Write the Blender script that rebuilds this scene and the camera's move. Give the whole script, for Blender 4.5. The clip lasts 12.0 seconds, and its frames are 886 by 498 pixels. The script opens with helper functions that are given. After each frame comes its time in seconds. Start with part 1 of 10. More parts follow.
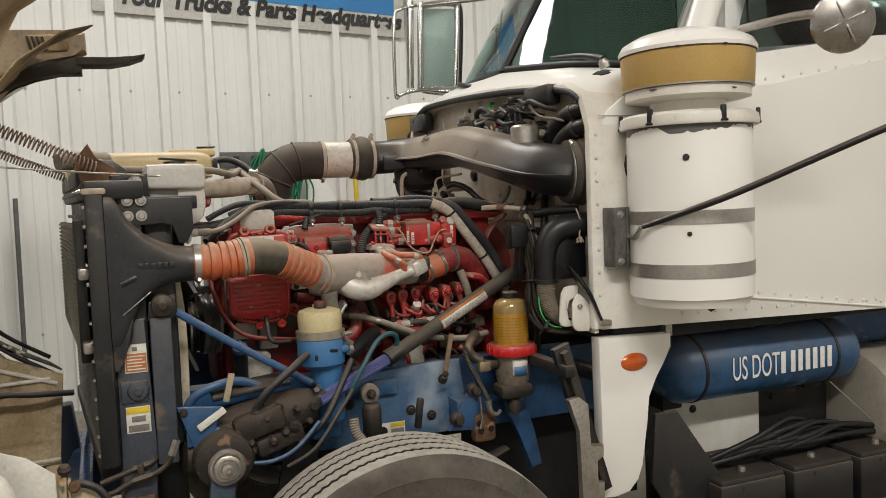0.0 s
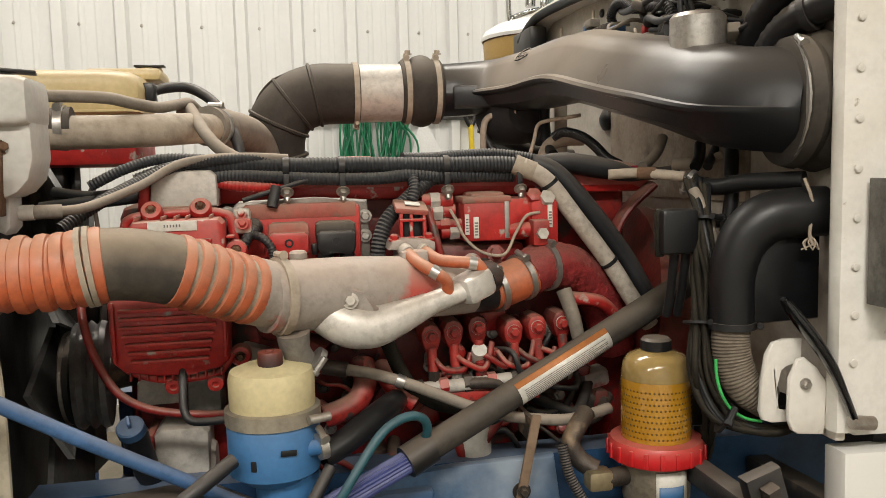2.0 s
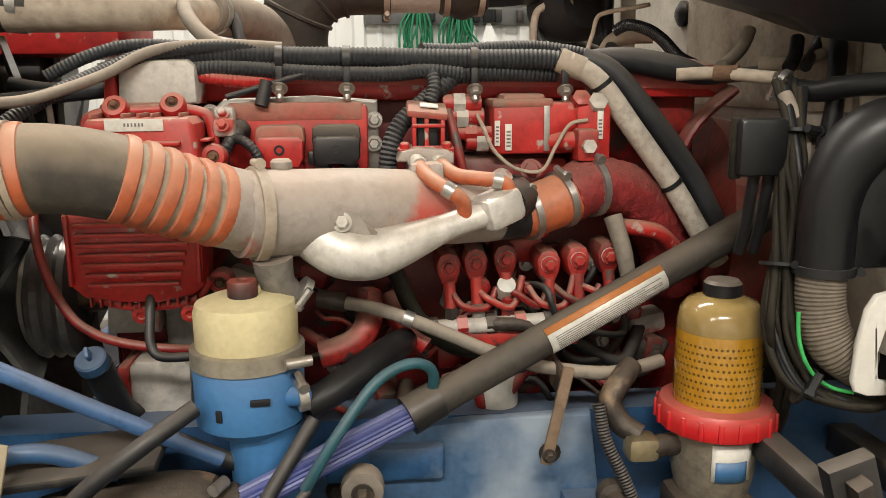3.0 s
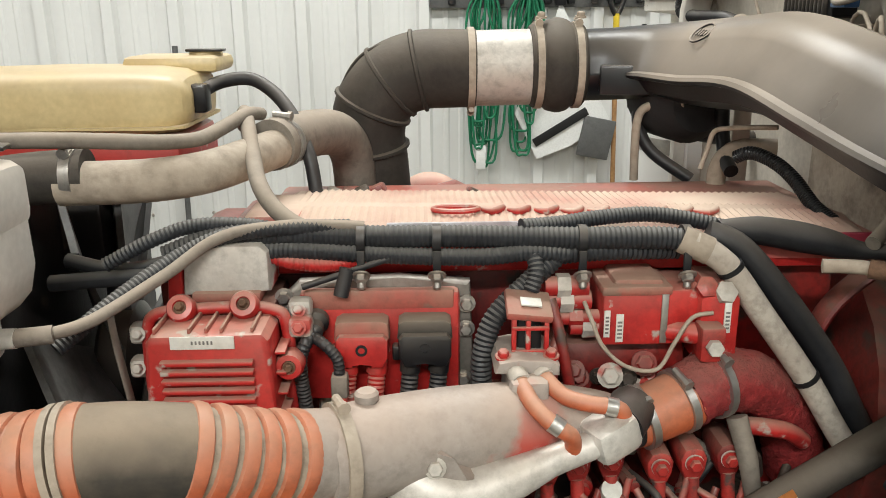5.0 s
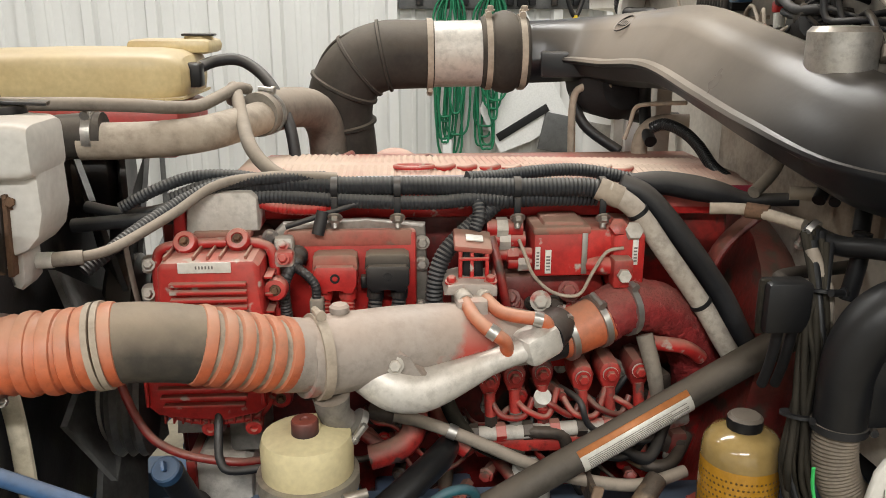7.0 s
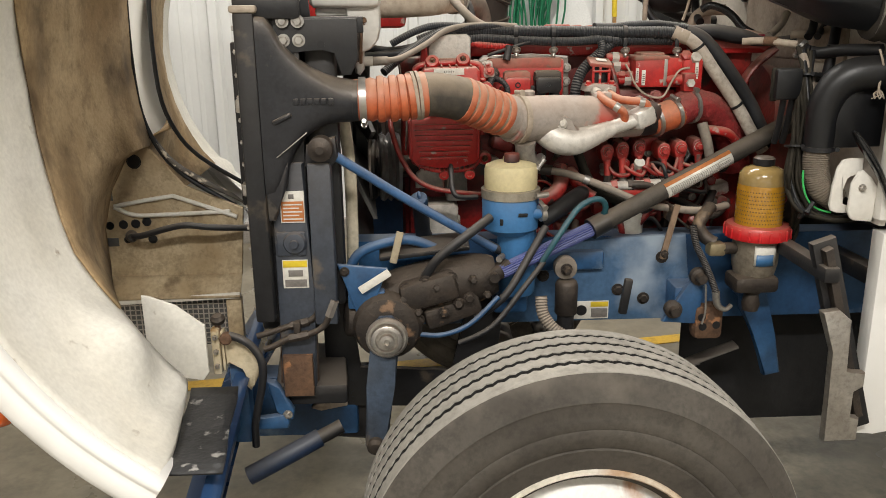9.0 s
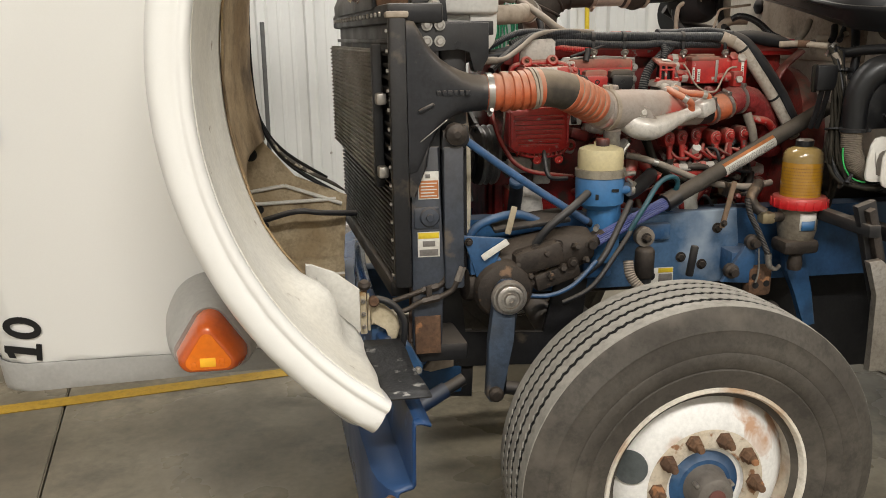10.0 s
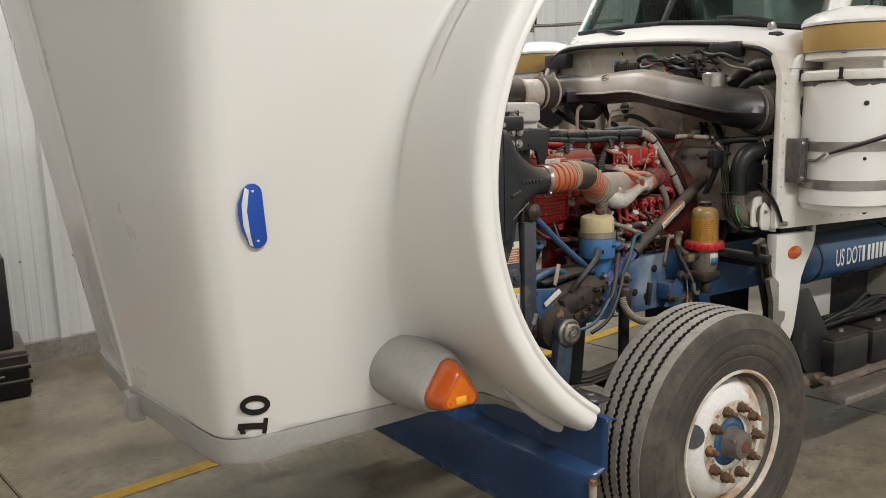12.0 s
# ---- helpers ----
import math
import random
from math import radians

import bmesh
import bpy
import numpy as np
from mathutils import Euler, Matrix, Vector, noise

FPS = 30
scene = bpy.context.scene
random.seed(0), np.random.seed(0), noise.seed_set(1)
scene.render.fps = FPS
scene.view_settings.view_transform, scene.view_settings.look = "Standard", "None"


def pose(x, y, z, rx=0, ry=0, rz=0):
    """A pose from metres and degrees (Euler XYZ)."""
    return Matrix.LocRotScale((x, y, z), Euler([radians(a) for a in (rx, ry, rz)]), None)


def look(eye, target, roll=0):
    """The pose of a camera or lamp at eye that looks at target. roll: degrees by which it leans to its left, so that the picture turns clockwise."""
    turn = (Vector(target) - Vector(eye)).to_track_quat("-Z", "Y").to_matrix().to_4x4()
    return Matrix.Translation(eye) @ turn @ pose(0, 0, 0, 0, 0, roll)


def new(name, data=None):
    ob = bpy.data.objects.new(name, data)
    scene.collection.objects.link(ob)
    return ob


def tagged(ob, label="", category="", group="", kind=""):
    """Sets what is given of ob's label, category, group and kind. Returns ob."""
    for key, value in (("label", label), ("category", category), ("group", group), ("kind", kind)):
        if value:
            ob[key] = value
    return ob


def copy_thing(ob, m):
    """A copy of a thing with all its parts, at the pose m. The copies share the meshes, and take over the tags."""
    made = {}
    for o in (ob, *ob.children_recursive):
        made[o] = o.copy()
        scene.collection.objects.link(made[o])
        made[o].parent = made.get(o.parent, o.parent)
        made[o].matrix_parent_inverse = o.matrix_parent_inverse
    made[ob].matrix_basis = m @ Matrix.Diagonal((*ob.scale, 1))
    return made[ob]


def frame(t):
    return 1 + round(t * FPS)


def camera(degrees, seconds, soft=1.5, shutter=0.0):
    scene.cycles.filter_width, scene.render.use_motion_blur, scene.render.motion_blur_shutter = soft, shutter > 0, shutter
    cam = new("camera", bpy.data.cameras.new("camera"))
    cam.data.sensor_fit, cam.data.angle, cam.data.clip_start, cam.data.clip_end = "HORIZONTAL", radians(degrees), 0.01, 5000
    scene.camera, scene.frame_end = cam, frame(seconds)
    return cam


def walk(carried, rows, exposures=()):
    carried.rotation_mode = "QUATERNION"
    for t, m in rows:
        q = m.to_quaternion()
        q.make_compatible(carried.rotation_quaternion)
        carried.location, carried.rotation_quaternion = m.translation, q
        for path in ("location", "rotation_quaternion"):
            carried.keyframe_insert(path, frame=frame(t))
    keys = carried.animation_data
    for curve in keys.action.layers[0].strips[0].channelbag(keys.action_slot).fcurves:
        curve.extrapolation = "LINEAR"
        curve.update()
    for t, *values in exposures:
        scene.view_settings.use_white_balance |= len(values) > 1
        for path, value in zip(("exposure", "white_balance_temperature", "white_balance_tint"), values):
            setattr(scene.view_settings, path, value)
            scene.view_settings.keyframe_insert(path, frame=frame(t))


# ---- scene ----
cam = camera(57.5, 12.0, soft=0.9)
PATH = [
    (0, (0.312, -0.088, 1.704), (1.043, 1.769, 1.576), -2.3),
    (0.5, (0.497, 0.225, 1.724), (1.176, 2.102, 1.595), -2.1),
    (1, (0.696, 0.577, 1.73), (1.288, 2.483, 1.595), -2.1),
    (1.5, (0.829, 0.924, 1.705), (1.304, 2.86, 1.543), -1.7),
    (2, (0.95, 1.175, 1.679), (1.317, 3.13, 1.478), -1.5),
    (2.5, (1.059, 1.342, 1.645), (1.323, 3.305, 1.367), -1.0),
    (2.7, (1.087, 1.384, 1.635), (1.316, 3.344, 1.31), -0.8),
    (4.3, (1.085, 1.564, 1.852), (1.124, 3.462, 1.224), 0.1),
    (4.5, (1.072, 1.592, 1.897), (1.112, 3.500, 1.299), -0.1),
    (5, (1.039, 1.684, 2.006), (1.082, 3.601, 1.440), -0.5),
    (5.5, (1.057, 1.758, 2.115), (1.129, 3.681, 1.571), -0.5),
    (6, (1.079, 1.717, 2.141), (1.175, 3.643, 1.609), -0.5),
    (6.5, (1.080, 1.555, 2.059), (1.183, 3.479, 1.521), -0.4),
    (7, (1.053, 1.415, 1.979), (1.167, 3.333, 1.423), 0.0),
    (7.5, (0.997, 1.253, 1.884), (1.108, 3.162, 1.298), 0.2),
    (7.7, (0.961, 1.163, 1.849), (1.062, 3.068, 1.250), 0.2),
    (9.3, (0.493, 0.242, 1.718), (0.574, 2.168, 1.186), -0.8),
    (9.5, (0.386, 0.179, 1.701), (0.5, 2.108, 1.187), -1.0),
    (10, (0.029, 0.066, 1.699), (0.3, 1.981, 1.189), -0.8),
    (10.5, (-0.354, -0.102, 1.734), (0.087, 1.786, 1.241), -1.0),
    (11, (-0.733, -0.228, 1.787), (-0.065, 1.6, 1.328), -1.0),
    (11.5, (-1.155, -0.137, 1.798), (-0.284, 1.617, 1.394), -1.3),
    (12, (-1.538, -0.031, 1.828), (-0.488, 1.637, 1.483), -1.5),
]
walk(cam, [(t, look(eye, target, roll)) for t, eye, target, roll in PATH],
     [(0, -0.02, 6650, 10), (1.5, 0.15, 6700, 10), (2.5, 0.51, 6850, 10), (4.5, 0.66, 6400, 7), (5.5, 0.31, 6200, 6), (7, 0.4, 6350, 9), (7.7, 0.63, 6450, 10), (9.5, 0.35, 6550, 10), (10.5, 0.22, 6450, 10), (11, 0.16, 6500, 11), (12, 0.0, 6300, 11)])

# ---- light: shop ceiling fixtures, closed hall ----
world = bpy.data.worlds.new("hall_air")
scene.world = world
world.use_nodes = True
world.node_tree.nodes["Background"].inputs[0].default_value = (0.9, 0.95, 1.0, 1)
world.node_tree.nodes["Background"].inputs[1].default_value = 0.02
LAMPS = [(0.4, -1.6, 235), (4.7, -1.6, 115), (-3.2, -1.9, 105), (0.8, 4.4, 105), (4.6, 4.7, 90), (-2.8, 4.7, 60)]
for lx, ly, watts in LAMPS:
    data = bpy.data.lights.new("ceiling_strip_light", "AREA")
    data.shape, data.size, data.size_y, data.energy = "RECTANGLE", 2.4, 0.35, watts
    data.color = (1.0, 0.97, 0.92)
    new("ceiling_strip_light", data).matrix_world = pose(lx, ly, 4.78)

# ---- materials ----
def mat(name, col, col2=None, rough=0.5, metal=0.0, scale=6.0, fine=90.0, bump=0.15, dust=None, dust_amount=0.0,
        spots=None, spot_amount=0.5, spot_scale=9.0, coat=0.0, dust_from=0.0, dust_to=0.85, grime=0.5, spot_blur=0.06, trans=0.0, ior=1.45, dust_run=None, dust_end=None, speck=0.35):
    m = bpy.data.materials.new(name)
    m.use_nodes = True
    nt = m.node_tree
    n, l = nt.nodes, nt.links
    b = n["Principled BSDF"]
    tc = n.new("ShaderNodeTexCoord")
    big = n.new("ShaderNodeTexNoise")
    big.inputs["Scale"].default_value, big.inputs["Detail"].default_value = scale, 6
    small = n.new("ShaderNodeTexNoise")
    small.inputs["Scale"].default_value, small.inputs["Detail"].default_value = fine, 4
    l.new(tc.outputs["Object"], big.inputs["Vector"])
    l.new(tc.outputs["Object"], small.inputs["Vector"])

    def mix(fac, a, c):
        x = n.new("ShaderNodeMix")
        x.data_type = "RGBA"
        for sock, v in ((x.inputs[0], fac), (x.inputs[6], a), (x.inputs[7], c)):
            if isinstance(v, (tuple, list)):
                sock.default_value = (*v, 1)
            elif isinstance(v, float):
                sock.default_value = v
            else:
                l.new(v, sock)
        return x.outputs[2]

    def span(v, lo, hi, a=0.0, c=1.0):
        x = n.new("ShaderNodeMapRange")
        l.new(v, x.inputs[0])
        for i, w in ((1, lo), (2, hi), (3, a), (4, c)):
            x.inputs[i].default_value = w
        return x.outputs[0]

    def times(u, v):
        x = n.new("ShaderNodeMath")
        x.operation = "MULTIPLY"
        l.new(u, x.inputs[0])
        if isinstance(v, float):
            x.inputs[1].default_value = v
        else:
            l.new(v, x.inputs[1])
        return x.outputs[0]

    col2 = col2 or tuple(c * 0.8 for c in col)
    out = mix(span(big.outputs[0], 0.35, 0.65), col, col2)
    out = mix(span(small.outputs[0], 0.3, 0.7, 0.0, float(speck)), out, tuple(c * 0.7 for c in col2))
    if grime:
        mid = n.new("ShaderNodeTexNoise")
        mid.inputs["Scale"].default_value, mid.inputs["Detail"].default_value, mid.inputs["Roughness"].default_value = scale * 4.5, 9, 0.68
        l.new(tc.outputs["Object"], mid.inputs["Vector"])
        out = mix(span(mid.outputs[0], 0.47, 0.68, 0.0, float(grime)), out, tuple(c * 0.42 for c in col2))
    if spots:
        sp = n.new("ShaderNodeTexNoise")
        sp.inputs["Scale"].default_value, sp.inputs["Detail"].default_value = spot_scale, 8
        l.new(tc.outputs["Object"], sp.inputs["Vector"])
        edge = 0.72 - 0.3 * spot_amount
        out = mix(span(sp.outputs[0], edge, edge + spot_blur), out, spots)
    if dust:
        geo = n.new("ShaderNodeNewGeometry")
        sep = n.new("ShaderNodeSeparateXYZ")
        l.new(geo.outputs["Normal"], sep.inputs[0])
        up = span(sep.outputs[2], dust_from, dust_to)
        fac = times(times(up, span(big.outputs[0], 0.3, 0.55, 0.55, 1.0)), float(dust_amount))
        if dust_run:
            at = n.new("ShaderNodeSeparateXYZ")
            l.new(tc.outputs["Object"], at.inputs[0])
            fac = times(fac, span(at.outputs[1], *dust_run))
            if dust_end:
                fac = times(fac, span(at.outputs[1], *dust_end))
        out = mix(fac, out, dust)
    l.new(out, b.inputs["Base Color"])
    l.new(span(big.outputs[0], 0.3, 0.7, max(rough - 0.1, 0.03), min(rough + 0.12, 1.0)), b.inputs["Roughness"])
    b.inputs["Metallic"].default_value = metal
    b.inputs["IOR"].default_value = ior
    if coat:
        b.inputs["Coat Weight"].default_value, b.inputs["Coat Roughness"].default_value = coat, 0.08
    if trans:
        b.inputs["Transmission Weight"].default_value = trans
    if bump:
        bp = n.new("ShaderNodeBump")
        bp.inputs["Strength"].default_value, bp.inputs["Distance"].default_value = bump, 0.004
        l.new(small.outputs[0], bp.inputs["Height"])
        l.new(bp.outputs[0], b.inputs["Normal"])
    return m


DUST = (0.40, 0.31, 0.23)
WHITE = mat("white_truck_paint", (0.80, 0.785, 0.75), (0.785, 0.77, 0.73), 0.34, scale=1.6, fine=260, bump=0.004, coat=0.25, grime=0.0, speck=0.05)
WHITE_WORN = mat("worn_white_paint", (0.78, 0.76, 0.71), (0.66, 0.62, 0.55), 0.45, scale=5, bump=0.08, spots=(0.30, 0.22, 0.15), spot_amount=0.06, spot_scale=30, grime=0.1, speck=0.12)
CREAM = mat("cream_firewall_paint", (0.62, 0.57, 0.49), (0.48, 0.43, 0.36), 0.55, scale=4, bump=0.1, spots=(0.16, 0.12, 0.09), spot_amount=0.2, spot_scale=7, grime=0.25)
LINER = mat("dirty_white_liner", (0.80, 0.775, 0.71), (0.72, 0.68, 0.59), 0.6, scale=3, bump=0.15, spots=(0.33, 0.27, 0.2), spot_amount=0.14, spot_scale=14, grime=0.2)
BROWN = mat("road_grime", (0.50, 0.37, 0.215), (0.27, 0.175, 0.085), 0.85, scale=3, bump=0.4, spots=(0.08, 0.052, 0.028), spot_amount=0.6, spot_scale=3.6, spot_blur=0.16, grime=0.6)
GREYBAND = mat("grey_trim_paint", (0.45, 0.44, 0.42), (0.40, 0.39, 0.37), 0.45, scale=3, bump=0.03, grime=0.0)
RED = mat("red_engine_paint", (0.56, 0.03, 0.026), (0.42, 0.022, 0.02), 0.38, scale=9, bump=0.12, dust=DUST, dust_amount=0.65, spots=(0.42, 0.36, 0.31), spot_amount=0.3, spot_scale=30)
RED_DARK = mat("oily_red_paint", (0.30, 0.016, 0.014), (0.13, 0.01, 0.009), 0.4, scale=10, bump=0.25, dust=DUST, dust_amount=0.35, spots=(0.05, 0.03, 0.025), spot_amount=0.5, spot_scale=12)
RED_USED = mat("grimy_red_paint", (0.50, 0.035, 0.028), (0.30, 0.022, 0.018), 0.45, scale=14, bump=0.25, dust=DUST, dust_amount=0.6, spots=(0.06, 0.035, 0.03), spot_amount=0.4, spot_scale=22, grime=0.8)
GREYBARE = mat("grimy_grey_metal", (0.28, 0.26, 0.23), (0.19, 0.17, 0.15), 0.55, metal=0.3, scale=12, bump=0.3, dust=DUST, dust_amount=0.4, spots=(0.08, 0.06, 0.05), spot_amount=0.3, spot_scale=16)
RED_DUSTY = mat("red_paint_under_dust", (0.40, 0.06, 0.045), (0.33, 0.12, 0.085), 0.7, scale=12, bump=0.25, dust=(0.34, 0.22, 0.16), dust_amount=0.9, dust_from=-0.2, dust_to=0.6, spots=(0.2, 0.11, 0.08), spot_amount=0.4, spot_scale=18)
RED_COVER = mat("dusty_red_cover", (0.42, 0.035, 0.035), (0.50, 0.10, 0.08), 0.6, scale=5, bump=0.15, dust=(0.60, 0.46, 0.36), dust_amount=1.0)
BARE = mat("bare_casting_red_remains", (0.62, 0.585, 0.53), (0.50, 0.46, 0.40), 0.6, metal=0.08, scale=8, bump=0.3, dust=DUST, dust_amount=0.4, spots=(0.45, 0.05, 0.04), spot_amount=0.35, spot_scale=10)
CASTPIPE = mat("cast_aluminium_pipe", (0.40, 0.36, 0.325), (0.33, 0.28, 0.24), 0.6, metal=0.12, scale=7, bump=0.2, dust=(0.46, 0.355, 0.285), dust_amount=0.7, spots=(0.42, 0.07, 0.05), spot_amount=0.36, spot_scale=6)
SILVER = mat("bright_aluminium", (0.72, 0.69, 0.64), (0.60, 0.56, 0.5), 0.5, metal=0.35, scale=9, bump=0.1, dust=DUST, dust_amount=0.4, spots=(0.5, 0.1, 0.08), spot_amount=0.2, spot_scale=10)
STEEL = mat("zinc_steel", (0.55, 0.53, 0.50), (0.42, 0.39, 0.35), 0.38, metal=0.8, scale=14, bump=0.15, dust=DUST, dust_amount=0.5)
STRAP = mat("brushed_stainless_strap", (0.50, 0.48, 0.45), (0.42, 0.40, 0.37), 0.38, metal=0.85, scale=5, bump=0.08, grime=0.15)
RUST = mat("rusty_steel", (0.20, 0.11, 0.06), (0.12, 0.07, 0.045), 0.85, metal=0.2, scale=16, bump=0.6, spots=(0.35, 0.17, 0.08), spot_amount=0.4, spot_scale=20)
GREASE = mat("greasy_brown_iron", (0.06, 0.046, 0.036), (0.026, 0.021, 0.018), 0.55, metal=0.2, scale=12, bump=0.5, dust=DUST, dust_amount=0.2, spots=(0.22, 0.15, 0.09), spot_amount=0.3)
BLACKMETAL = mat("black_painted_steel", (0.018, 0.018, 0.02), (0.011, 0.011, 0.012), 0.5, scale=7, bump=0.15, dust=(0.3, 0.25, 0.2), dust_amount=0.35, spots=(0.06, 0.047, 0.035), spot_amount=0.28, spot_scale=9)
CACMAT = mat("dull_black_casting", (0.032, 0.033, 0.037), (0.022, 0.022, 0.025), 0.45, metal=0.2, scale=5, bump=0.15, dust=(0.36, 0.29, 0.22), dust_amount=0.6, spots=(0.12, 0.1, 0.08), spot_amount=0.12)
PLASTIC = mat("black_plastic", (0.012, 0.012, 0.014), (0.009, 0.009, 0.01), 0.35, scale=6, bump=0.06, dust=(0.33, 0.27, 0.21), dust_amount=0.4)
PLASTIC_DUSTY = mat("dusty_black_plastic", (0.05, 0.043, 0.036), (0.03, 0.026, 0.022), 0.65, scale=9, bump=0.2, dust=(0.30, 0.24, 0.18), dust_amount=0.8, dust_from=-0.1, dust_to=0.7)
DUCTMAT = mat("dusty_black_duct", (0.012, 0.013, 0.016), (0.009, 0.01, 0.012), 0.3, scale=3, bump=0.05, dust=(0.33, 0.275, 0.22), dust_amount=0.95, dust_from=0.1, dust_to=0.6, grime=0.2, dust_run=(-0.32, 0.06, 0.14, 1.0), dust_end=(0.36, 0.5, 1.0, 0.12))
DUCTBLACK = mat("glossy_black_duct", (0.012, 0.013, 0.016), (0.009, 0.01, 0.012), 0.25, scale=3, bump=0.05, dust=(0.3, 0.25, 0.2), dust_amount=0.3)
TANBOOT = mat("tan_silicone_boot", (0.40, 0.33, 0.25), (0.30, 0.23, 0.17), 0.7, scale=9, bump=0.2, spots=(0.45, 0.16, 0.09), spot_amount=0.3, spot_scale=8)
RUBBER = mat("dusty_rubber", (0.055, 0.047, 0.038), (0.033, 0.028, 0.023), 0.75, scale=8, bump=0.2, dust=(0.24, 0.195, 0.15), dust_amount=0.5)
BLACKMOULD = mat("black_moulded_rubber", (0.010, 0.0105, 0.012), (0.007, 0.007, 0.008), 0.38, scale=6, bump=0.06, dust=(0.2, 0.18, 0.15), dust_amount=0.05)
WIREGRIME = mat("grimed_wire_cover", (0.026, 0.022, 0.016), (0.012, 0.011, 0.009), 0.65, scale=12, bump=0.2, dust=(0.26, 0.22, 0.16), dust_amount=0.12, ior=1.2)
RIBTAN = mat("dusty_ribbed_rubber", (0.20, 0.165, 0.125), (0.13, 0.105, 0.08), 0.75, scale=9, bump=0.1)
HOSE = mat("black_hose", (0.02, 0.021, 0.024), (0.013, 0.013, 0.015), 0.5, scale=9, bump=0.15, dust=(0.28, 0.24, 0.2), dust_amount=0.32)
LOOM = mat("dusty_loom", (0.032, 0.034, 0.038), (0.02, 0.021, 0.024), 0.55, scale=9, bump=0.1, dust=(0.25, 0.235, 0.21), dust_amount=0.55, dust_from=0.2)
GREYHOSE = mat("grey_dusty_hose", (0.25, 0.22, 0.18), (0.19, 0.16, 0.13), 0.75, scale=9, bump=0.2, dust=(0.45, 0.37, 0.29), dust_amount=0.6)
PALESHEATH = mat("pale_dusty_sheath", (0.50, 0.45, 0.38), (0.40, 0.34, 0.28), 0.75, scale=10, bump=0.3, dust=(0.56, 0.48, 0.4), dust_amount=0.5, spots=(0.2, 0.16, 0.12), spot_amount=0.2, spot_scale=22)
TANPIPE = mat("dust_covered_pipe", (0.45, 0.38, 0.30), (0.37, 0.30, 0.23), 0.7, scale=6, bump=0.2)
ORANGE = mat("orange_silicone", (0.54, 0.125, 0.045), (0.44, 0.105, 0.045), 0.5, scale=9, bump=0.12, dust=(0.48, 0.31, 0.21), dust_amount=0.75, dust_from=-0.3, dust_to=0.8, spots=(0.40, 0.25, 0.17), spot_amount=0.3)
GREYBOOT = mat("grey_silicone_boot", (0.15, 0.12, 0.085), (0.06, 0.05, 0.038), 0.7, scale=8, bump=0.25, dust=(0.40, 0.31, 0.22), dust_amount=0.6, spots=(0.035, 0.031, 0.026), spot_amount=0.6, spot_scale=11, spot_blur=0.16)
SLEEVE = mat("red_heat_sleeve", (0.33, 0.03, 0.03), (0.22, 0.02, 0.02), 0.7, scale=20, fine=160, bump=0.8, dust=DUST, dust_amount=0.2)
BLUE = mat("blue_chassis_paint", (0.036, 0.115, 0.25), (0.021, 0.066, 0.155), 0.4, scale=4, bump=0.08, dust=(0.28, 0.30, 0.33), dust_amount=0.4, spots=(0.13, 0.19, 0.27), spot_amount=0.3, spot_scale=6)
BLUE_PLATE = mat("scuffed_blue_plate", (0.085, 0.17, 0.30), (0.055, 0.115, 0.21), 0.45, scale=5, bump=0.08, spots=(0.30, 0.36, 0.43), spot_amount=0.6, spot_scale=3, spot_blur=0.12, grime=0.3)
NAVY = mat("dark_blue_steel", (0.014, 0.035, 0.085), (0.01, 0.022, 0.05), 0.45, scale=6, bump=0.15, dust=(0.2, 0.19, 0.18), dust_amount=0.4)
BLUE_BUMPER = mat("blue_bumper_paint", (0.008, 0.05, 0.165), (0.006, 0.034, 0.11), 0.28, scale=3, bump=0.04, coat=0.2, dust=(0.12, 0.2, 0.34), dust_amount=0.2, spots=(0.05, 0.14, 0.32), spot_amount=0.12, spot_scale=9, grime=0.15)
BLUE_POT = mat("bright_blue_paint", (0.05, 0.175, 0.38), (0.045, 0.15, 0.32), 0.4, scale=6, bump=0.08, dust=(0.3, 0.33, 0.38), dust_amount=0.4, spots=(0.03, 0.04, 0.06), spot_amount=0.1, spot_scale=18, grime=0.15)
BLUE_ROD = mat("blue_rod_paint", (0.06, 0.145, 0.31), (0.04, 0.10, 0.22), 0.4, scale=8, bump=0.1, dust=(0.26, 0.28, 0.32), dust_amount=0.5)
VIOLET = mat("blue_shaft_coating", (0.06, 0.08, 0.27), (0.045, 0.06, 0.2), 0.45, scale=8, bump=0.1, dust=(0.25, 0.25, 0.33), dust_amount=0.4)
MILK = mat("yellowed_plastic", (0.74, 0.64, 0.38), (0.66, 0.55, 0.30), 0.4, scale=4, bump=0.04, trans=0.12, grime=0.15)
WHITETANK = mat("white_plastic_tank", (0.60, 0.585, 0.55), (0.52, 0.495, 0.45), 0.45, scale=4, bump=0.06, dust=(0.55, 0.46, 0.37), dust_amount=0.7, grime=0.12)
YELLOWTANK = mat("amber_plastic_tank", (0.72, 0.58, 0.31), (0.62, 0.47, 0.23), 0.4, scale=4, bump=0.06, dust=(0.52, 0.42, 0.31), dust_amount=0.6, grime=0.12)
AMBER = mat("amber_fuel_bowl", (0.52, 0.27, 0.025), (0.38, 0.185, 0.018), 0.15, scale=4, bump=0.02, coat=0.6, grime=0.0)
AMBER_CLEAR = mat("clear_bowl_top", (0.36, 0.25, 0.09), (0.28, 0.19, 0.07), 0.12, scale=4, bump=0.02, coat=0.6, grime=0.0)
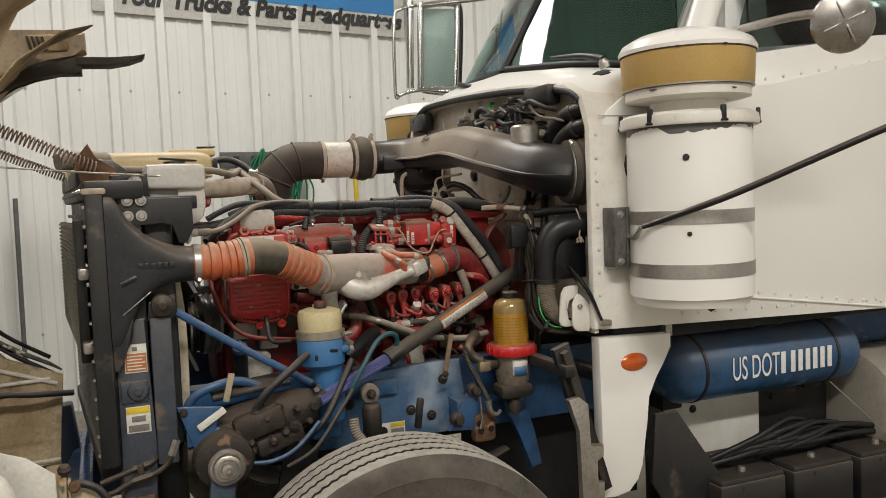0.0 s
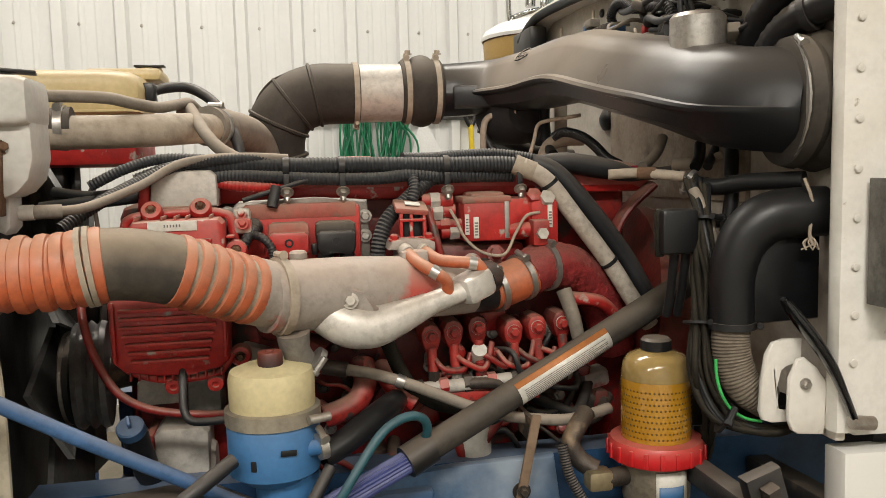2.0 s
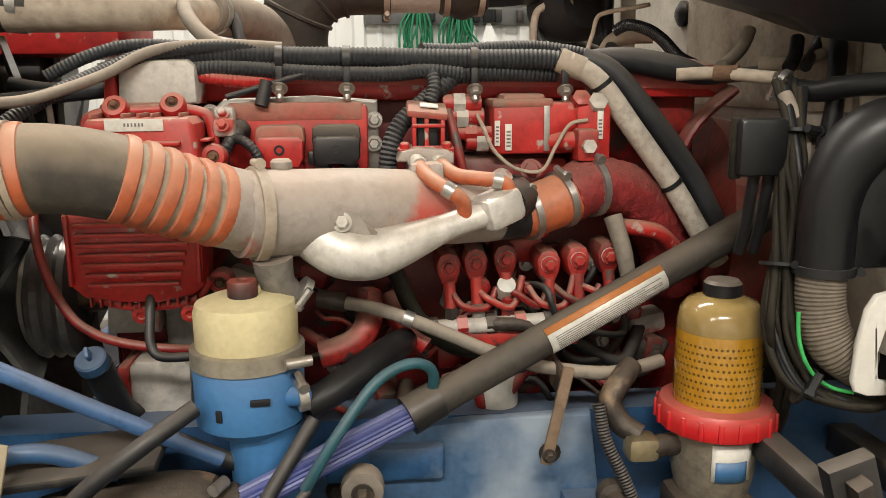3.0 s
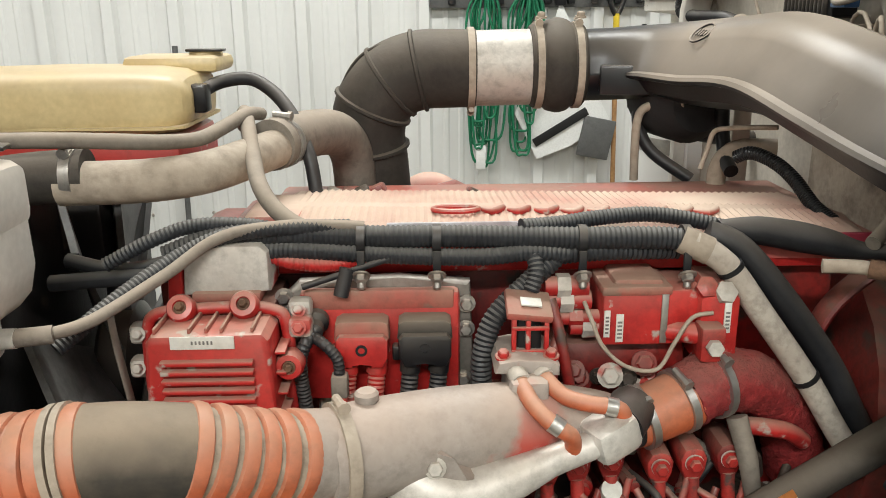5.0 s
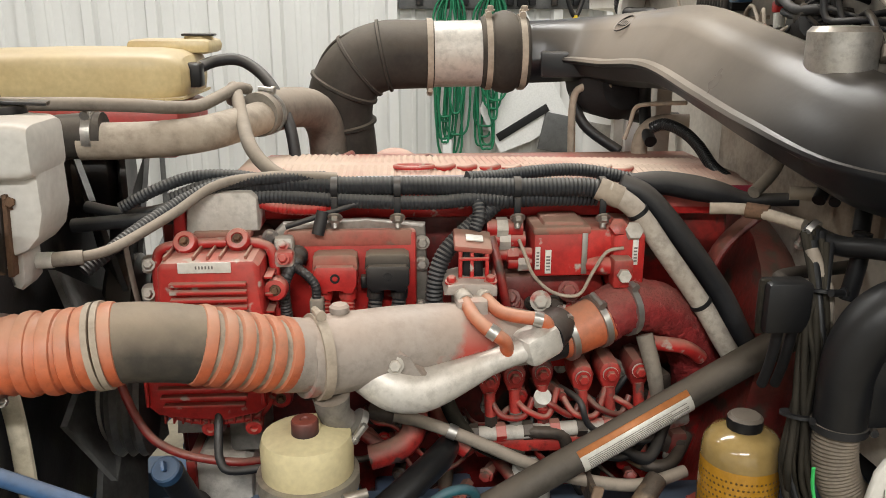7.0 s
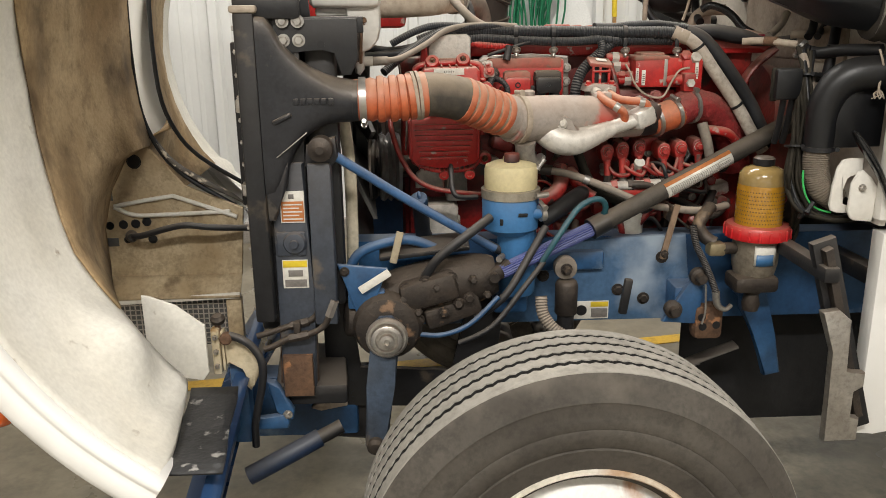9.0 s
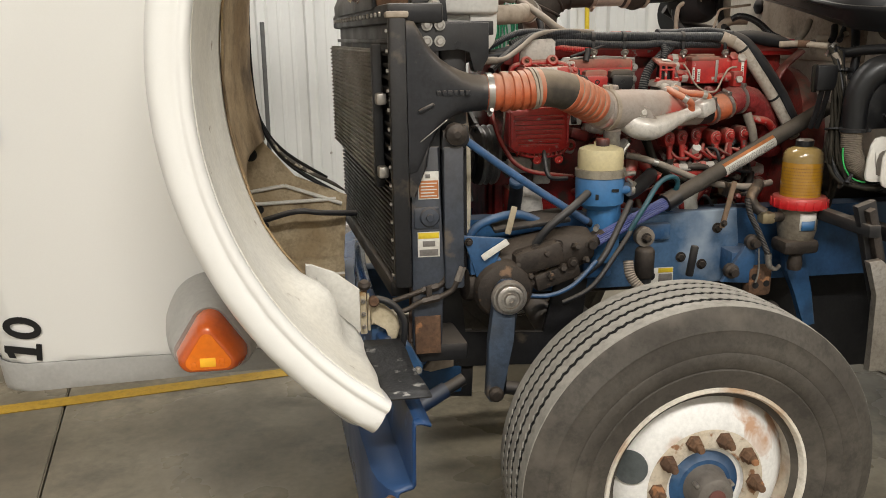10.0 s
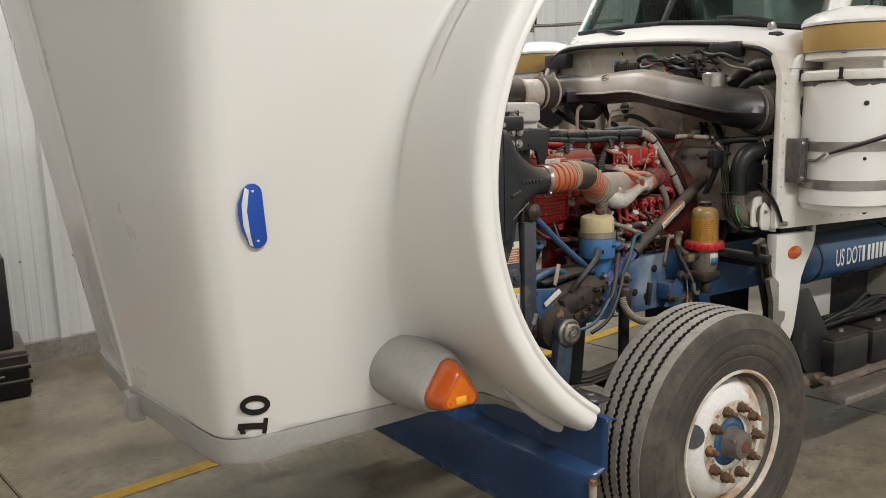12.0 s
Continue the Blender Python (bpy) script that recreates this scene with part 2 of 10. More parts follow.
REDRING = mat("red_plastic_ring", (0.66, 0.02, 0.025), (0.55, 0.018, 0.02), 0.35, scale=8, bump=0.05, dust=DUST, dust_amount=0.35, grime=0.15)
GOLD = mat("tan_mesh_band", (0.50, 0.33, 0.11), (0.45, 0.29, 0.095), 0.5, scale=3, fine=200, bump=0.1, grime=0.15)
LENS = mat("amber_lens", (0.60, 0.10, 0.006), (0.5, 0.08, 0.005), 0.12, scale=3, bump=0.02, coat=0.8, grime=0.0)
TYRE = mat("tyre_rubber", (0.088, 0.077, 0.063), (0.058, 0.05, 0.041), 0.75, scale=5, bump=0.2, spots=(0.15, 0.13, 0.105), spot_amount=0.6, spot_scale=3.5, spot_blur=0.16)
TREAD = mat("tread_rubber", (0.38, 0.355, 0.31), (0.29, 0.27, 0.235), 0.85, scale=6, bump=0.2)
WHEELWHITE = mat("white_wheel_rust", (0.84, 0.83, 0.80), (0.79, 0.77, 0.73), 0.4, scale=5, bump=0.08, spots=(0.46, 0.24, 0.11), spot_amount=0.42, spot_scale=3.4, spot_blur=0.1, grime=0.12)


def rust_wash(m, centre, heading, start, colour):
    """Orange rust washed over one side of a wheel disc, with an uneven edge."""
    n, l = m.node_tree.nodes, m.node_tree.links
    b = n["Principled BSDF"]
    old = b.inputs["Base Color"].links[0].from_socket
    tc = n.new("ShaderNodeTexCoord")
    off = n.new("ShaderNodeVectorMath")
    off.operation = "SUBTRACT"
    off.inputs[1].default_value = centre
    l.new(tc.outputs["Object"], off.inputs[0])
    dot = n.new("ShaderNodeVectorMath")
    dot.operation = "DOT_PRODUCT"
    dot.inputs[1].default_value = (math.cos(radians(heading)), 0, math.sin(radians(heading)))
    l.new(off.outputs[0], dot.inputs[0])
    noise = n.new("ShaderNodeTexNoise")
    noise.inputs["Scale"].default_value, noise.inputs["Detail"].default_value, noise.inputs["Distortion"].default_value = 11, 7, 0.6
    l.new(tc.outputs["Object"], noise.inputs["Vector"])
    add = n.new("ShaderNodeMath")
    add.operation = "MULTIPLY_ADD"
    l.new(noise.outputs[0], add.inputs[0])
    add.inputs[1].default_value = 0.34
    l.new(dot.outputs["Value"], add.inputs[2])
    edge = n.new("ShaderNodeMapRange")
    l.new(add.outputs[0], edge.inputs[0])
    edge.inputs[1].default_value, edge.inputs[2].default_value, edge.inputs[3].default_value, edge.inputs[4].default_value = start, start + 0.045, 0.0, 0.85
    x = n.new("ShaderNodeMix")
    x.data_type = "RGBA"
    l.new(edge.outputs[0], x.inputs[0])
    l.new(old, x.inputs[6])
    x.inputs[7].default_value = (*colour, 1)
    l.new(x.outputs[2], b.inputs["Base Color"])


rust_wash(WHEELWHITE, (0.015, 0, 0.503), 42, 0.385, (0.44, 0.22, 0.10))
RIMTAN = mat("stained_rim", (0.76, 0.72, 0.64), (0.66, 0.58, 0.46), 0.5, scale=6, bump=0.15, spots=(0.40, 0.22, 0.10), spot_amount=0.62, spot_scale=4, spot_blur=0.12)
CONCRETE = mat("sealed_concrete", (0.33, 0.285, 0.205), (0.15, 0.126, 0.088), 0.3, scale=1.1, fine=30, bump=0.06, spots=(0.125, 0.106, 0.076), spot_amount=0.6, spot_scale=1.3, grime=0.5, spot_blur=0.22)
CURB = mat("rough_concrete", (0.40, 0.37, 0.33), (0.30, 0.27, 0.24), 0.85, scale=5, bump=0.4)
YELLOW = mat("yellow_line_paint", (0.62, 0.38, 0.03), (0.54, 0.32, 0.03), 0.45, scale=6, bump=0.05, spots=(0.34, 0.27, 0.14), spot_amount=0.16, spot_scale=12)
WALLMETAL = mat("white_wall_sheet", (0.70, 0.70, 0.68), (0.66, 0.66, 0.64), 0.42, scale=1.5, fine=30, bump=0.02, grime=0.0, speck=0.08)
CEIL = mat("white_ceiling", (0.75, 0.75, 0.73), None, 0.7, scale=2, bump=0.03, grime=0.0)
GREYSTEEL = mat("grey_steel_column", (0.13, 0.13, 0.126), (0.10, 0.10, 0.098), 0.5, scale=4, bump=0.08)
GREENCORD = mat("green_cord", (0.015, 0.20, 0.09), (0.012, 0.15, 0.07), 0.5, scale=9, bump=0.05)
PAPER = mat("white_sheet", (0.80, 0.80, 0.78), (0.75, 0.75, 0.73), 0.6, scale=3, bump=0.05, grime=0.0)
WOOD = mat("wooden_handle", (0.42, 0.24, 0.10), (0.34, 0.18, 0.07), 0.6, scale=12, bump=0.1)
BANNERW = mat("banner_plate_pattern", (0.60, 0.59, 0.56), (0.50, 0.49, 0.46), 0.5, scale=30, bump=0.3)
INK = mat("black_print", (0.012, 0.012, 0.013), None, 0.5, scale=5, bump=0, grime=0.0)
BANNERBLUE = mat("blue_banner_vinyl", (0.05, 0.28, 0.62), (0.04, 0.22, 0.52), 0.45, scale=2, bump=0.02, grime=0.0)
LABELW = mat("white_label", (0.74, 0.72, 0.66), (0.64, 0.61, 0.54), 0.55, scale=30, bump=0.03, grime=0.15)
LABELO = mat("orange_label", (0.55, 0.20, 0.06), (0.45, 0.16, 0.05), 0.55, scale=30, bump=0.03, grime=0.15)
LABELY = mat("yellow_label", (0.75, 0.55, 0.03), (0.65, 0.47, 0.03), 0.55, scale=30, bump=0.03, grime=0.15)
LABELG = mat("grey_print", (0.22, 0.2, 0.18), None, 0.6, scale=30, bump=0)
BADGE = mat("blue_badge", (0.015, 0.09, 0.50), (0.012, 0.075, 0.43), 0.3, scale=5, bump=0.02, coat=0.4, grime=0.0)
GREENWIRE = mat("green_wire", (0.05, 0.50, 0.12), None, 0.5, bump=0)
TEAL = mat("blue_green_hose", (0.022, 0.10, 0.125), (0.018, 0.075, 0.095), 0.5, dust=(0.2, 0.23, 0.25), dust_amount=0.4)
REDTOOL = mat("red_creeper_plastic", (0.45, 0.012, 0.03), (0.38, 0.01, 0.025), 0.4, scale=4, bump=0.03)
DARKGLASS = mat("windscreen_glass", (0.035, 0.05, 0.05), (0.03, 0.042, 0.042), 0.06, scale=2, bump=0.0, ior=1.5, grime=0.0)


def see_through(m, tint):
    """Tinted window glass: clear straight on, mirroring by Fresnel."""
    n, l = m.node_tree.nodes, m.node_tree.links
    n.clear()
    out = n.new("ShaderNodeOutputMaterial")
    clear = n.new("ShaderNodeBsdfTransparent")
    clear.inputs[0].default_value = (*tint, 1)
    gloss = n.new("ShaderNodeBsdfGlossy")
    gloss.inputs["Roughness"].default_value = 0.03
    fres = n.new("ShaderNodeFresnel")
    fres.inputs[0].default_value = 1.5
    mix = n.new("ShaderNodeMixShader")
    l.new(fres.outputs[0], mix.inputs[0])
    l.new(clear.outputs[0], mix.inputs[1])
    l.new(gloss.outputs[0], mix.inputs[2])
    l.new(mix.outputs[0], out.inputs[0])


see_through(DARKGLASS, (0.46, 0.56, 0.53))
CHROME_DULL = mat("dull_worn_chrome", (0.36, 0.34, 0.32), (0.26, 0.24, 0.22), 0.28, metal=0.9, scale=6, bump=0.1, spots=(0.22, 0.17, 0.13), spot_amount=0.3, spot_scale=14, grime=0.3)
GLOSSBLACK = mat("gloss_black_lever", (0.008, 0.008, 0.009), None, 0.15, scale=5, bump=0.02, coat=0.5, grime=0.0)
GEARMAT = mat("rusty_greased_casting", (0.05, 0.037, 0.028), (0.022, 0.018, 0.015), 0.65, metal=0.15, scale=14, bump=0.5, dust=DUST, dust_amount=0.16, spots=(0.2, 0.12, 0.07), spot_amount=0.35, spot_scale=14)
SPRING = mat("rusty_grey_spring", (0.38, 0.30, 0.25), (0.26, 0.18, 0.14), 0.6, metal=0.35, scale=20, bump=0.3)
CHROME = mat("chrome", (0.65, 0.64, 0.62), (0.55, 0.54, 0.52), 0.15, metal=1.0, scale=8, bump=0.02, grime=0.0)
PINK = mat("faded_red_top", (0.55, 0.06, 0.10), None, 0.5, bump=0.05)
INTERIOR = mat("dark_cab_interior", (0.02, 0.02, 0.021), None, 0.8, bump=0.1)


# ---- mesh tools ----
BASE = {}
SKEW = [0.0, 0.0]          # the truck stands a little askew: metres back per metre across, from where


def skewed(bm):
    if SKEW[0]:
        for v in bm.verts:
            v.co.x -= SKEW[0] * max(0.0, v.co.y - SKEW[1])


def put_mesh(name, bm, material, flat=35):
    bmesh.ops.recalc_face_normals(bm, faces=bm.faces)
    me = bpy.data.meshes.new(name)
    bm.to_mesh(me)
    bm.free()
    me.materials.append(material)
    me.polygons.foreach_set("use_smooth", [True] * len(me.polygons))
    me.set_sharp_from_angle(angle=radians(flat))
    return me


def thing(name, base, label, category, group="", kind=""):
    ob = new(name)
    ob.location = base
    ob.empty_display_size = 0.05
    BASE[ob.name] = Vector(base)
    return tagged(ob, label, category, group, kind)


def part(name, bm, material, parent, label="", flat=35):
    """One mesh, given in world places, under a thing or a part."""
    base = BASE[parent.name]
    skewed(bm)
    bmesh.ops.translate(bm, verts=bm.verts, vec=-base)
    ob = new(name, put_mesh(name, bm, material, flat))
    ob.parent = parent
    BASE[ob.name] = base
    return tagged(ob, label)


def solo(name, bm, material, label, category, group="", kind="", flat=35):
    """A thing of one mesh, given in world places."""
    skewed(bm)
    lo = Vector([min(v.co[i] for v in bm.verts) for i in range(3)])
    hi = Vector([max(v.co[i] for v in bm.verts) for i in range(3)])
    base = Vector(((lo.x + hi.x) / 2, (lo.y + hi.y) / 2, lo.z))
    bmesh.ops.translate(bm, verts=bm.verts, vec=-base)
    ob = new(name, put_mesh(name, bm, material, flat))
    ob.location = base
    BASE[ob.name] = base
    return tagged(ob, label, category, group, kind)


def smooth_path(pts, steps=6):
    p = [Vector(q) for q in pts]
    if len(p) < 3:
        return [p[0].lerp(p[1], i / steps) for i in range(steps + 1)]
    out = []
    for i in range(len(p) - 1):
        a, b, c, d = p[max(i - 1, 0)], p[i], p[i + 1], p[min(i + 2, len(p) - 1)]
        for k in range(steps):
            t = k / steps
            out.append(0.5 * ((2 * b) + (c - a) * t + (2 * a - 5 * b + 4 * c - d) * t * t + (3 * b - a - 3 * c + d) * t ** 3))
    return out + [p[-1]]


def ring_along(bm, path, radii, seg=12, flat=1.0, caps=True):
    """A tube along a path; flat squeezes it along its second axis."""
    rings = []
    side = None
    for i, p in enumerate(path):
        d = (path[min(i + 1, len(path) - 1)] - path[max(i - 1, 0)]).normalized()
        if side is None:
            side = d.cross(Vector((0, 0, 1)) if abs(d.z) < 0.9 else Vector((1, 0, 0))).normalized()
        side = (side - d * side.dot(d)).normalized()
        up = d.cross(side)
        r = radii[i]
        rings.append([bm.verts.new(p + side * (r * math.cos(2 * math.pi * k / seg)) + up * (r * flat * math.sin(2 * math.pi * k / seg))) for k in range(seg)])
    for a, b in zip(rings, rings[1:]):
        for k in range(seg):
            bm.faces.new((a[k], a[(k + 1) % seg], b[(k + 1) % seg], b[k]))
    if caps:
        bm.faces.new(rings[0][::-1])
        bm.faces.new(rings[-1])
    return bm


def tube(pts, r, seg=12, steps=6, bm=None, flat=1.0):
    bm = bm or bmesh.new()
    if seg < 12 and (seg != 6 or (isinstance(r, float) and r < 0.0095)):
        seg = 12
    path = smooth_path(pts, steps)
    if isinstance(r, (int, float)):
        radii = [r] * len(path)
    else:
        radii = [np.interp(i / (len(path) - 1) * (len(r) - 1), range(len(r)), r) for i in range(len(path))]
    return ring_along(bm, path, radii, seg, flat)


def resampled(pts, gap):
    path = smooth_path(pts, 12)
    out, left = [path[0]], gap
    for a, b in zip(path, path[1:]):
        d = (b - a).length
        while d >= left:
            a = a.lerp(b, left / d)
            out.append(a.copy())
            d = (b - a).length
            left = gap
        left -= d
    return out


def conduit(pts, r, pitch=0.007, depth=0.12, seg=14, bm=None):
    """Ribbed loom tube."""
    bm = bm or bmesh.new()
    path = resampled(pts, pitch / 2)
    return ring_along(bm, path, [r * (1 - depth * (i % 2)) for i in range(len(path))], seg)


def rev(profile, centre, axis=(0, 0, 1), seg=24, bm=None, caps=True):
    """A turned body: (radius, height) along an axis from a centre."""
    bm = bm or bmesh.new()
    turn = Vector((0, 0, 1)).rotation_difference(Vector(axis)).to_matrix()
    rings = []
    for r, h in profile:
        if r < 1e-5:
            rings.append([bm.verts.new(Vector(centre) + turn @ Vector((0, 0, h)))])
        else:
            rings.append([bm.verts.new(Vector(centre) + turn @ Vector((r * math.cos(2 * math.pi * k / seg), r * math.sin(2 * math.pi * k / seg), h))) for k in range(seg)])
    for a, b in zip(rings, rings[1:]):
        for k in range(seg):
            q = (k + 1) % seg
            if len(a) == 1 and len(b) == 1:
                continue
            if len(a) == 1:
                bm.faces.new((a[0], b[q], b[k]))
            elif len(b) == 1:
                bm.faces.new((a[k], a[q], b[0]))
            else:
                bm.faces.new((a[k], a[q], b[q], b[k]))
    for r in (rings[0], rings[-1]):
        if caps and len(r) > 1:
            bm.faces.new(r if r is rings[-1] else r[::-1])
    return bm


def box(centre, size, bevel=0.004, turn=(0, 0, 0), bm=None, segs=2):
    bm = bm or bmesh.new()
    m = pose(*centre, *turn) @ Matrix.Diagonal((*size, 1))
    vs = bmesh.ops.create_cube(bm, size=1.0, matrix=m)["verts"]
    if bevel:
        es = {e for v in vs for e in v.link_edges}
        bmesh.ops.bevel(bm, geom=list(es), offset=min(bevel, min(size) * 0.45), segments=segs, affect="EDGES", profile=0.5)
    return bm


def span_box(lo, hi, bevel=0.004, bm=None):
    return box([(a + b) / 2 for a, b in zip(lo, hi)], [b - a for a, b in zip(lo, hi)], bevel, bm=bm)


def plate(poly, y0, y1, bevel=0.003, bm=None):
    """A plate: an outline in (x, z), thick from y0 to y1."""
    bm = bm or bmesh.new()
    a = [bm.verts.new((x, y0, z)) for x, z in poly]
    b = [bm.verts.new((x, y1, z)) for x, z in poly]
    fs = [bm.faces.new(a[::-1]), bm.faces.new(b)]
    for i in range(len(a)):
        k = (i + 1) % len(a)
        fs.append(bm.faces.new((a[i], a[k], b[k], b[i])))
    if bevel:
        bmesh.ops.bevel(bm, geom=list({e for f in fs[:2] for e in f.edges}), offset=bevel, segments=2, affect="EDGES", profile=0.5)
    return bm


def bolt(p, axis=(0, -1, 0), r=0.011, bm=None, length=0.012):
    """A hexagon head on a washer."""
    bm = bm or bmesh.new()
    rev([(r * 1.45, 0), (r * 1.45, 0.003), (r * 0.5, 0.003)], p, axis, 14, bm)
    rev([(r, 0.003), (r, length * 0.85), (r * 0.8, length)], p, axis, 6, bm)
    return bm


def clamp(p, axis, r, width=0.014, bm=None, lug=(0, -0.4, 1)):
    """A band clamp with its screw lug."""
    bm = bm or bmesh.new()
    w = width / 2
    rev([(r, -w), (r + 0.003, -w), (r + 0.003, w), (r, w)], p, axis, 24, bm)
    out = Vector(lug)
    ax = Vector(axis).normalized()
    out = (out - ax * out.dot(ax)).normalized()
    c = Vector(p) + out * (r + 0.007)
    t = ax.cross(out)
    rev([(0.006, -0.016), (0.006, 0.012), (0.0085, 0.012), (0.0085, 0.019)], c, t, 8, bm)
    return bm


def loft_x(sections, n=36, bm=None):
    """Rounded sections along x: (x, z0, z1, y0, y1, squareness)."""
    bm = bm or bmesh.new()
    rings = []
    for x, z0, z1, y0, y1, e in sections:
        ring = []
        for k in range(n):
            t = 2 * math.pi * (k + 0.5) / n
            c, q = math.cos(t), math.sin(t)
            ring.append(bm.verts.new((x, (y0 + y1) / 2 + (y1 - y0) / 2 * math.copysign(abs(c) ** (2 / e), c), (z0 + z1) / 2 + (z1 - z0) / 2 * math.copysign(abs(q) ** (2 / e), q))))
        rings.append(ring)
    for a, b in zip(rings, rings[1:]):
        for k in range(n):
            bm.faces.new((a[k], a[(k + 1) % n], b[(k + 1) % n], b[k]))
    bm.faces.new(rings[0][::-1])
    bm.faces.new(rings[-1])
    return bm


def panel(material, name, parent, x0, x1, z0, z1, y, thick=0.0025, label=""):
    """A flat sticker facing -y."""
    return part(name, span_box((x0, y - thick, z0), (x1, y, z1), 0.0006), material, parent, label)


def letters(text, size, material, name, parent, where, depth=0.0015, turn=(90, 0, 0), bold=0.0, stretch=1.0, label="", place=None):
    cu = bpy.data.curves.new(name, "FONT")
    cu.body, cu.size, cu.extrude, cu.offset = text, size, depth, bold
    tmp = bpy.data.objects.new(name, cu)
    scene.collection.objects.link(tmp)
    bpy.context.view_layer.update()
    me = bpy.data.meshes.new_from_object(tmp.evaluated_get(bpy.context.evaluated_depsgraph_get()))
    bpy.data.objects.remove(tmp)
    me.transform(Matrix.Translation(-BASE[parent.name]) @ (place or pose(*where, *turn)) @ Matrix.Diagonal((stretch, 1, 1, 1)))
    me.materials.clear()
    me.materials.append(material)
    ob = new(name, me)
    ob.parent = parent
    BASE[ob.name] = BASE[parent.name]
    return tagged(ob, label)

# ---- the hall ----
WALL_SLOPE, WALL_Y = 0.12, 6.775


def wall_at(x):
    return WALL_Y + WALL_SLOPE * x


floor = thing("floor", (0, 0, -0.05), "grey sealed concrete shop floor with stains and saw-cut joints", "floor", kind="structure")
part("bed", span_box((-7, -6, -0.12), (9, 9, -0.055), 0), CURB, floor)
edges = [-7.0, -5.15, -1.14, 2.87, 6.88, 9.0]
for a, b in zip(edges, edges[1:]):
    bm = bmesh.new()
    lo = [bm.verts.new((x + s + (3.05 - y) * 0.178 * (1 if abs(x) < 6.9 else 0), y, z)) for z in (-0.054, 0.0) for x, y, s in ((a, -6, 0.004), (b, -6, -0.004), (b, 9, -0.004), (a, 9, 0.004))]
    for q in ((3, 2, 1, 0), (4, 5, 6, 7), (0, 1, 5, 4), (1, 2, 6, 5), (2, 3, 7, 6), (3, 0, 4, 7)):
        bm.faces.new([lo[i] for i in q])
    bmesh.ops.bevel(bm, geom=[e for e in bm.edges if all(v.co.z > -0.01 for v in e.verts)], offset=0.006, segments=2, affect="EDGES")
    part("slab", bm, CONCRETE, floor)
bm = bmesh.new()
vs = [bm.verts.new((x, 4.125 + 0.165 * x + dy, z)) for z in (0.001, 0.004) for x, dy in ((-6, -0.05), (8, -0.05), (8, 0.05), (-6, 0.05))]
for q in ((3, 2, 1, 0), (4, 5, 6, 7), (0, 1, 5, 4), (1, 2, 6, 5), (2, 3, 7, 6), (3, 0, 4, 7)):
    bm.faces.new([vs[i] for i in q])
solo("floor_marking", bm, YELLOW, "yellow painted guide line worn on concrete floor", "floor marking", kind="structure")


def ribbed_wall():
    """Rolled sheet with high ribs and two low ones between them."""
    bm = bmesh.new()
    xs = []
    pitch = 0.37
    for k in range(-20, 25):
        x = 0.31 + k * pitch
        xs += [(x - 0.048, 0.0), (x - 0.03, 0.045), (x + 0.03, 0.045), (x + 0.048, 0.0)]
        for f in (0.37, 0.63):
            c = x + f * pitch
            xs += [(c - 0.022, 0.0), (c - 0.010, 0.006), (c + 0.010, 0.006), (c + 0.022, 0.0)]
    rows = []
    for z in (0.16, 1.6, 3.2, 5.0):
        rows.append([bm.verts.new((x, wall_at(x) - d, z)) for x, d in xs])
    for a, b in zip(rows, rows[1:]):
        for i in range(len(a) - 1):
            bm.faces.new((a[i], a[i + 1], b[i + 1], b[i]))
    back = [bm.verts.new((x, wall_at(x) + 0.05, z)) for x, z in ((xs[0][0], 0.16), (xs[-1][0], 0.16), (xs[-1][0], 5.0), (xs[0][0], 5.0))]
    bm.faces.new(back)
    return bm


wall = thing("wall_north", (0, wall_at(0), 0), "off-white ribbed metal wall sheeting with screws", "wall", kind="structure")
part("sheeting", ribbed_wall(), WALLMETAL, wall, flat=20)
bm = bmesh.new()
vs = [bm.verts.new((x, wall_at(x) + d, z)) for z in (0.0, 0.16) for x, d in ((-7, -0.06), (9, -0.06), (9, 0.1), (-7, 0.1))]
for q in ((3, 2, 1, 0), (4, 5, 6, 7), (0, 1, 5, 4), (1, 2, 6, 5), (2, 3, 7, 6), (3, 0, 4, 7)):
    bm.faces.new([vs[i] for i in q])
part("kerb", bm, CURB, wall, "bare concrete kerb under the sheeting")
screw = None
for zrow in (0.78, 2.64):
    for k in range(-8, 9):
        x = 0.31 + k * 0.37 + 0.12
        if screw is None:
            screw = part("screw", rev([(0.012, 0), (0.012, 0.003), (0.007, 0.006), (0.006, 0.012)], (0, 0, 0), (0, -1, 0), 8), STEEL, wall)
            mesh = screw.data
            bpy.data.objects.remove(screw)
        s = new("screw", mesh)
        s.parent = wall
        s.location = Vector((x, wall_at(x) - 0.001, zrow))
# remaining walls and ceiling are added out of view to bounce lamp light
for nm, lo, hi in (("wall_west", (-6.3, -5, 0), (-6.15, 7, 5)), ("wall_east", (7.6, -5, 0), (7.75, 7.9, 5)), ("wall_south", (-6.3, -5.2, 0), (7.75, -5.05, 5))):
    solo(nm, span_box(lo, hi, 0), WALLMETAL, "plain off-white wall added to bounce light in the hall", "wall", kind="structure")
solo("ceiling", span_box((-6.4, -5.3, 5.0), (7.9, 8.2, 5.1), 0), CEIL, "plain white ceiling added to bounce light in the hall", "ceiling", kind="structure")
fixture = thing("ceiling_light", (0, 0, 4.86), "long white strip light hung under the ceiling", "ceiling light", group="strip lights under the ceiling")
part("housing", span_box((-1.25, -0.2, 4.8), (1.25, 0.2, 4.9), 0.01), CEIL, fixture)
for sx in (-0.9, 0.9):
    part("hanger", span_box((sx - 0.01, -0.01, 4.89), (sx + 0.01, 0.01, 5.01), 0), STEEL, fixture)
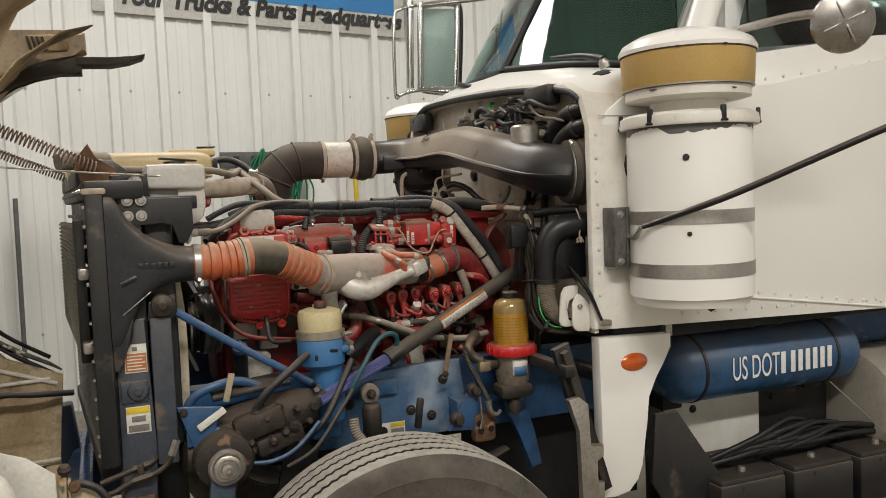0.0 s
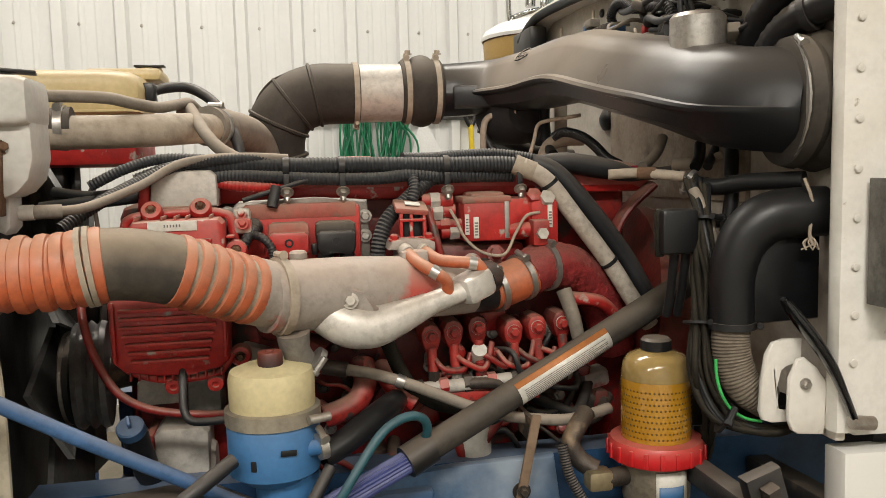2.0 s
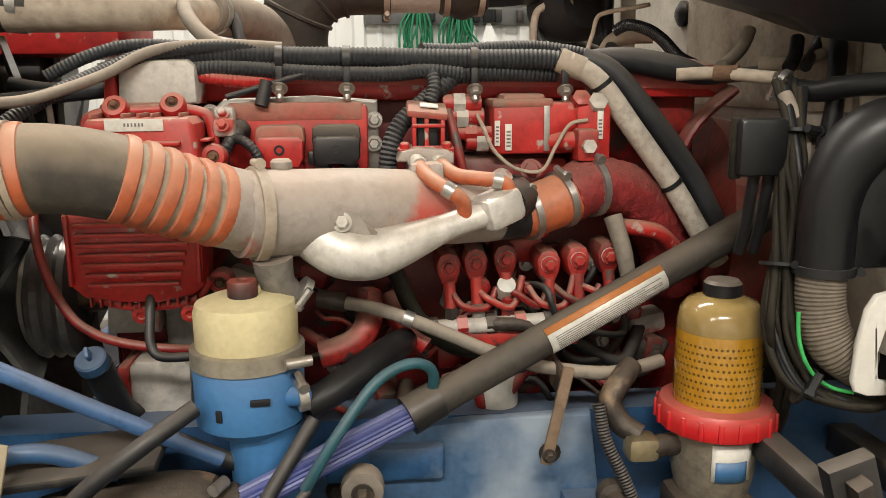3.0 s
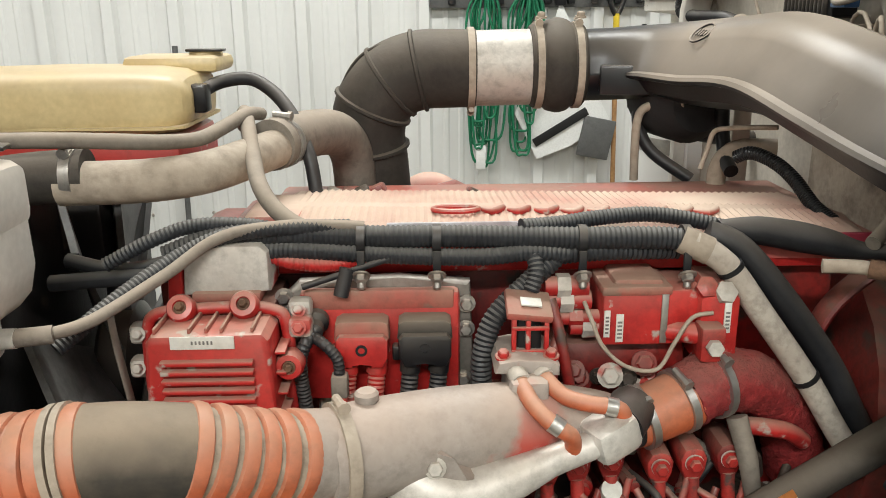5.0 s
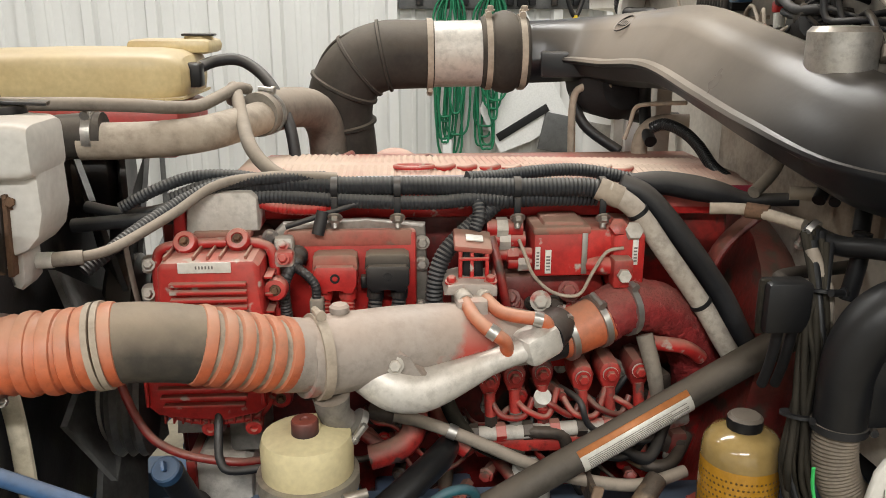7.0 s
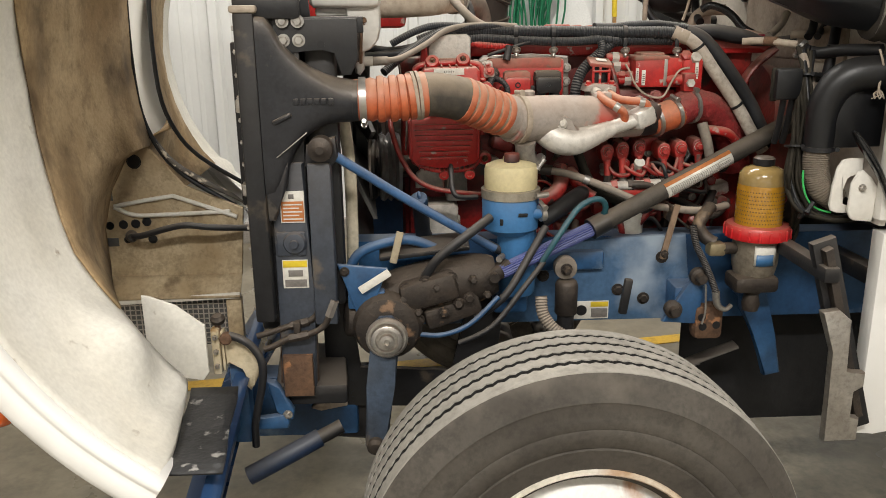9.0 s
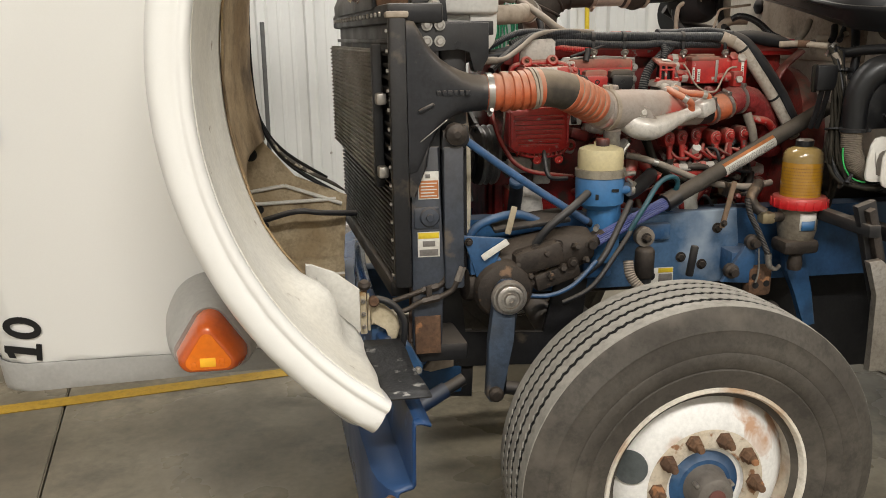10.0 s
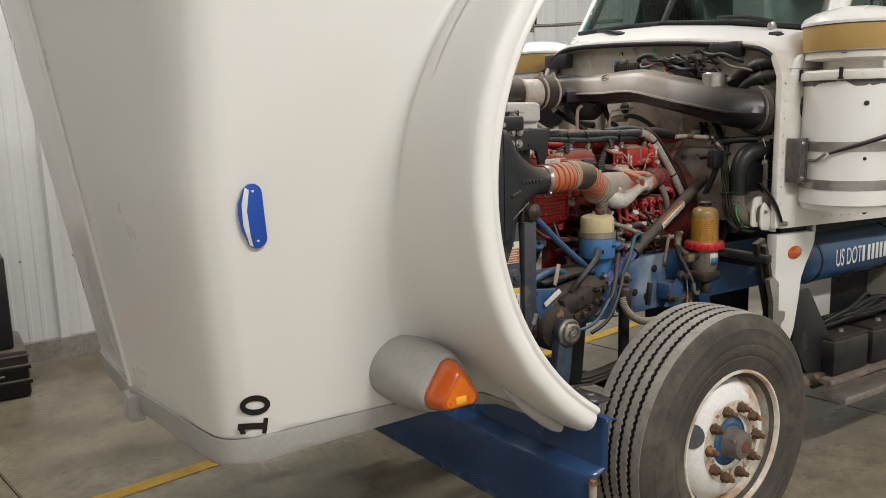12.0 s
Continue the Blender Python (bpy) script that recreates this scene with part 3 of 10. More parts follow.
for lx, ly, watts in LAMPS[1:]:
    copy_thing(fixture, Matrix.Translation((lx, ly, 4.86)))
fixture.location = (*LAMPS[0][:2], 4.86)

# ---- things along the wall ----
bx0, bx1 = 0.2, 2.84
banner = thing("banner", (1.5, wall_at(1.5) - 0.05, 3.22), "printed shop banner with tread-plate border on the wall", "banner")


def wall_slab(x0, x1, z0, z1, off, thick, bevel=0.001, tip=0.0):
    cx = (x0 + x1) / 2
    ang = math.degrees(math.atan(WALL_SLOPE))
    return box((cx, wall_at(cx) - off - thick / 2, (z0 + z1) / 2), ((x1 - x0) / math.cos(math.atan(WALL_SLOPE)), thick, z1 - z0), bevel, (0, tip, ang))


part("border", wall_slab(bx0, bx1, 3.215, 4.2, 0.04, 0.004, tip=1.3), BANNERW, banner, "silver tread-plate pattern border")
part("field", wall_slab(bx0 + 0.1, bx1 - 0.1, 3.41, 4.1, 0.045, 0.004, tip=1.3), BANNERBLUE, banner, "blue printed field")
letters("Your Trucks & Parts Headquarters", 0.172, INK, "writing", banner, (bx0 + 0.05, wall_at(bx0 + 0.05) - 0.052, 3.29), 0.001,
        bold=0.0075, stretch=1.0, place=pose(bx0 + 0.17, wall_at(bx0 + 0.17) - 0.052, 3.318, 90, 1.3, math.degrees(math.atan(WALL_SLOPE))) @ Matrix(((1, 0.2, 0, 0), (0, 1.12, 0, 0), (0, 0, 1, 0), (0, 0, 0, 1))))
rail = thing("tool_rail", (1.75, wall_at(1.75), 2.05), "grey metal tool rail with hooks on the wall", "tool rail")
part("strip", wall_slab(1.09, 2.62, 2.02, 2.15, 0.035, 0.02, 0.004), GREYSTEEL, rail)
for k in range(9):
    x = 1.2 + k * 0.15
    part("hook", wall_slab(x, x + 0.045, 2.04, 2.12, 0.055, 0.03, 0.006), BLACKMETAL, rail)
random.seed(4)
for cx, top, bot, nm in ((1.43, 2.14, 1.12, 10), (1.7, 2.14, 1.2, 10)):
    line = []
    for k in range(nm):
        w = random.uniform(0.03, 0.13)
        b = bot + random.uniform(-0.12, 0.25)
        y = wall_at(cx) - 0.09 - 0.009 * k
        s = random.uniform(-0.05, 0.05)
        line += [(cx - 0.01, y, top), (cx - w * 0.8 + random.uniform(-0.03, 0.05), y - 0.01, top - 0.15), (cx - w * random.uniform(0.2, 1.1) + s, y, (top + b) / 2 + random.uniform(-0.1, 0.1)), (cx - w * 0.6 + s, y, b + 0.06), (cx + s, y - 0.01, b),
                 (cx + w * 0.6 + s, y, b + 0.06), (cx + w * random.uniform(0.1, 1.1) + s, y, (top + b) / 2 + random.uniform(-0.1, 0.1)), (cx + w * 0.8 + random.uniform(-0.05, 0.03), y - 0.01, top - 0.15), (cx + 0.01, y - 0.007, top + 0.01)]
    solo("extension_cord", tube(line, 0.0075, 6, 5), GREENCORD, "coiled green extension cord hung on a rail hook", "extension cord", group="cords on the tool rail")
tag = solo("cord_tag", wall_slab(1.37, 1.43, 1.03, 1.18, 0.15, 0.012, 0.003), PAPER, "small white cord end with a red mark", "cord end")
sheet = thing("hanging_sheet", (1.95, wall_at(1.95) - 0.1, 1.0), "white plastic sheet with a black strip hung on a hook", "plastic sheet")
bm = bmesh.new()
pts = [(1.90, 2.06), (1.80, 1.75), (1.62, 1.37), (1.77, 1.075), (1.99, 1.15), (2.25, 1.31), (2.10, 1.6), (2.06, 1.74)]
f = [bm.verts.new((x, wall_at(x) - 0.1 - 0.02 * (i % 2), z)) for i, (x, z) in enumerate(pts)]
g = [bm.verts.new((x, wall_at(x) - 0.092 - 0.02 * (i % 2), z)) for i, (x, z) in enumerate(pts)]
bm.faces.new(f)
bm.faces.new(g[::-1])
for i in range(8):
    bm.faces.new((f[i], f[(i + 1) % 8], g[(i + 1) % 8], g[i]))
part("sheet", bm, PAPER, sheet)
part("strip", box((1.92, wall_at(1.92) - 0.127, 1.28), (0.4, 0.006, 0.055), 0.001, (0, -30, 6.8)), INK, sheet)
part("clip", box((1.90, wall_at(1.9) - 0.1, 2.11), (0.07, 0.05, 0.16), 0.01), PLASTIC, sheet)
poster = thing("wall_poster", (3.07, wall_at(3.07) - 0.06, 1.2), "white poster with blue and black print on the wall", "poster")
part("sheet", wall_slab(2.9, 3.25, 1.2, 2.3, 0.05, 0.004), PAPER, poster)
part("blue_field", wall_slab(3.06, 3.2, 1.25, 2.25, 0.0545, 0.002), BANNERBLUE, poster)
for k in range(7):
    part("print_bar", wall_slab(3.09, 3.17, 1.32 + 0.12 * k, 1.38 + 0.12 * k, 0.057, 0.002), PAPER, poster)
    part("print_bar", wall_slab(2.94, 3.02, 1.3 + 0.12 * k, 1.37 + 0.12 * k, 0.0545, 0.002), INK, poster)
shovel = thing("shovel", (2.3, wall_at(2.3) - 0.1, 0.7), "long wooden-handled shovel with black grip hung on the rail", "shovel")
part("shaft", tube([(2.30, wall_at(2.3) - 0.1, 0.55), (2.27, wall_at(2.27) - 0.1, 1.75)], 0.016, 10), WOOD, shovel)
part("sleeve", tube([(2.27, wall_at(2.27) - 0.1, 1.7), (2.262, wall_at(2.26) - 0.1, 1.98)], 0.02, 10), LABELY, shovel, "yellow and red sleeve")
bm = tube([(2.2, wall_at(2.2) - 0.1, 2.12), (2.22, wall_at(2.2) - 0.1, 2.04), (2.262, wall_at(2.26) - 0.1, 1.97), (2.30, wall_at(2.3) - 0.1, 2.04), (2.32, wall_at(2.32) - 0.1, 2.12)], 0.016, 8)
tube([(2.2, wall_at(2.2) - 0.1, 2.12), (2.32, wall_at(2.32) - 0.1, 2.12)], 0.014, 8, 4, bm)
part("grip", bm, PLASTIC, shovel, "black plastic D-shaped grip")
part("blade", box((2.16, wall_at(2.16) - 0.12, 1.2), (0.22, 0.02, 0.26), 0.01, (0, 12, 6.8)), GREYSTEEL, shovel)
stick = solo("leaning_bar", tube([(-0.43, 6.55, 0.0), (-0.42, 6.62, 1.82)], 0.017, 8), GREYSTEEL, "thin dark steel bar leaning on the wall", "steel bar")
chest = thing("tool_chest", (-1.5, 6.05, 0), "stacked black plastic tool boxes on the floor", "tool box")
part("lower_box", span_box((-2.0, 5.8, 0.0), (-1.13, 6.4, 0.33), 0.03), PLASTIC, chest)
part("upper_box", span_box((-2.0, 5.85, 0.33), (-1.2, 6.35, 0.95), 0.02), BLACKMETAL, chest)
for z in (0.1, 0.2):
    part("rib", span_box((-2.0, 5.78, z), (-1.12, 5.82, z + 0.03), 0.006), PLASTIC, chest)
part("lid_seam", span_box((-2.0, 5.79, 0.285), (-1.125, 5.81, 0.297), 0.003), GREYSTEEL, chest)
part("handle", tube([(-1.5, 5.79, 0.17), (-1.5, 5.76, 0.175), (-1.3, 5.76, 0.175), (-1.3, 5.79, 0.17)], 0.009, 12, 3), GREYSTEEL, chest, "grey carrying handle")
part("latch", span_box((-1.44, 5.775, 0.25), (-1.36, 5.8, 0.31), 0.006), PLASTIC, chest)
part("top_tray", span_box((-1.95, 5.9, 0.95), (-1.28, 6.2, 0.965), 0.006), GREYBAND, chest)
part("red_tool", tube([(-1.6, 5.95, 0.975), (-1.3, 5.93, 0.978)], 0.012, 12, 2), REDTOOL, chest, "red handled tool")
col = thing("steel_column", (-2.5, 6.2, 0), "grey painted steel column standing on a concrete foot", "column")
part("foot", span_box((-2.75, 5.95, 0), (-2.2, 6.42, 0.22), 0.01), CURB, col)
part("shaft", span_box((-2.62, 6.1, 0.2), (-2.3, 6.35, 5.0), 0.005), GREYSTEEL, col)
creeper = thing("creeper", (-2.1, 5.35, 0), "red plastic mechanic's creeper on castors on the floor", "creeper")
part("deck", box((-2.25, 5.45, 0.17), (0.75, 0.45, 0.06), 0.025, (0, -6, 12)), REDTOOL, creeper)
for cx, cy in ((-1.97, 5.3), (-2.5, 5.2), (-2.0, 5.62), (-2.55, 5.6)):
    wheel_bm = rev([(0.0, -0.015), (0.05, -0.015), (0.055, 0), (0.05, 0.015), (0.0, 0.015)], (cx, cy, 0.055), (0, 1, 0), 16)
    c = part("castor", wheel_bm, PLASTIC, creeper)
    part("fork", span_box((cx - 0.02, cy - 0.03, 0.05), (cx + 0.02, cy + 0.03, 0.15), 0.006), STEEL, creeper)

# ---- the truck: cab ----
MID = 3.13


def far(y):
    return 2 * MID - y


SKEW[:] = [0.06, 2.4]
cab = thing("truck_cab", (2.6, MID, 0.6), "white conventional truck cab with exposed firewall and cowl", "truck cab")
# firewall sheet with its openings boxed in front
fw = [(2.36, 1.22), (2.36, 1.93), (2.40, 2.03), (2.50, 2.075), (2.8, 2.115), (MID, 2.14), (3.5, 2.155), (3.75, 2.15), (3.88, 2.10), (3.93, 2.0), (3.93, 1.22)]
bm = bmesh.new()
a = [bm.verts.new((1.90, y, z)) for y, z in fw]
b = [bm.verts.new((1.93, y, z)) for y, z in fw]
bm.faces.new(a)
bm.faces.new(b[::-1])
for i in range(len(fw)):
    bm.faces.new((a[i], a[(i + 1) % len(fw)], b[(i + 1) % len(fw)], b[i]))
part("firewall", bm, CREAM, cab, "cream firewall sheet, dusty and stained", flat=20)
# rolled flange round the opening
flange = [Vector((1.84, y, z)) for y, z in fw]
loops = []
bm = bmesh.new()
prof = [(1.905, -0.012), (1.83, -0.012), (1.825, 0.0), (1.83, 0.018), (1.86, 0.026), (1.97, 0.026)]
n_out = []
for i, (y, z) in enumerate(fw):
    p0, p1 = fw[max(i - 1, 0)], fw[min(i + 1, len(fw) - 1)]
    t = Vector((p1[0] - p0[0], p1[1] - p0[1])).normalized()
    n_out.append(Vector((-t.y, t.x)))
rows = []
for i, (y, z) in enumerate(fw):
    rows.append([bm.verts.new((x, y + n_out[i].x * d, z + n_out[i].y * d)) for x, d in prof])
for r, s in zip(rows, rows[1:]):
    for k in range(len(prof) - 1):
        bm.faces.new((r[k], r[k + 1], s[k + 1], s[k]))
fl = part("flange", bm, WHITE_WORN, cab, "riveted white flange round the firewall", flat=50)
rivet_mesh = put_mesh("rivet", rev([(0.0075, 0), (0.0065, 0.0025), (0, 0.004)], (0, 0, 0), (0, -1, 0), 10), WHITE_WORN)
for k in range(9):
    o = new("rivet", rivet_mesh)
    o.parent, o.location = fl, Vector((1.852, 2.334, 1.26 + k * 0.08)) - BASE[cab.name]
# weather seal on the upper edge
part("seal", tube([(1.835, y, z - 0.004) for y, z in fw[2:9]], 0.014, 12, 5), INK, cab, "black rubber weather seal")
# side sheet, cowl top and shell
for sgn, nm in ((1, "near"), (-1, "off")):
    y0 = 2.335 if sgn > 0 else far(2.335)
    y1 = y0 + 0.03 * sgn
    poly = [(1.86, 1.215), (3.9, 1.15), (3.9, 2.24), (3.2, 2.19), (2.62, 2.08), (2.3, 2.06), (1.97, 2.03), (1.90, 1.98), (1.86, 1.9)]
    part("side_sheet", plate(poly, min(y0, y1), max(y0, y1), 0.004), WHITE, cab, "glossy white side sheet")
for k in range(22):
    o = new("rivet", rivet_mesh)
    o.parent, o.location = cab, Vector((2.2 + k * 0.075, 2.334, 1.245 - k * 0.0024)) - BASE[cab.name]
for k in range(14):
    o = new("rivet", rivet_mesh)
    o.parent, o.location = cab, Vector((2.62 + k * 0.09, 2.3485, 2.105 + k * 0.013)) - BASE[cab.name]
part("sill_ledge", box((2.92, 2.331, 1.222), (0.9, 0.012, 0.008), 0.003, (0, 7.8, 0)), WHITE, cab)
for k in range(9):
    o = new("rivet", rivet_mesh)
    o.parent, o.location = cab, Vector((2.56 + k * 0.08, 2.334, 1.291 - k * 0.011)) - BASE[cab.name]
part("panel_joint", span_box((1.862, 2.3335, 1.962), (2.12, 2.336, 1.966), 0), GREYBAND, cab, "thin joint in the side sheet")
# cowl top: from the flange back to the windscreen base
SKEW[0] = 0.0
bm = bmesh.new()
front = [(1.86 - 0.06 * (y - 2.4), y, z + 0.026) for y, z in fw[1:10]]
ctrl = [(2.35, 2.34, 1.98), (2.25, 2.37, 2.10), (2.19, 2.44, 2.15), (2.02, 2.78, 2.205), (1.89, MID, 2.235), (1.915, 3.5, 2.245), (2.01, 3.94, 2.25), (2.1, 3.98, 2.15), (2.16, 3.99, 2.0)]
f = [bm.verts.new(p) for p in front]
mid_row = [bm.verts.new((p[0] * 0.5 + q[0] * 0.5, p[1] * 0.5 + q[1] * 0.5, max(p[2], q[2]) * 0.6 + min(p[2], q[2]) * 0.4 + 0.012)) for p, q in zip(front, ctrl)]
g = [bm.verts.new(p) for p in ctrl]
for r, t in ((f, mid_row), (mid_row, g)):
    for i in range(len(r) - 1):
        bm.faces.new((r[i], r[i + 1], t[i + 1], t[i]))
cowl = part("cowl_top", bm, WHITE, cab, "white cowl top below the windscreen", flat=60)
# windscreen, two panes with a centre post
PANES = (([(2.22, 2.44, 2.17), (2.04, 2.78, 2.222), (1.905, 3.11, 2.25)], [(2.62, 2.50, 2.95), (2.45, 2.80, 2.97), (2.33, 3.11, 2.98)]),
         ([(1.905, 3.15, 2.25), (1.945, 3.5, 2.262), (2.04, 3.95, 2.27)], [(2.33, 3.15, 2.98), (2.36, 3.5, 2.98), (2.44, 3.9, 2.97)]))
for lo, top in PANES:
    bm = bmesh.new()
    faces = [[[bm.verts.new((x + off, y, z)) for x, y, z in q] for q in (lo, top)] for off in (0.0, 0.012)]
    for r in faces:
        for i in range(2):
            bm.faces.new((r[0][i], r[0][i + 1], r[1][i + 1], r[1][i]))
    part("windscreen", bm, DARKGLASS, cab, "dark reflecting windscreen pane", flat=60)
    part("seal_strip", tube([(x - 0.006, y, z - 0.004) for x, y, z in lo], 0.014, 12, 5), INK, cab, "black windscreen rubber")
part("centre_post", tube([(1.895, 3.13, 2.24), (2.32, 3.13, 2.99)], 0.02, 12), INK, cab, "black centre post")
part("pillar", tube([(2.30, 2.42, 2.12), (2.66, 2.46, 2.95)], [0.06, 0.05], 12, 6), WHITE, cab, "white windscreen pillar")
part("pillar", tube([(2.09, 4.0, 2.23), (2.5, 3.95, 2.97)], [0.04, 0.04], 12, 6), WHITE, cab, "white windscreen pillar")
SKEW[0] = 0.06
part("roof", span_box((2.42, 2.4, 2.95), (3.9, far(2.4), 3.1), 0.05), WHITE, cab)
part("rear_sheet", span_box((3.86, 2.37, 1.2), (3.92, far(2.37), 3.0), 0.01), WHITE, cab)
for s in (1, -1):
    yy = (lambda y: y) if s > 0 else far
    y0, y1 = sorted((yy(2.37), yy(2.385)))
    part("door_glass", plate([(2.50, 2.22), (3.5, 2.30), (3.5, 2.88), (2.72, 2.88)], y0, y1, 0.002), DARKGLASS, cab, "dark door window")
    y0, y1 = sorted((yy(2.35), yy(2.40)))
    part("door_frame", plate([(2.24, 2.04), (2.62, 2.06), (3.2, 2.17), (3.9, 2.22), (3.9, 2.34), (3.2, 2.29), (2.56, 2.20), (2.47, 2.19), (2.40, 2.16)], y0, y1, 0.006), WHITE, cab)
part("cab_floor", span_box((1.93, 2.38, 1.15), (3.88, far(2.38), 1.25), 0.01), INTERIOR, cab)
part("dashboard", span_box((1.95, 2.45, 1.9), (2.3, far(2.45), 2.15), 0.05), INTERIOR, cab)
# wipers
for y0, y1, x0, x1 in ((2.56, 3.0, 2.06, 1.95), (3.35, 3.85, 1.93, 2.03)):
    w = part("wiper", tube([(x0 - 0.012, y0, 2.2), (x0 - 0.03, (y0 * 3 + y1) / 4, 2.232), (x0 + 0.6 * (x1 - x0) + 0.0, y0 + 0.62 * (y1 - y0), 2.25)], [0.015, 0.011, 0.007], 10, 5), BLACKMOULD, cab, "black windscreen wiper")
    part("pivot", rev([(0.02, 0), (0.02, 0.02), (0.012, 0.035)], (x0 - 0.005, y0, 2.17), (-0.4, 0, 1), 12), STEEL, w)
# things on the firewall
part("junction_box", box((1.83, 2.645, 2.07), (0.06, 0.17, 0.075), 0.01), PLASTIC, cab, "black junction box")
part("motor", tube([(1.86, 2.95, 1.96), (1.83, 2.85, 1.97)], 0.035, 14), BLACKMETAL, cab)
for p in (((1.905, 2.40, 2.0), (1.87, 2.43, 2.0), (1.845, 2.50, 1.985), (1.84, 2.57, 1.945), (1.845, 2.62, 1.89)), ((1.905, 2.39, 1.94), (1.87, 2.42, 1.94), (1.845, 2.48, 1.925), (1.84, 2.54, 1.89), (1.845, 2.58, 1.84))):
    el = part("port_elbow", conduit(p, 0.029, 0.018, 0.07, 18), PLASTIC, cab, "ribbed black rubber port elbow")
    part("elbow_clamp", tube([Vector(p[2]).lerp(Vector(p[1]), 0.4), Vector(p[2]).lerp(Vector(p[1]), 0.2)], 0.034, 18, 2), BLACKMETAL, el)
part("access_plate", box((1.893, 3.0, 1.72), (0.016, 0.62, 0.26), 0.02), mat("brown_stained_sheet", (0.44, 0.37, 0.29), (0.30, 0.24, 0.18), 0.6, scale=5, bump=0.15, spots=(0.12, 0.09, 0.07), spot_amount=0.3, spot_blur=0.15), cab, "brown stained access plate")
part("grommet", rev([(0.03, 0), (0.03, 0.012), (0.018, 0.02)], (1.9, 3.35, 1.8), (-1, 0, 0), 14), PLASTIC, cab)
part("filter_can", rev([(0.055, 0), (0.06, 0.01), (0.058, 0.03), (0.052, 0.035), (0.052, 0.11), (0.045, 0.118), (0, 0.12)], (1.76, 2.66, 1.845), (0, 0, 1), 20), STEEL, cab, "brushed metal canister")
part("canister_bracket", span_box((1.74, 2.6, 1.80), (1.91, 2.72, 1.85), 0.006), CREAM, cab)
# vent slats beside the elbow
vent = part("vent", span_box((1.885, 2.375, 1.38), (1.9, 2.435, 1.64), 0.004), INK, cab, "black louvred vent")
for k in range(6):
    part("slat", box((1.882, 2.405, 1.40 + k * 0.043), (0.01, 0.055, 0.006), 0.002), PLASTIC, vent)
for y, z in ((2.43, 1.70), (2.47, 1.72), (2.44, 1.67)):
    part("plug", rev([(0.012, 0), (0.012, 0.004), (0, 0.006)], (1.899, y, z), (-1, 0, 0), 10), INK, cab)
# step fairing below the cab with its lamp
fair = thing("fender_fairing", (1.97, 2.36, 0.6), "white plastic fender fairing with orange marker lamp", "fairing")
poly = [(1.845, 1.185), (2.155, 1.175), (2.155, 1.12), (2.11, 1.08), (2.07, 1.02), (2.05, 0.95), (2.04, 0.86), (2.02, 0.70), (2.0, 0.65), (1.96, 0.61), (1.90, 0.60), (1.85, 0.605)]
part("body", plate(poly, 2.34, 2.40, 0.012), WHITE, fair)
lamp = part("marker_lamp", rev([(0.0, 0.016), (0.02, 0.014), (0.036, 0.006), (0.04, 0.0)], (1.99, 2.341, 1.085), (0, -1, 0), 24), LENS, fair, "orange oval marker lamp")
lamp.data.transform(Matrix.Translation(Vector((1.99, 2.341, 1.085)) - BASE[fair.name]) @ Matrix.Diagonal((1.45, 1, 0.85, 1)) @ Matrix.Translation(BASE[fair.name] - Vector((1.99, 2.341, 1.085))))
part("bracket", box((2.15, 2.37, 1.185), (0.03, 0.05, 0.05), 0.006), STEEL, fair)
part("stay", span_box((1.9, 2.39, 1.0), (1.95, 2.7, 1.05), 0.004), BLACKMETAL, fair)

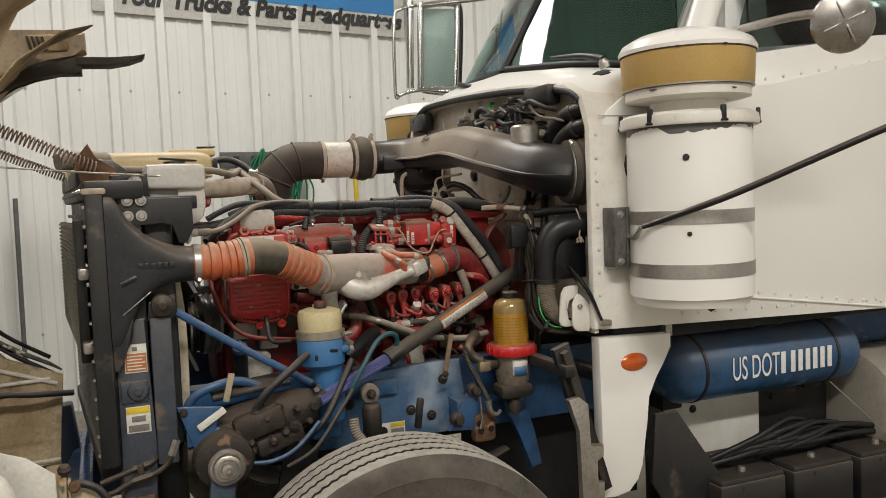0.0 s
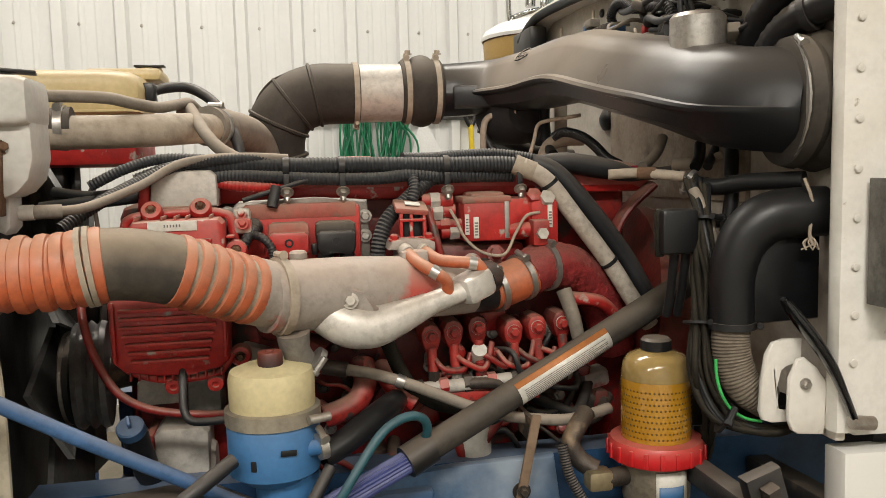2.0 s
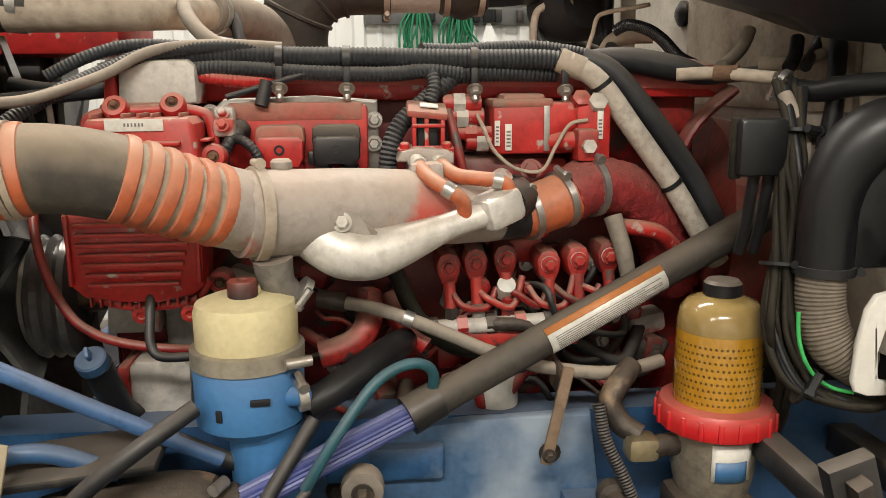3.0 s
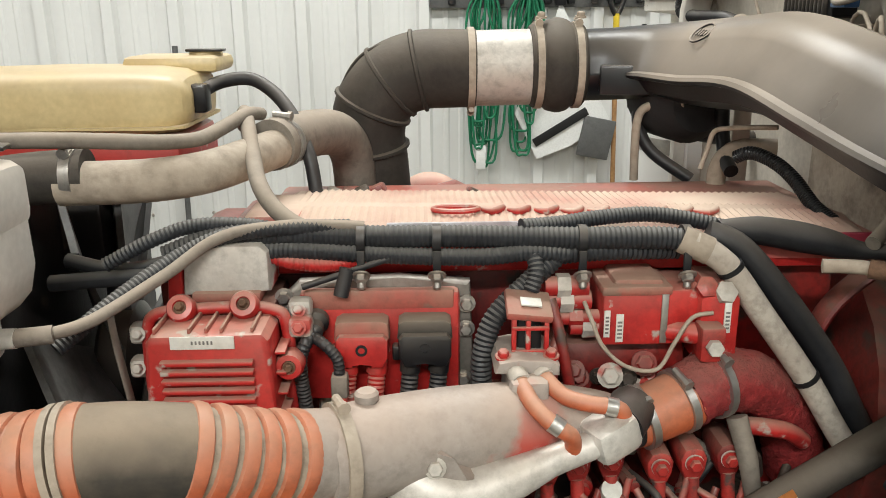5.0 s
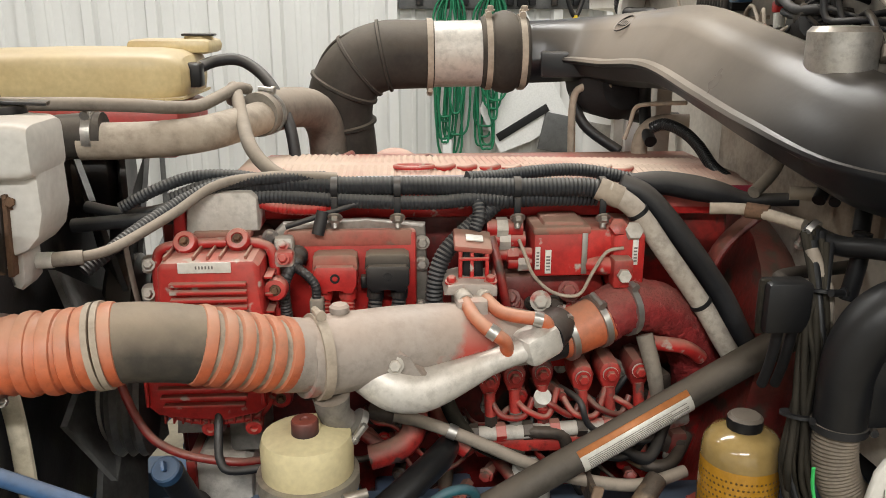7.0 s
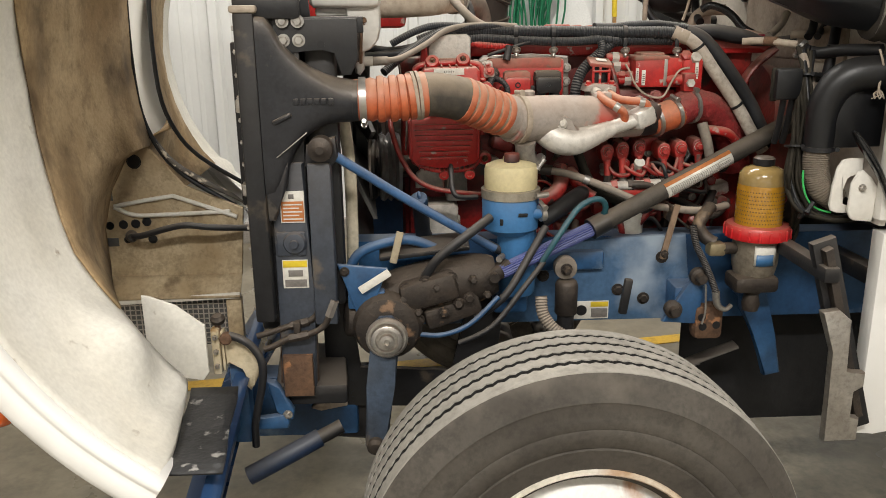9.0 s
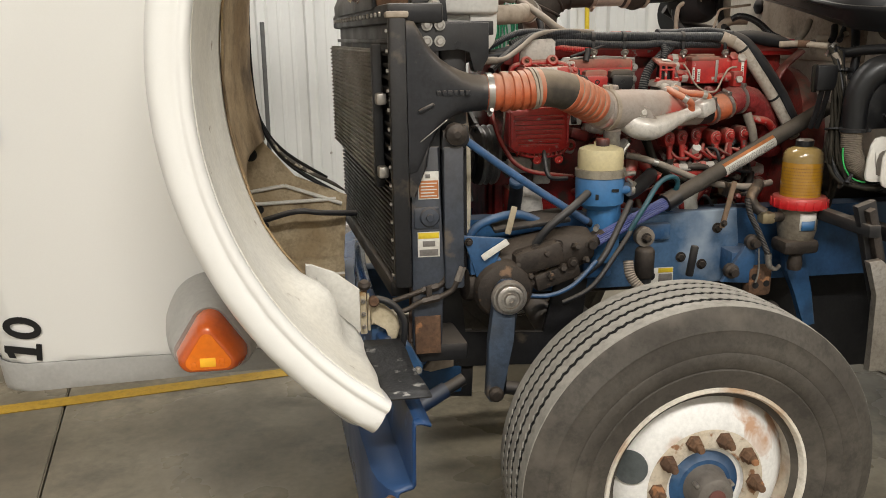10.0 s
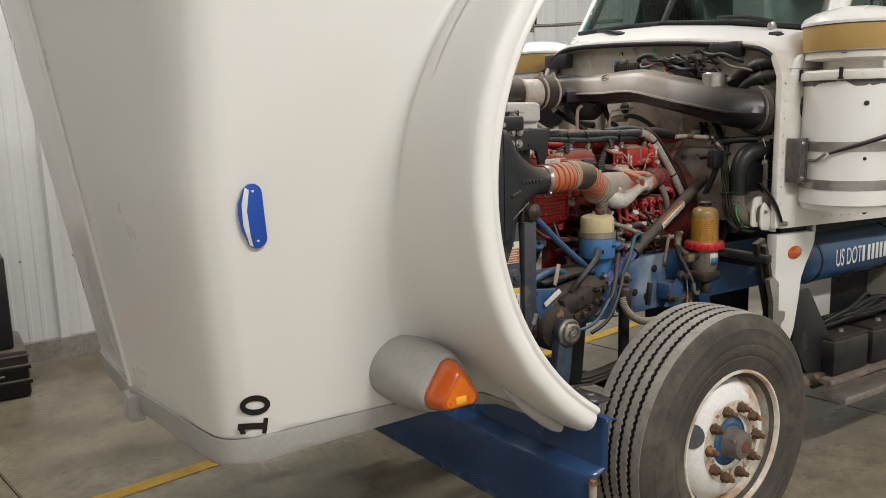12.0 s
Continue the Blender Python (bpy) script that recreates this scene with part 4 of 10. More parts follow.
# ---- air cleaners ----
def air_cleaner(cx, cy, side):
    a = thing("air_cleaner", (cx, cy, 1.3), "white cylindrical air cleaner with tan intake band and steel straps", "air cleaner", group="air cleaners beside the cab")
    part("canister", rev([(0.05, 0.0), (0.19, 0.005), (0.2, 0.03), (0.207, 0.035), (0.207, 0.6), (0.207, 0.61)], (cx, cy, 1.305), (0, 0, 1), 48), WHITE, a, "white painted canister")
    part("flange", rev([(0.2, 0), (0.226, 0.0), (0.23, 0.008), (0.226, 0.035), (0.21, 0.045), (0.2, 0.045)], (cx, cy, 1.905), (0, 0, 1), 48), WHITE_WORN, a, "chipped white clamp flange")
    part("neck", rev([(0.125, 0), (0.125, 0.045), (0.19, 0.052), (0.206, 0.056), (0.207, 0.085), (0.18, 0.092)], (cx, cy, 1.945), (0, 0, 1), 40), WHITE_WORN, a)
    bm = bmesh.new()
    random.seed(61 + int(side))
    drop = 0.012
    rows = []
    for k in range(121):
        t = 2 * math.pi * k / 120
        drop = min(0.028, max(0.004, drop + random.uniform(-0.007, 0.007)))
        c, s = math.cos(t), math.sin(t)
        low = drop if k not in (0, 120) else 0.012
        rows.append([bm.verts.new((cx + r * c, cy + r * s, z)) for r, z in ((0.2068, 1.906), (0.2079, 1.9055), (0.2079, 1.9045 - low), (0.2068, 1.904 - low))])
    for u, v in zip(rows, rows[1:]):
        for i in range(3):
            bm.faces.new((u[i], v[i], v[i + 1], u[i + 1]))
    part("chipped_edge", bm, GREYSTEEL, a, "bare metal edge with peeled paint")
    for h, z, n_arc in ((3.45, 2.022, 5), (4.75, 2.015, 4), (3.9, 2.148, 3), (4.55, 2.149, 3)):
        arc = [(cx + (0.2085 if z < 2.1 else 0.2275) * math.cos(h + 0.03 * i), cy + (0.2085 if z < 2.1 else 0.2275) * math.sin(h + 0.03 * i) * (1 if side > 0 else -1), z + 0.002 * math.sin(i * 2.3)) for i in range(n_arc)]
        part("paint_chip", tube(arc, [0.003] + [0.006] * (n_arc - 2) + [0.003], 8, 2, flat=0.3), GREYSTEEL, a)
    part("cap_gap", rev([(0.2, 0), (0.224, 0.0), (0.224, 0.004), (0.2, 0.004)], (cx, cy, 2.147), (0, 0, 1), 48), RUST, a)
    part("band_gap", rev([(0.2, 0), (0.217, 0.0), (0.217, 0.004), (0.2, 0.004)], (cx, cy, 2.032), (0, 0, 1), 48), STRAP, a)
    part("intake_band", rev([(0.2, 0), (0.212, 0.0), (0.216, 0.01), (0.221, 0.11), (0.2, 0.12)], (cx, cy, 2.035), (0, 0, 1), 48), GOLD, a, "tan intake band")
    part("cap", rev([(0.2, 0.0), (0.226, 0.0), (0.228, 0.012), (0.215, 0.035), (0.17, 0.06), (0.1, 0.078), (0.0, 0.086)], (cx, cy, 2.15), (0, 0, 1), 48), WHITE, a, "domed white cap")
    for z in (1.585, 1.41):
        part("strap", rev([(0.2065, 0), (0.2095, 0.0), (0.2095, 0.045), (0.2065, 0.045)], (cx, cy, z), (0, 0, 1), 48), STRAP, a, "stainless strap")
    for k in range(6):
        t = 2 * math.pi * k / 6 + 0.35
        part("latch", box((cx + 0.224 * math.cos(t), cy + 0.224 * math.sin(t), 1.934), (0.014, 0.017, 0.052), 0.004, (0, 0, math.degrees(t))), INK, a)
        part("latch_foot", box((cx + 0.226 * math.cos(t), cy + 0.226 * math.sin(t), 1.912), (0.016, 0.026, 0.008), 0.003, (0, 0, math.degrees(t))), INK, a)
    part("rubber_plug", rev([(0.011, 0), (0.011, 0.004), (0, 0.006)], (cx - 0.135, cy - 0.157 * side, 1.80), (-0.65, -0.76 * side, 0), 12), GREASE, a)
    part("rubber_plug", rev([(0.008, 0), (0.008, 0.003), (0, 0.005)], (cx - 0.13, cy - 0.161 * side, 1.555), (-0.63, -0.78 * side, 0), 12), GREASE, a)
    part("drain", rev([(0.018, 0), (0.012, -0.012), (0, -0.02)], (cx, cy - 0.1 * side, 1.305), (0, 0, 1), 8), INK, a)
    part("outlet", tube([(cx, cy + 0.1 * side, 1.79), (cx - 0.1, cy + 0.24 * side, 1.79), (cx - 0.22, cy + 0.3 * side, 1.78)], 0.1, 20), PLASTIC, a, "black rubber outlet sleeve")
    return a


air_cleaner(2.12, 2.18, 1)
SKEW[0] = 0.0
air_cleaner(1.92, 4.2, -1)
brk = thing("mounting_bracket", (1.92, 2.28, 1.44), "perforated galvanised air cleaner bracket", "bracket")
GALV = mat("dark_galvanised", (0.20, 0.19, 0.175), (0.12, 0.115, 0.105), 0.5, metal=0.5, scale=12, bump=0.2)
part("plate", span_box((1.868, 2.258, 1.44), (1.968, 2.264, 1.645), 0.002), GALV, brk, "bent perforated plate")
part("flange", box((1.868, 2.29, 1.542), (0.006, 0.07, 0.205), 0.002), GALV, brk)
part("fold", box((1.916, 2.256, 1.542), (0.008, 0.008, 0.205), 0.003), GALV, brk)
for k in range(5):
    part("hole", rev([(0.013, 0), (0.013, 0.0015)], (1.945, 2.258, 1.468 + k * 0.037), (0, -1, 0), 14), INK, brk)
for z in (1.46, 1.62):
    part("bolt", bolt((1.89, 2.258, z), (0, -1, 0), 0.009), STEEL, brk)

stay = thing("hood_strap", (1.95, 2.2, 1.55), "thin black tensioned strap hooked to the bracket", "strap")
part("strap", tube([(1.89, 2.13, 1.58), (2.0, 1.965, 1.645), (2.1, 1.86, 1.70), (2.4, 1.55, 1.88), (2.8, 1.09, 2.11), (3.2, 0.63, 2.34)], [0.008, 0.011, 0.011, 0.011, 0.01, 0.01], 8, 4), PLASTIC, stay)
part("hook", tube([(1.92, 2.26, 1.545), (1.905, 2.2, 1.545), (1.90, 2.15, 1.58)], 0.007, 8, 4), STEEL, stay)
mir = thing("spot_mirror", (2.5, 1.95, 2.1), "round steel backed convex spot mirror on an arm", "mirror")
mc = (2.33, 1.72, 2.175)
part("shell", rev([(0.0, 0.0), (0.05, 0.004), (0.088, 0.02), (0.092, 0.03), (0.088, 0.034)], mc, (0.55, 0.83, 0.1), 28), CHROME_DULL, mir, "dull steel shell")
for k in range(4):
    t = k * math.pi / 2 + 0.4
    part("rib", box((mc[0] + 0.04 * math.cos(t) * 0.8, mc[1] - 0.04 * math.cos(t) * 0.5 - 0.002, mc[2] + 0.04 * math.sin(t)), (0.06, 0.003, 0.006), 0.001, (0, -math.degrees(t), -34)), CHROME_DULL, mir)
part("arm", tube([(2.38, 1.77, 2.21), (2.3, 1.9, 2.225), (2.2, 2.2, 2.2), (2.22, 2.36, 2.14)], 0.014, 10), STEEL, mir)
# far door mirror on its tubular arm
fm = thing("door_mirror", (2.25, 4.9, 2.3), "tall greenish door mirror in a white frame with tube bracket", "mirror")
loop = [(2.165, 2.45), (2.185, 2.405), (2.39, 2.39), (2.41, 2.43), (2.44, 2.9), (2.42, 2.97), (2.22, 2.95), (2.185, 2.9), (2.165, 2.45)]
part("frame", tube([(x, 4.9, z) for x, z in loop], 0.02, 10), CHROME, fm, "pale rounded frame")
part("glass", plate([(2.17, 2.42), (2.4, 2.41), (2.43, 2.94), (2.19, 2.93)], 4.895, 4.91, 0.004), mat("greenish_mirror_back", (0.36, 0.47, 0.43), (0.31, 0.42, 0.385), 0.22, scale=2, bump=0.0, grime=0.0), fm, "greenish mirror glass")
part("rim", tube([(2.445, 4.915, 2.42), (2.475, 4.915, 2.9), (2.44, 4.915, 3.0)], 0.016, 8), PLASTIC, fm, "black rubber rim")
part("post", tube([(2.1, 4.92, 2.42), (2.12, 4.92, 2.98)], 0.026, 10), CHROME, fm, "bracket post")
part("rail", tube([(2.01, 4.9, 2.36), (1.99, 4.9, 2.4), (2.0, 4.9, 2.84), (2.05, 4.9, 2.92), (2.16, 4.9, 2.95)], 0.012, 8), CHROME, fm, "thin bent rail")
part("lower_arm", tube([(2.01, 4.9, 2.365), (2.12, 4.9, 2.4), (2.3, 4.5, 2.38), (2.4, 3.95, 2.36)], 0.012, 8), CHROME, fm)
part("upper_arm", tube([(2.2, 4.9, 2.95), (2.5, 4.4, 2.9), (2.6, 3.95, 2.86)], 0.012, 8), CHROME, fm)

# ---- hood, tipped forward ----
AX, AZ = 0.617, 1.60          # centre of the wheel arch


def side_y(z):
    return 2.255 - 0.14 * (z - 0.78)


def corner_in(z):
    """How far the front corner draws back towards the foot."""
    return 0.08 * min(1.0, max(0.0, (1.62 - z) / 0.78))


NOSE_Y = 2.98               # where the two halves of the nose meet


def hood_half(flip):
    """Rows round the arch; columns from the turned-in lip out over the flare and side to the ridge."""
    rows = []
    for k in range(47):
        th = radians(119 + k * 2.55)
        c, s = math.cos(th), math.sin(th)
        pts = []
        rc = 0.968 - (0.15 if s < 0 else 0.03) * s
        ys = side_y(AZ + (rc + 0.04) * s)
        lip = ((0.868, 1.86), (0.859, 1.81), (0.852, 1.775), (0.85, 1.757), (0.854, 1.744), (0.861, 1.738), (0.868, 1.738), (0.873, 1.742), (0.878, 1.7435), (0.884, 1.739), (0.896, 1.7355), (0.912, 1.736), (0.926, 1.743), (0.936, 1.757), (0.943, 1.785))
        for r, y in lip + ((0.948, 1.83), (0.953, 1.9), (0.958, 1.98), (0.961 + 0.12 * (rc - 0.961), ys - 0.11), (0.964 + 0.4 * (rc - 0.964), ys - 0.055), (rc - 0.01, ys - 0.024), (rc + 0.002, ys - 0.009), (rc + 0.016, ys - 0.002), (rc + 0.05, ys - 0.0005)):
            pts.append([AX + r * c, y, AZ + r * s])
        x2, z2 = pts[-1][0], pts[-1][2]
        ex = -0.90
        rr = (AX - ex) / max(-c, 0.2)
        ez = AZ + rr * s
        ez = max(min(ez, 2.6), 0.3)
        for f in (0.12, 0.3, 0.5, 0.68, 0.82, 0.9, 0.95, 0.98, 1.0):
            x, z = x2 + (ex - x2) * f, z2 + (ez - z2) * f
            pts.append([x + corner_in(ez) * f ** 3 + (0.15 * f if flip else 0.0), side_y(z) + (0.0 if f < 0.97 else 0.003 if f < 1 else 0.006), z])
        z = pts[-1][2]
        back = (0.15 if flip else 0.0) + corner_in(z)
        xr = -0.988 - 0.152 * (z - 0.78)
        pts.append([-0.93 + back, side_y(z) + 0.018, z])
        pts.append([-0.958 + back, side_y(z) + 0.042, z - 0.002])
        pts.append([-0.978 + back, side_y(z) + 0.08, z - 0.004])
        pts.append([-0.99 - 0.03 * (z - 0.78) + back, side_y(z) + 0.16, z - 0.01])
        x0, y0 = pts[-1][0], side_y(z) + 0.16
        for f in (0.4, 0.75, 0.97, 1.0):
            zz = z - 0.01 - 0.02 * f * min(1.0, max(0.0, 1 - (z - 0.775) / 0.5))
            crown = 0.006 if f == 1.0 else 0
            if flip:
                yw = far(y0) + (NOSE_Y - far(y0)) * f
                pts.append([xr - 0.05 * (yw - NOSE_Y) + 0.22 * max(0.0, yw - MID) + 0.02 * (1 - f) - crown, far(yw), zz])
            else:
                pts.append([x0 + (xr - x0) * f - crown, y0 + (NOSE_Y - y0) * f, zz])
        rows.append([(x, far(y) if flip else y, z) for x, y, z in pts])
    return rows


SKEW[:] = [0.22, MID]
hood = thing("truck_hood", (-0.4, MID, 0.68), "white fibreglass truck hood tipped fully forward", "truck hood")


def hood_mesh(keep):
    """The whole hood surface, cut at the paint line and at its lower edge; keep() picks the faces."""
    bm = bmesh.new()
    for flip in (False, True):
        rows = hood_half(flip)
        grid = [[bm.verts.new(p) for p in r] for r in rows]
        for a, b in zip(grid, grid[1:]):
            for i in range(len(a) - 1):
                bm.faces.new((a[i], a[i + 1], b[i + 1], b[i]))
    bmesh.ops.remove_doubles(bm, verts=bm.verts, dist=0.0008)
    bmesh.ops.triangulate(bm, faces=bm.faces)
    for co, no in (((0, 0, PAINT_Z), (0, 0, 1)), ((-0.9, 0, EDGE_Z), (-0.034, 0, 1))):
        bmesh.ops.bisect_plane(bm, geom=list(bm.verts) + list(bm.edges) + list(bm.faces), plane_co=co, plane_no=no)
    drop = []
    for f in bm.faces:
        c = f.calc_center_median()
        lip = c.y < 1.95 or c.y > far(1.95)
        low = c.z < (0.79 if lip else EDGE_Z + 0.034 * (c.x + 0.9))
        if low or not keep(c, lip):
            drop.append(f)
    bmesh.ops.delete(bm, geom=drop, context="FACES")
    bmesh.ops.dissolve_degenerate(bm, dist=0.001, edges=bm.edges)
    return bm


PAINT_Z, EDGE_Z = 0.858, 0.77
shell = part("shell", hood_mesh(lambda c, lip: lip or c.z > PAINT_Z), WHITE, hood, "glossy white shell with flared wheel arch", flat=55)
trim = part("lower_trim", hood_mesh(lambda c, lip: not lip and c.z < PAINT_Z), GREYBAND, hood, "grey painted lower edge", flat=55)
for o in (shell, trim):
    m = o.modifiers.new("thickness", "SOLIDIFY")
    m.thickness, m.offset = 0.007, -1
    o.modifiers.new("even_shading", "WEIGHTED_NORMAL").weight = 100
part("tail_flange", tube([(AX + 0.962 * math.cos(radians(a)), 1.985 - 0.006 * (a - 214), AZ + 0.962 * math.sin(radians(a))) for a in (222, 225, 227.5, 230, 232.5, 234.5, 236)], [0.004, 0.012, 0.018, 0.021, 0.022, 0.021, 0.013], 16, 4), GREYBAND, hood, "grey rounded flange under the lip end")
# wheel well behind each arch, swelling like a knee near its foot, and the grimed panel that goes on from it
WELL = ((119, 2.22), (164, 2.22), (170, 2.26), (182, 2.30), (194, 2.27), (206, 2.205), (214, 2.2), (222, 2.16), (237, 2.13))


def well_depth(deg):
    return float(np.interp(deg, [a for a, b in WELL], [b for a, b in WELL]))


def well_point(deg, f):
    c, s = math.cos(radians(deg)), math.sin(radians(deg))
    r = float(np.interp(f, (0, 0.12, 0.3, 0.55, 0.8, 1.0), (0.8496, 0.857, 0.862, 0.866, 0.862, 0.852)))
    r -= 0.066 * math.exp(-((deg - 221) / 6.5) ** 2 - ((f - 0.72) / 0.2) ** 2) + 0.012 * math.exp(-((deg - 232) / 4.0) ** 2 - ((f - 0.5) / 0.12) ** 2)
    r += 0.012 * math.exp(-((deg - 229) / 3.0) ** 2 - ((f - 0.7) / 0.2) ** 2)
    z = AZ + r * s
    floor_z = 0.86 + 0.04 * f
    return Vector((min(AX + r * c, 0.142 - 0.05 * f), 1.766 + (well_depth(deg) - 1.766) * f, max(z, floor_z)))


for flip in (False, True):
    yy = far if flip else (lambda y: y)
    bm = bmesh.new()
    rows = []
    for k in range(60):
        rows.append([bm.verts.new((p.x, yy(p.y), p.z)) for p in (well_point(119 + k * 2.0, i / 14) for i in range(15))])
    for a, b in zip(rows, rows[1:]):
        for i in range(14):
            bm.faces.new((a[i], a[i + 1], b[i + 1], b[i]))
    o = part("wheel_well", bm, LINER, hood, "dirty white wheel well", flat=60)
    o.modifiers.new("thickness", "SOLIDIFY").thickness = 0.0015
    bm = bmesh.new()
    rows = []
    for deg, x, y, z in ((119, 0.34, 2.69, 2.47), (131, 0.22, 2.69, 2.44), (142, 0.05, 2.69, 2.32), (152, -0.1, 2.945, 2.13), (160, -0.19, 2.945, 1.95), (168, -0.215, 2.945, 1.78), (180, -0.222, 2.945, 1.6), (188, -0.212, 2.945, 1.48), (195, -0.19, 2.945, 1.36), (201, -0.252, 2.91, 1.335), (206, -0.318, 2.91, 1.22), (212, -0.352, 2.912, 1.1), (217, -0.352, 2.912, 1.0)):
        p = well_point(deg, 0.97)
        e = Vector((x, y, z))
        row = []
        for i in range(9):
            f = i / 8
            q = p.lerp(e, f)
            d = Vector((AX - q.x, 0, AZ - q.z)).normalized()
            q = q - d * 0.022 * math.sin(math.pi * min(1.0, f * 1.2)) * (1 if deg < 196 else 0.4)
            row.append(bm.verts.new((q.x, yy(q.y), q.z)))
        rows.append(row)
    for a, b in zip(rows, rows[1:]):
        for i in range(8):
            bm.faces.new((a[i], a[i + 1], b[i + 1], b[i]))
    o = part("splash_panel", bm, BROWN, hood, "brown road-grimed splash panel", flat=60)
    o.modifiers.new("thickness", "SOLIDIFY").thickness = 0.006
    part("edge_rubber", tube([(0.06, yy(2.95), 1.155), (-0.09, yy(2.95), 1.255), (-0.17, yy(2.95), 1.355), (-0.213, yy(2.95), 1.5), (-0.215, yy(2.95), 1.78), (-0.19, yy(2.95), 1.95)], 0.008, 6, 4), INK, hood, "black edge rubber")
SKEW[0] = 0.0
part("skirt_end", plate([(-0.55, 2.28), (-0.55, 2.5), (-0.145, 2.508), (0.1, 2.516), (0.2, 2.51), (0.202, 2.425), (0.15, 2.405), (0.05, 2.385), (-0.02, 2.36), (-0.163, 2.30)], 3.99 - 0.06, 3.99 + 0.05, 0.015), mat("tan_grimed_skirt", (0.40, 0.32, 0.22), (0.27, 0.2, 0.13), 0.7, scale=7, bump=0.3, spots=(0.12, 0.09, 0.06), spot_amount=0.3, spot_scale=9), hood, "grimed tan skirt end")
part("skirt_boss", box((0.05, 3.99 - 0.065, 2.455), (0.16, 0.03, 0.075), 0.014, (0, -3, 0)), BROWN, hood)
for k in range(4):
    part("skirt_clip", box((-0.025 + 0.02 * k, 3.99 - 0.085, 2.45), (0.012, 0.02, 0.06), 0.003, (0, -14, 0)), GREASE, hood)
part("skirt_rubber", plate([(-0.55, 1.9), (-0.55, 2.27), (-0.163, 2.295), (0.0, 2.352), (0.15, 2.40), (0.178, 2.40), (0.178, 2.325), (0.08, 2.322), (-0.02, 2.305), (-0.1, 2.275), (-0.2, 2.21), (-0.35, 2.05)], 3.99 - 0.05, 3.99 + 0.04, 0.008), RUBBER, hood, "black rubber below the skirt")
part("flap", plate([(0.16, 2.362), (0.16, 2.40), (0.30, 2.40), (0.40, 2.408), (0.452, 2.42), (0.44, 2.404), (0.38, 2.382), (0.30, 2.366)], 3.99 - 0.07, 3.99 + 0.06, 0.004), RUBBER, hood, "worn rubber flap")
part("mud_strip", tube([(-0.185, 2.955, 1.39), (-0.13, 2.955, 1.305), (-0.05, 2.955, 1.245), (0.04, 2.955, 1.195), (0.085, 2.955, 1.165)], [0.006, 0.02, 0.024, 0.02, 0.008], 12, 6, flat=0.3), mat("mud_speckled_rubber", (0.10, 0.085, 0.065), (0.05, 0.042, 0.034), 0.8, scale=14, bump=0.4, spots=(0.45, 0.39, 0.3), spot_amount=0.5, spot_scale=34), hood, "mud-speckled rubber strip")
# inner nose: pressed panel with holes, ledge, grille mesh
NOSE = mat("grimed_cream_panel", (0.58, 0.47, 0.31), (0.38, 0.28, 0.16), 0.75, scale=5, bump=0.3, spots=(0.13, 0.085, 0.045), spot_amount=0.48, spot_scale=7, spot_blur=0.1)
NY = 2.92
nose = part("nose_panel", plate([(-0.56, 1.6), (-0.3, 1.55), (-0.215, 1.455), (-0.19, 1.345), (-0.093, 1.227), (0.09, 1.155), (0.07, 0.93), (-0.56, 0.93)], NY, NY + 0.015, 0.004), NOSE, hood, "grimed cream inner nose panel with holes")
for x, z, r in ((-0.335, 1.105, 0.013), (-0.292, 1.108, 0.014), (-0.253, 1.11, 0.014), (-0.217, 1.116, 0.014), (-0.204, 1.058, 0.014), (-0.284, 1.058, 0.011), (-0.236, 1.31, 0.022), (-0.142, 1.116, 0.015), (-0.1, 1.12, 0.014)):
    part("hole", rev([(r, 0), (r * 1.05, 0.003), (r * 0.9, 0.0035), (r * 0.85, 0.001), (0, 0.001)], (x, NY, z), (0, -1, 0), 14), INK if x < -0.15 else NOSE, nose)
for x, z in ((-0.336, 1.2), (-0.334, 1.05)):
    part("slot", span_box((x - 0.021, NY - 0.003, z - 0.014), (x + 0.021, NY + 0.0005, z + 0.014), 0.002), GREYSTEEL, nose)
part("press_rib", tube([(-0.313, NY - 0.003, 1.168), (-0.214, NY - 0.005, 1.186), (-0.126, NY - 0.003, 1.198)], 0.007, 8), LINER, nose)
part("press_rib", tube([(-0.313, NY - 0.003, 1.165), (-0.25, NY - 0.005, 1.139), (-0.14, NY - 0.005, 1.139), (0.05, NY - 0.005, 1.145)], 0.007, 8), LINER, nose)
part("press_rib", tube([(-0.126, NY - 0.003, 1.198), (-0.04, NY - 0.005, 1.168), (0.07, NY - 0.005, 1.127)], 0.007, 8), LINER, nose)
part("cable", tube([(-0.27, NY, 1.07), (-0.22, NY - 0.06, 1.085), (-0.09, NY - 0.08, 1.12), (0.0, NY - 0.07, 1.11), (0.12, NY - 0.03, 1.095)], 0.01, 8), HOSE, hood, "black release cable")
part("cable_boot", rev([(0.02, 0), (0.018, 0.022), (0.012, 0.034)], (-0.27, NY - 0.002, 1.07), (0.3, -1, 0.1), 12), PLASTIC, hood)
bm = bmesh.new()
rows = [[bm.verts.new((x, y, z)) for x in (-0.56, -0.2, 0.07)] for y, z in ((NY, 0.935), (NY - 0.015, 0.92), (NY - 0.055, 0.885), (NY - 0.065, 0.875))]
for a, b in zip(rows, rows[1:]):
    for i in range(2):
        bm.faces.new((a[i], a[i + 1], b[i + 1], b[i]))
o = part("ledge", bm, NOSE, hood, "dusty folded ledge", flat=40)
o.modifiers.new("thickness", "SOLIDIFY").thickness = 0.004
grille = part("grille", span_box((-0.4, NY - 0.03, 0.7), (0.02, NY - 0.02, 0.87), 0.002), GREYSTEEL, hood, "wire mesh grille in a white frame")
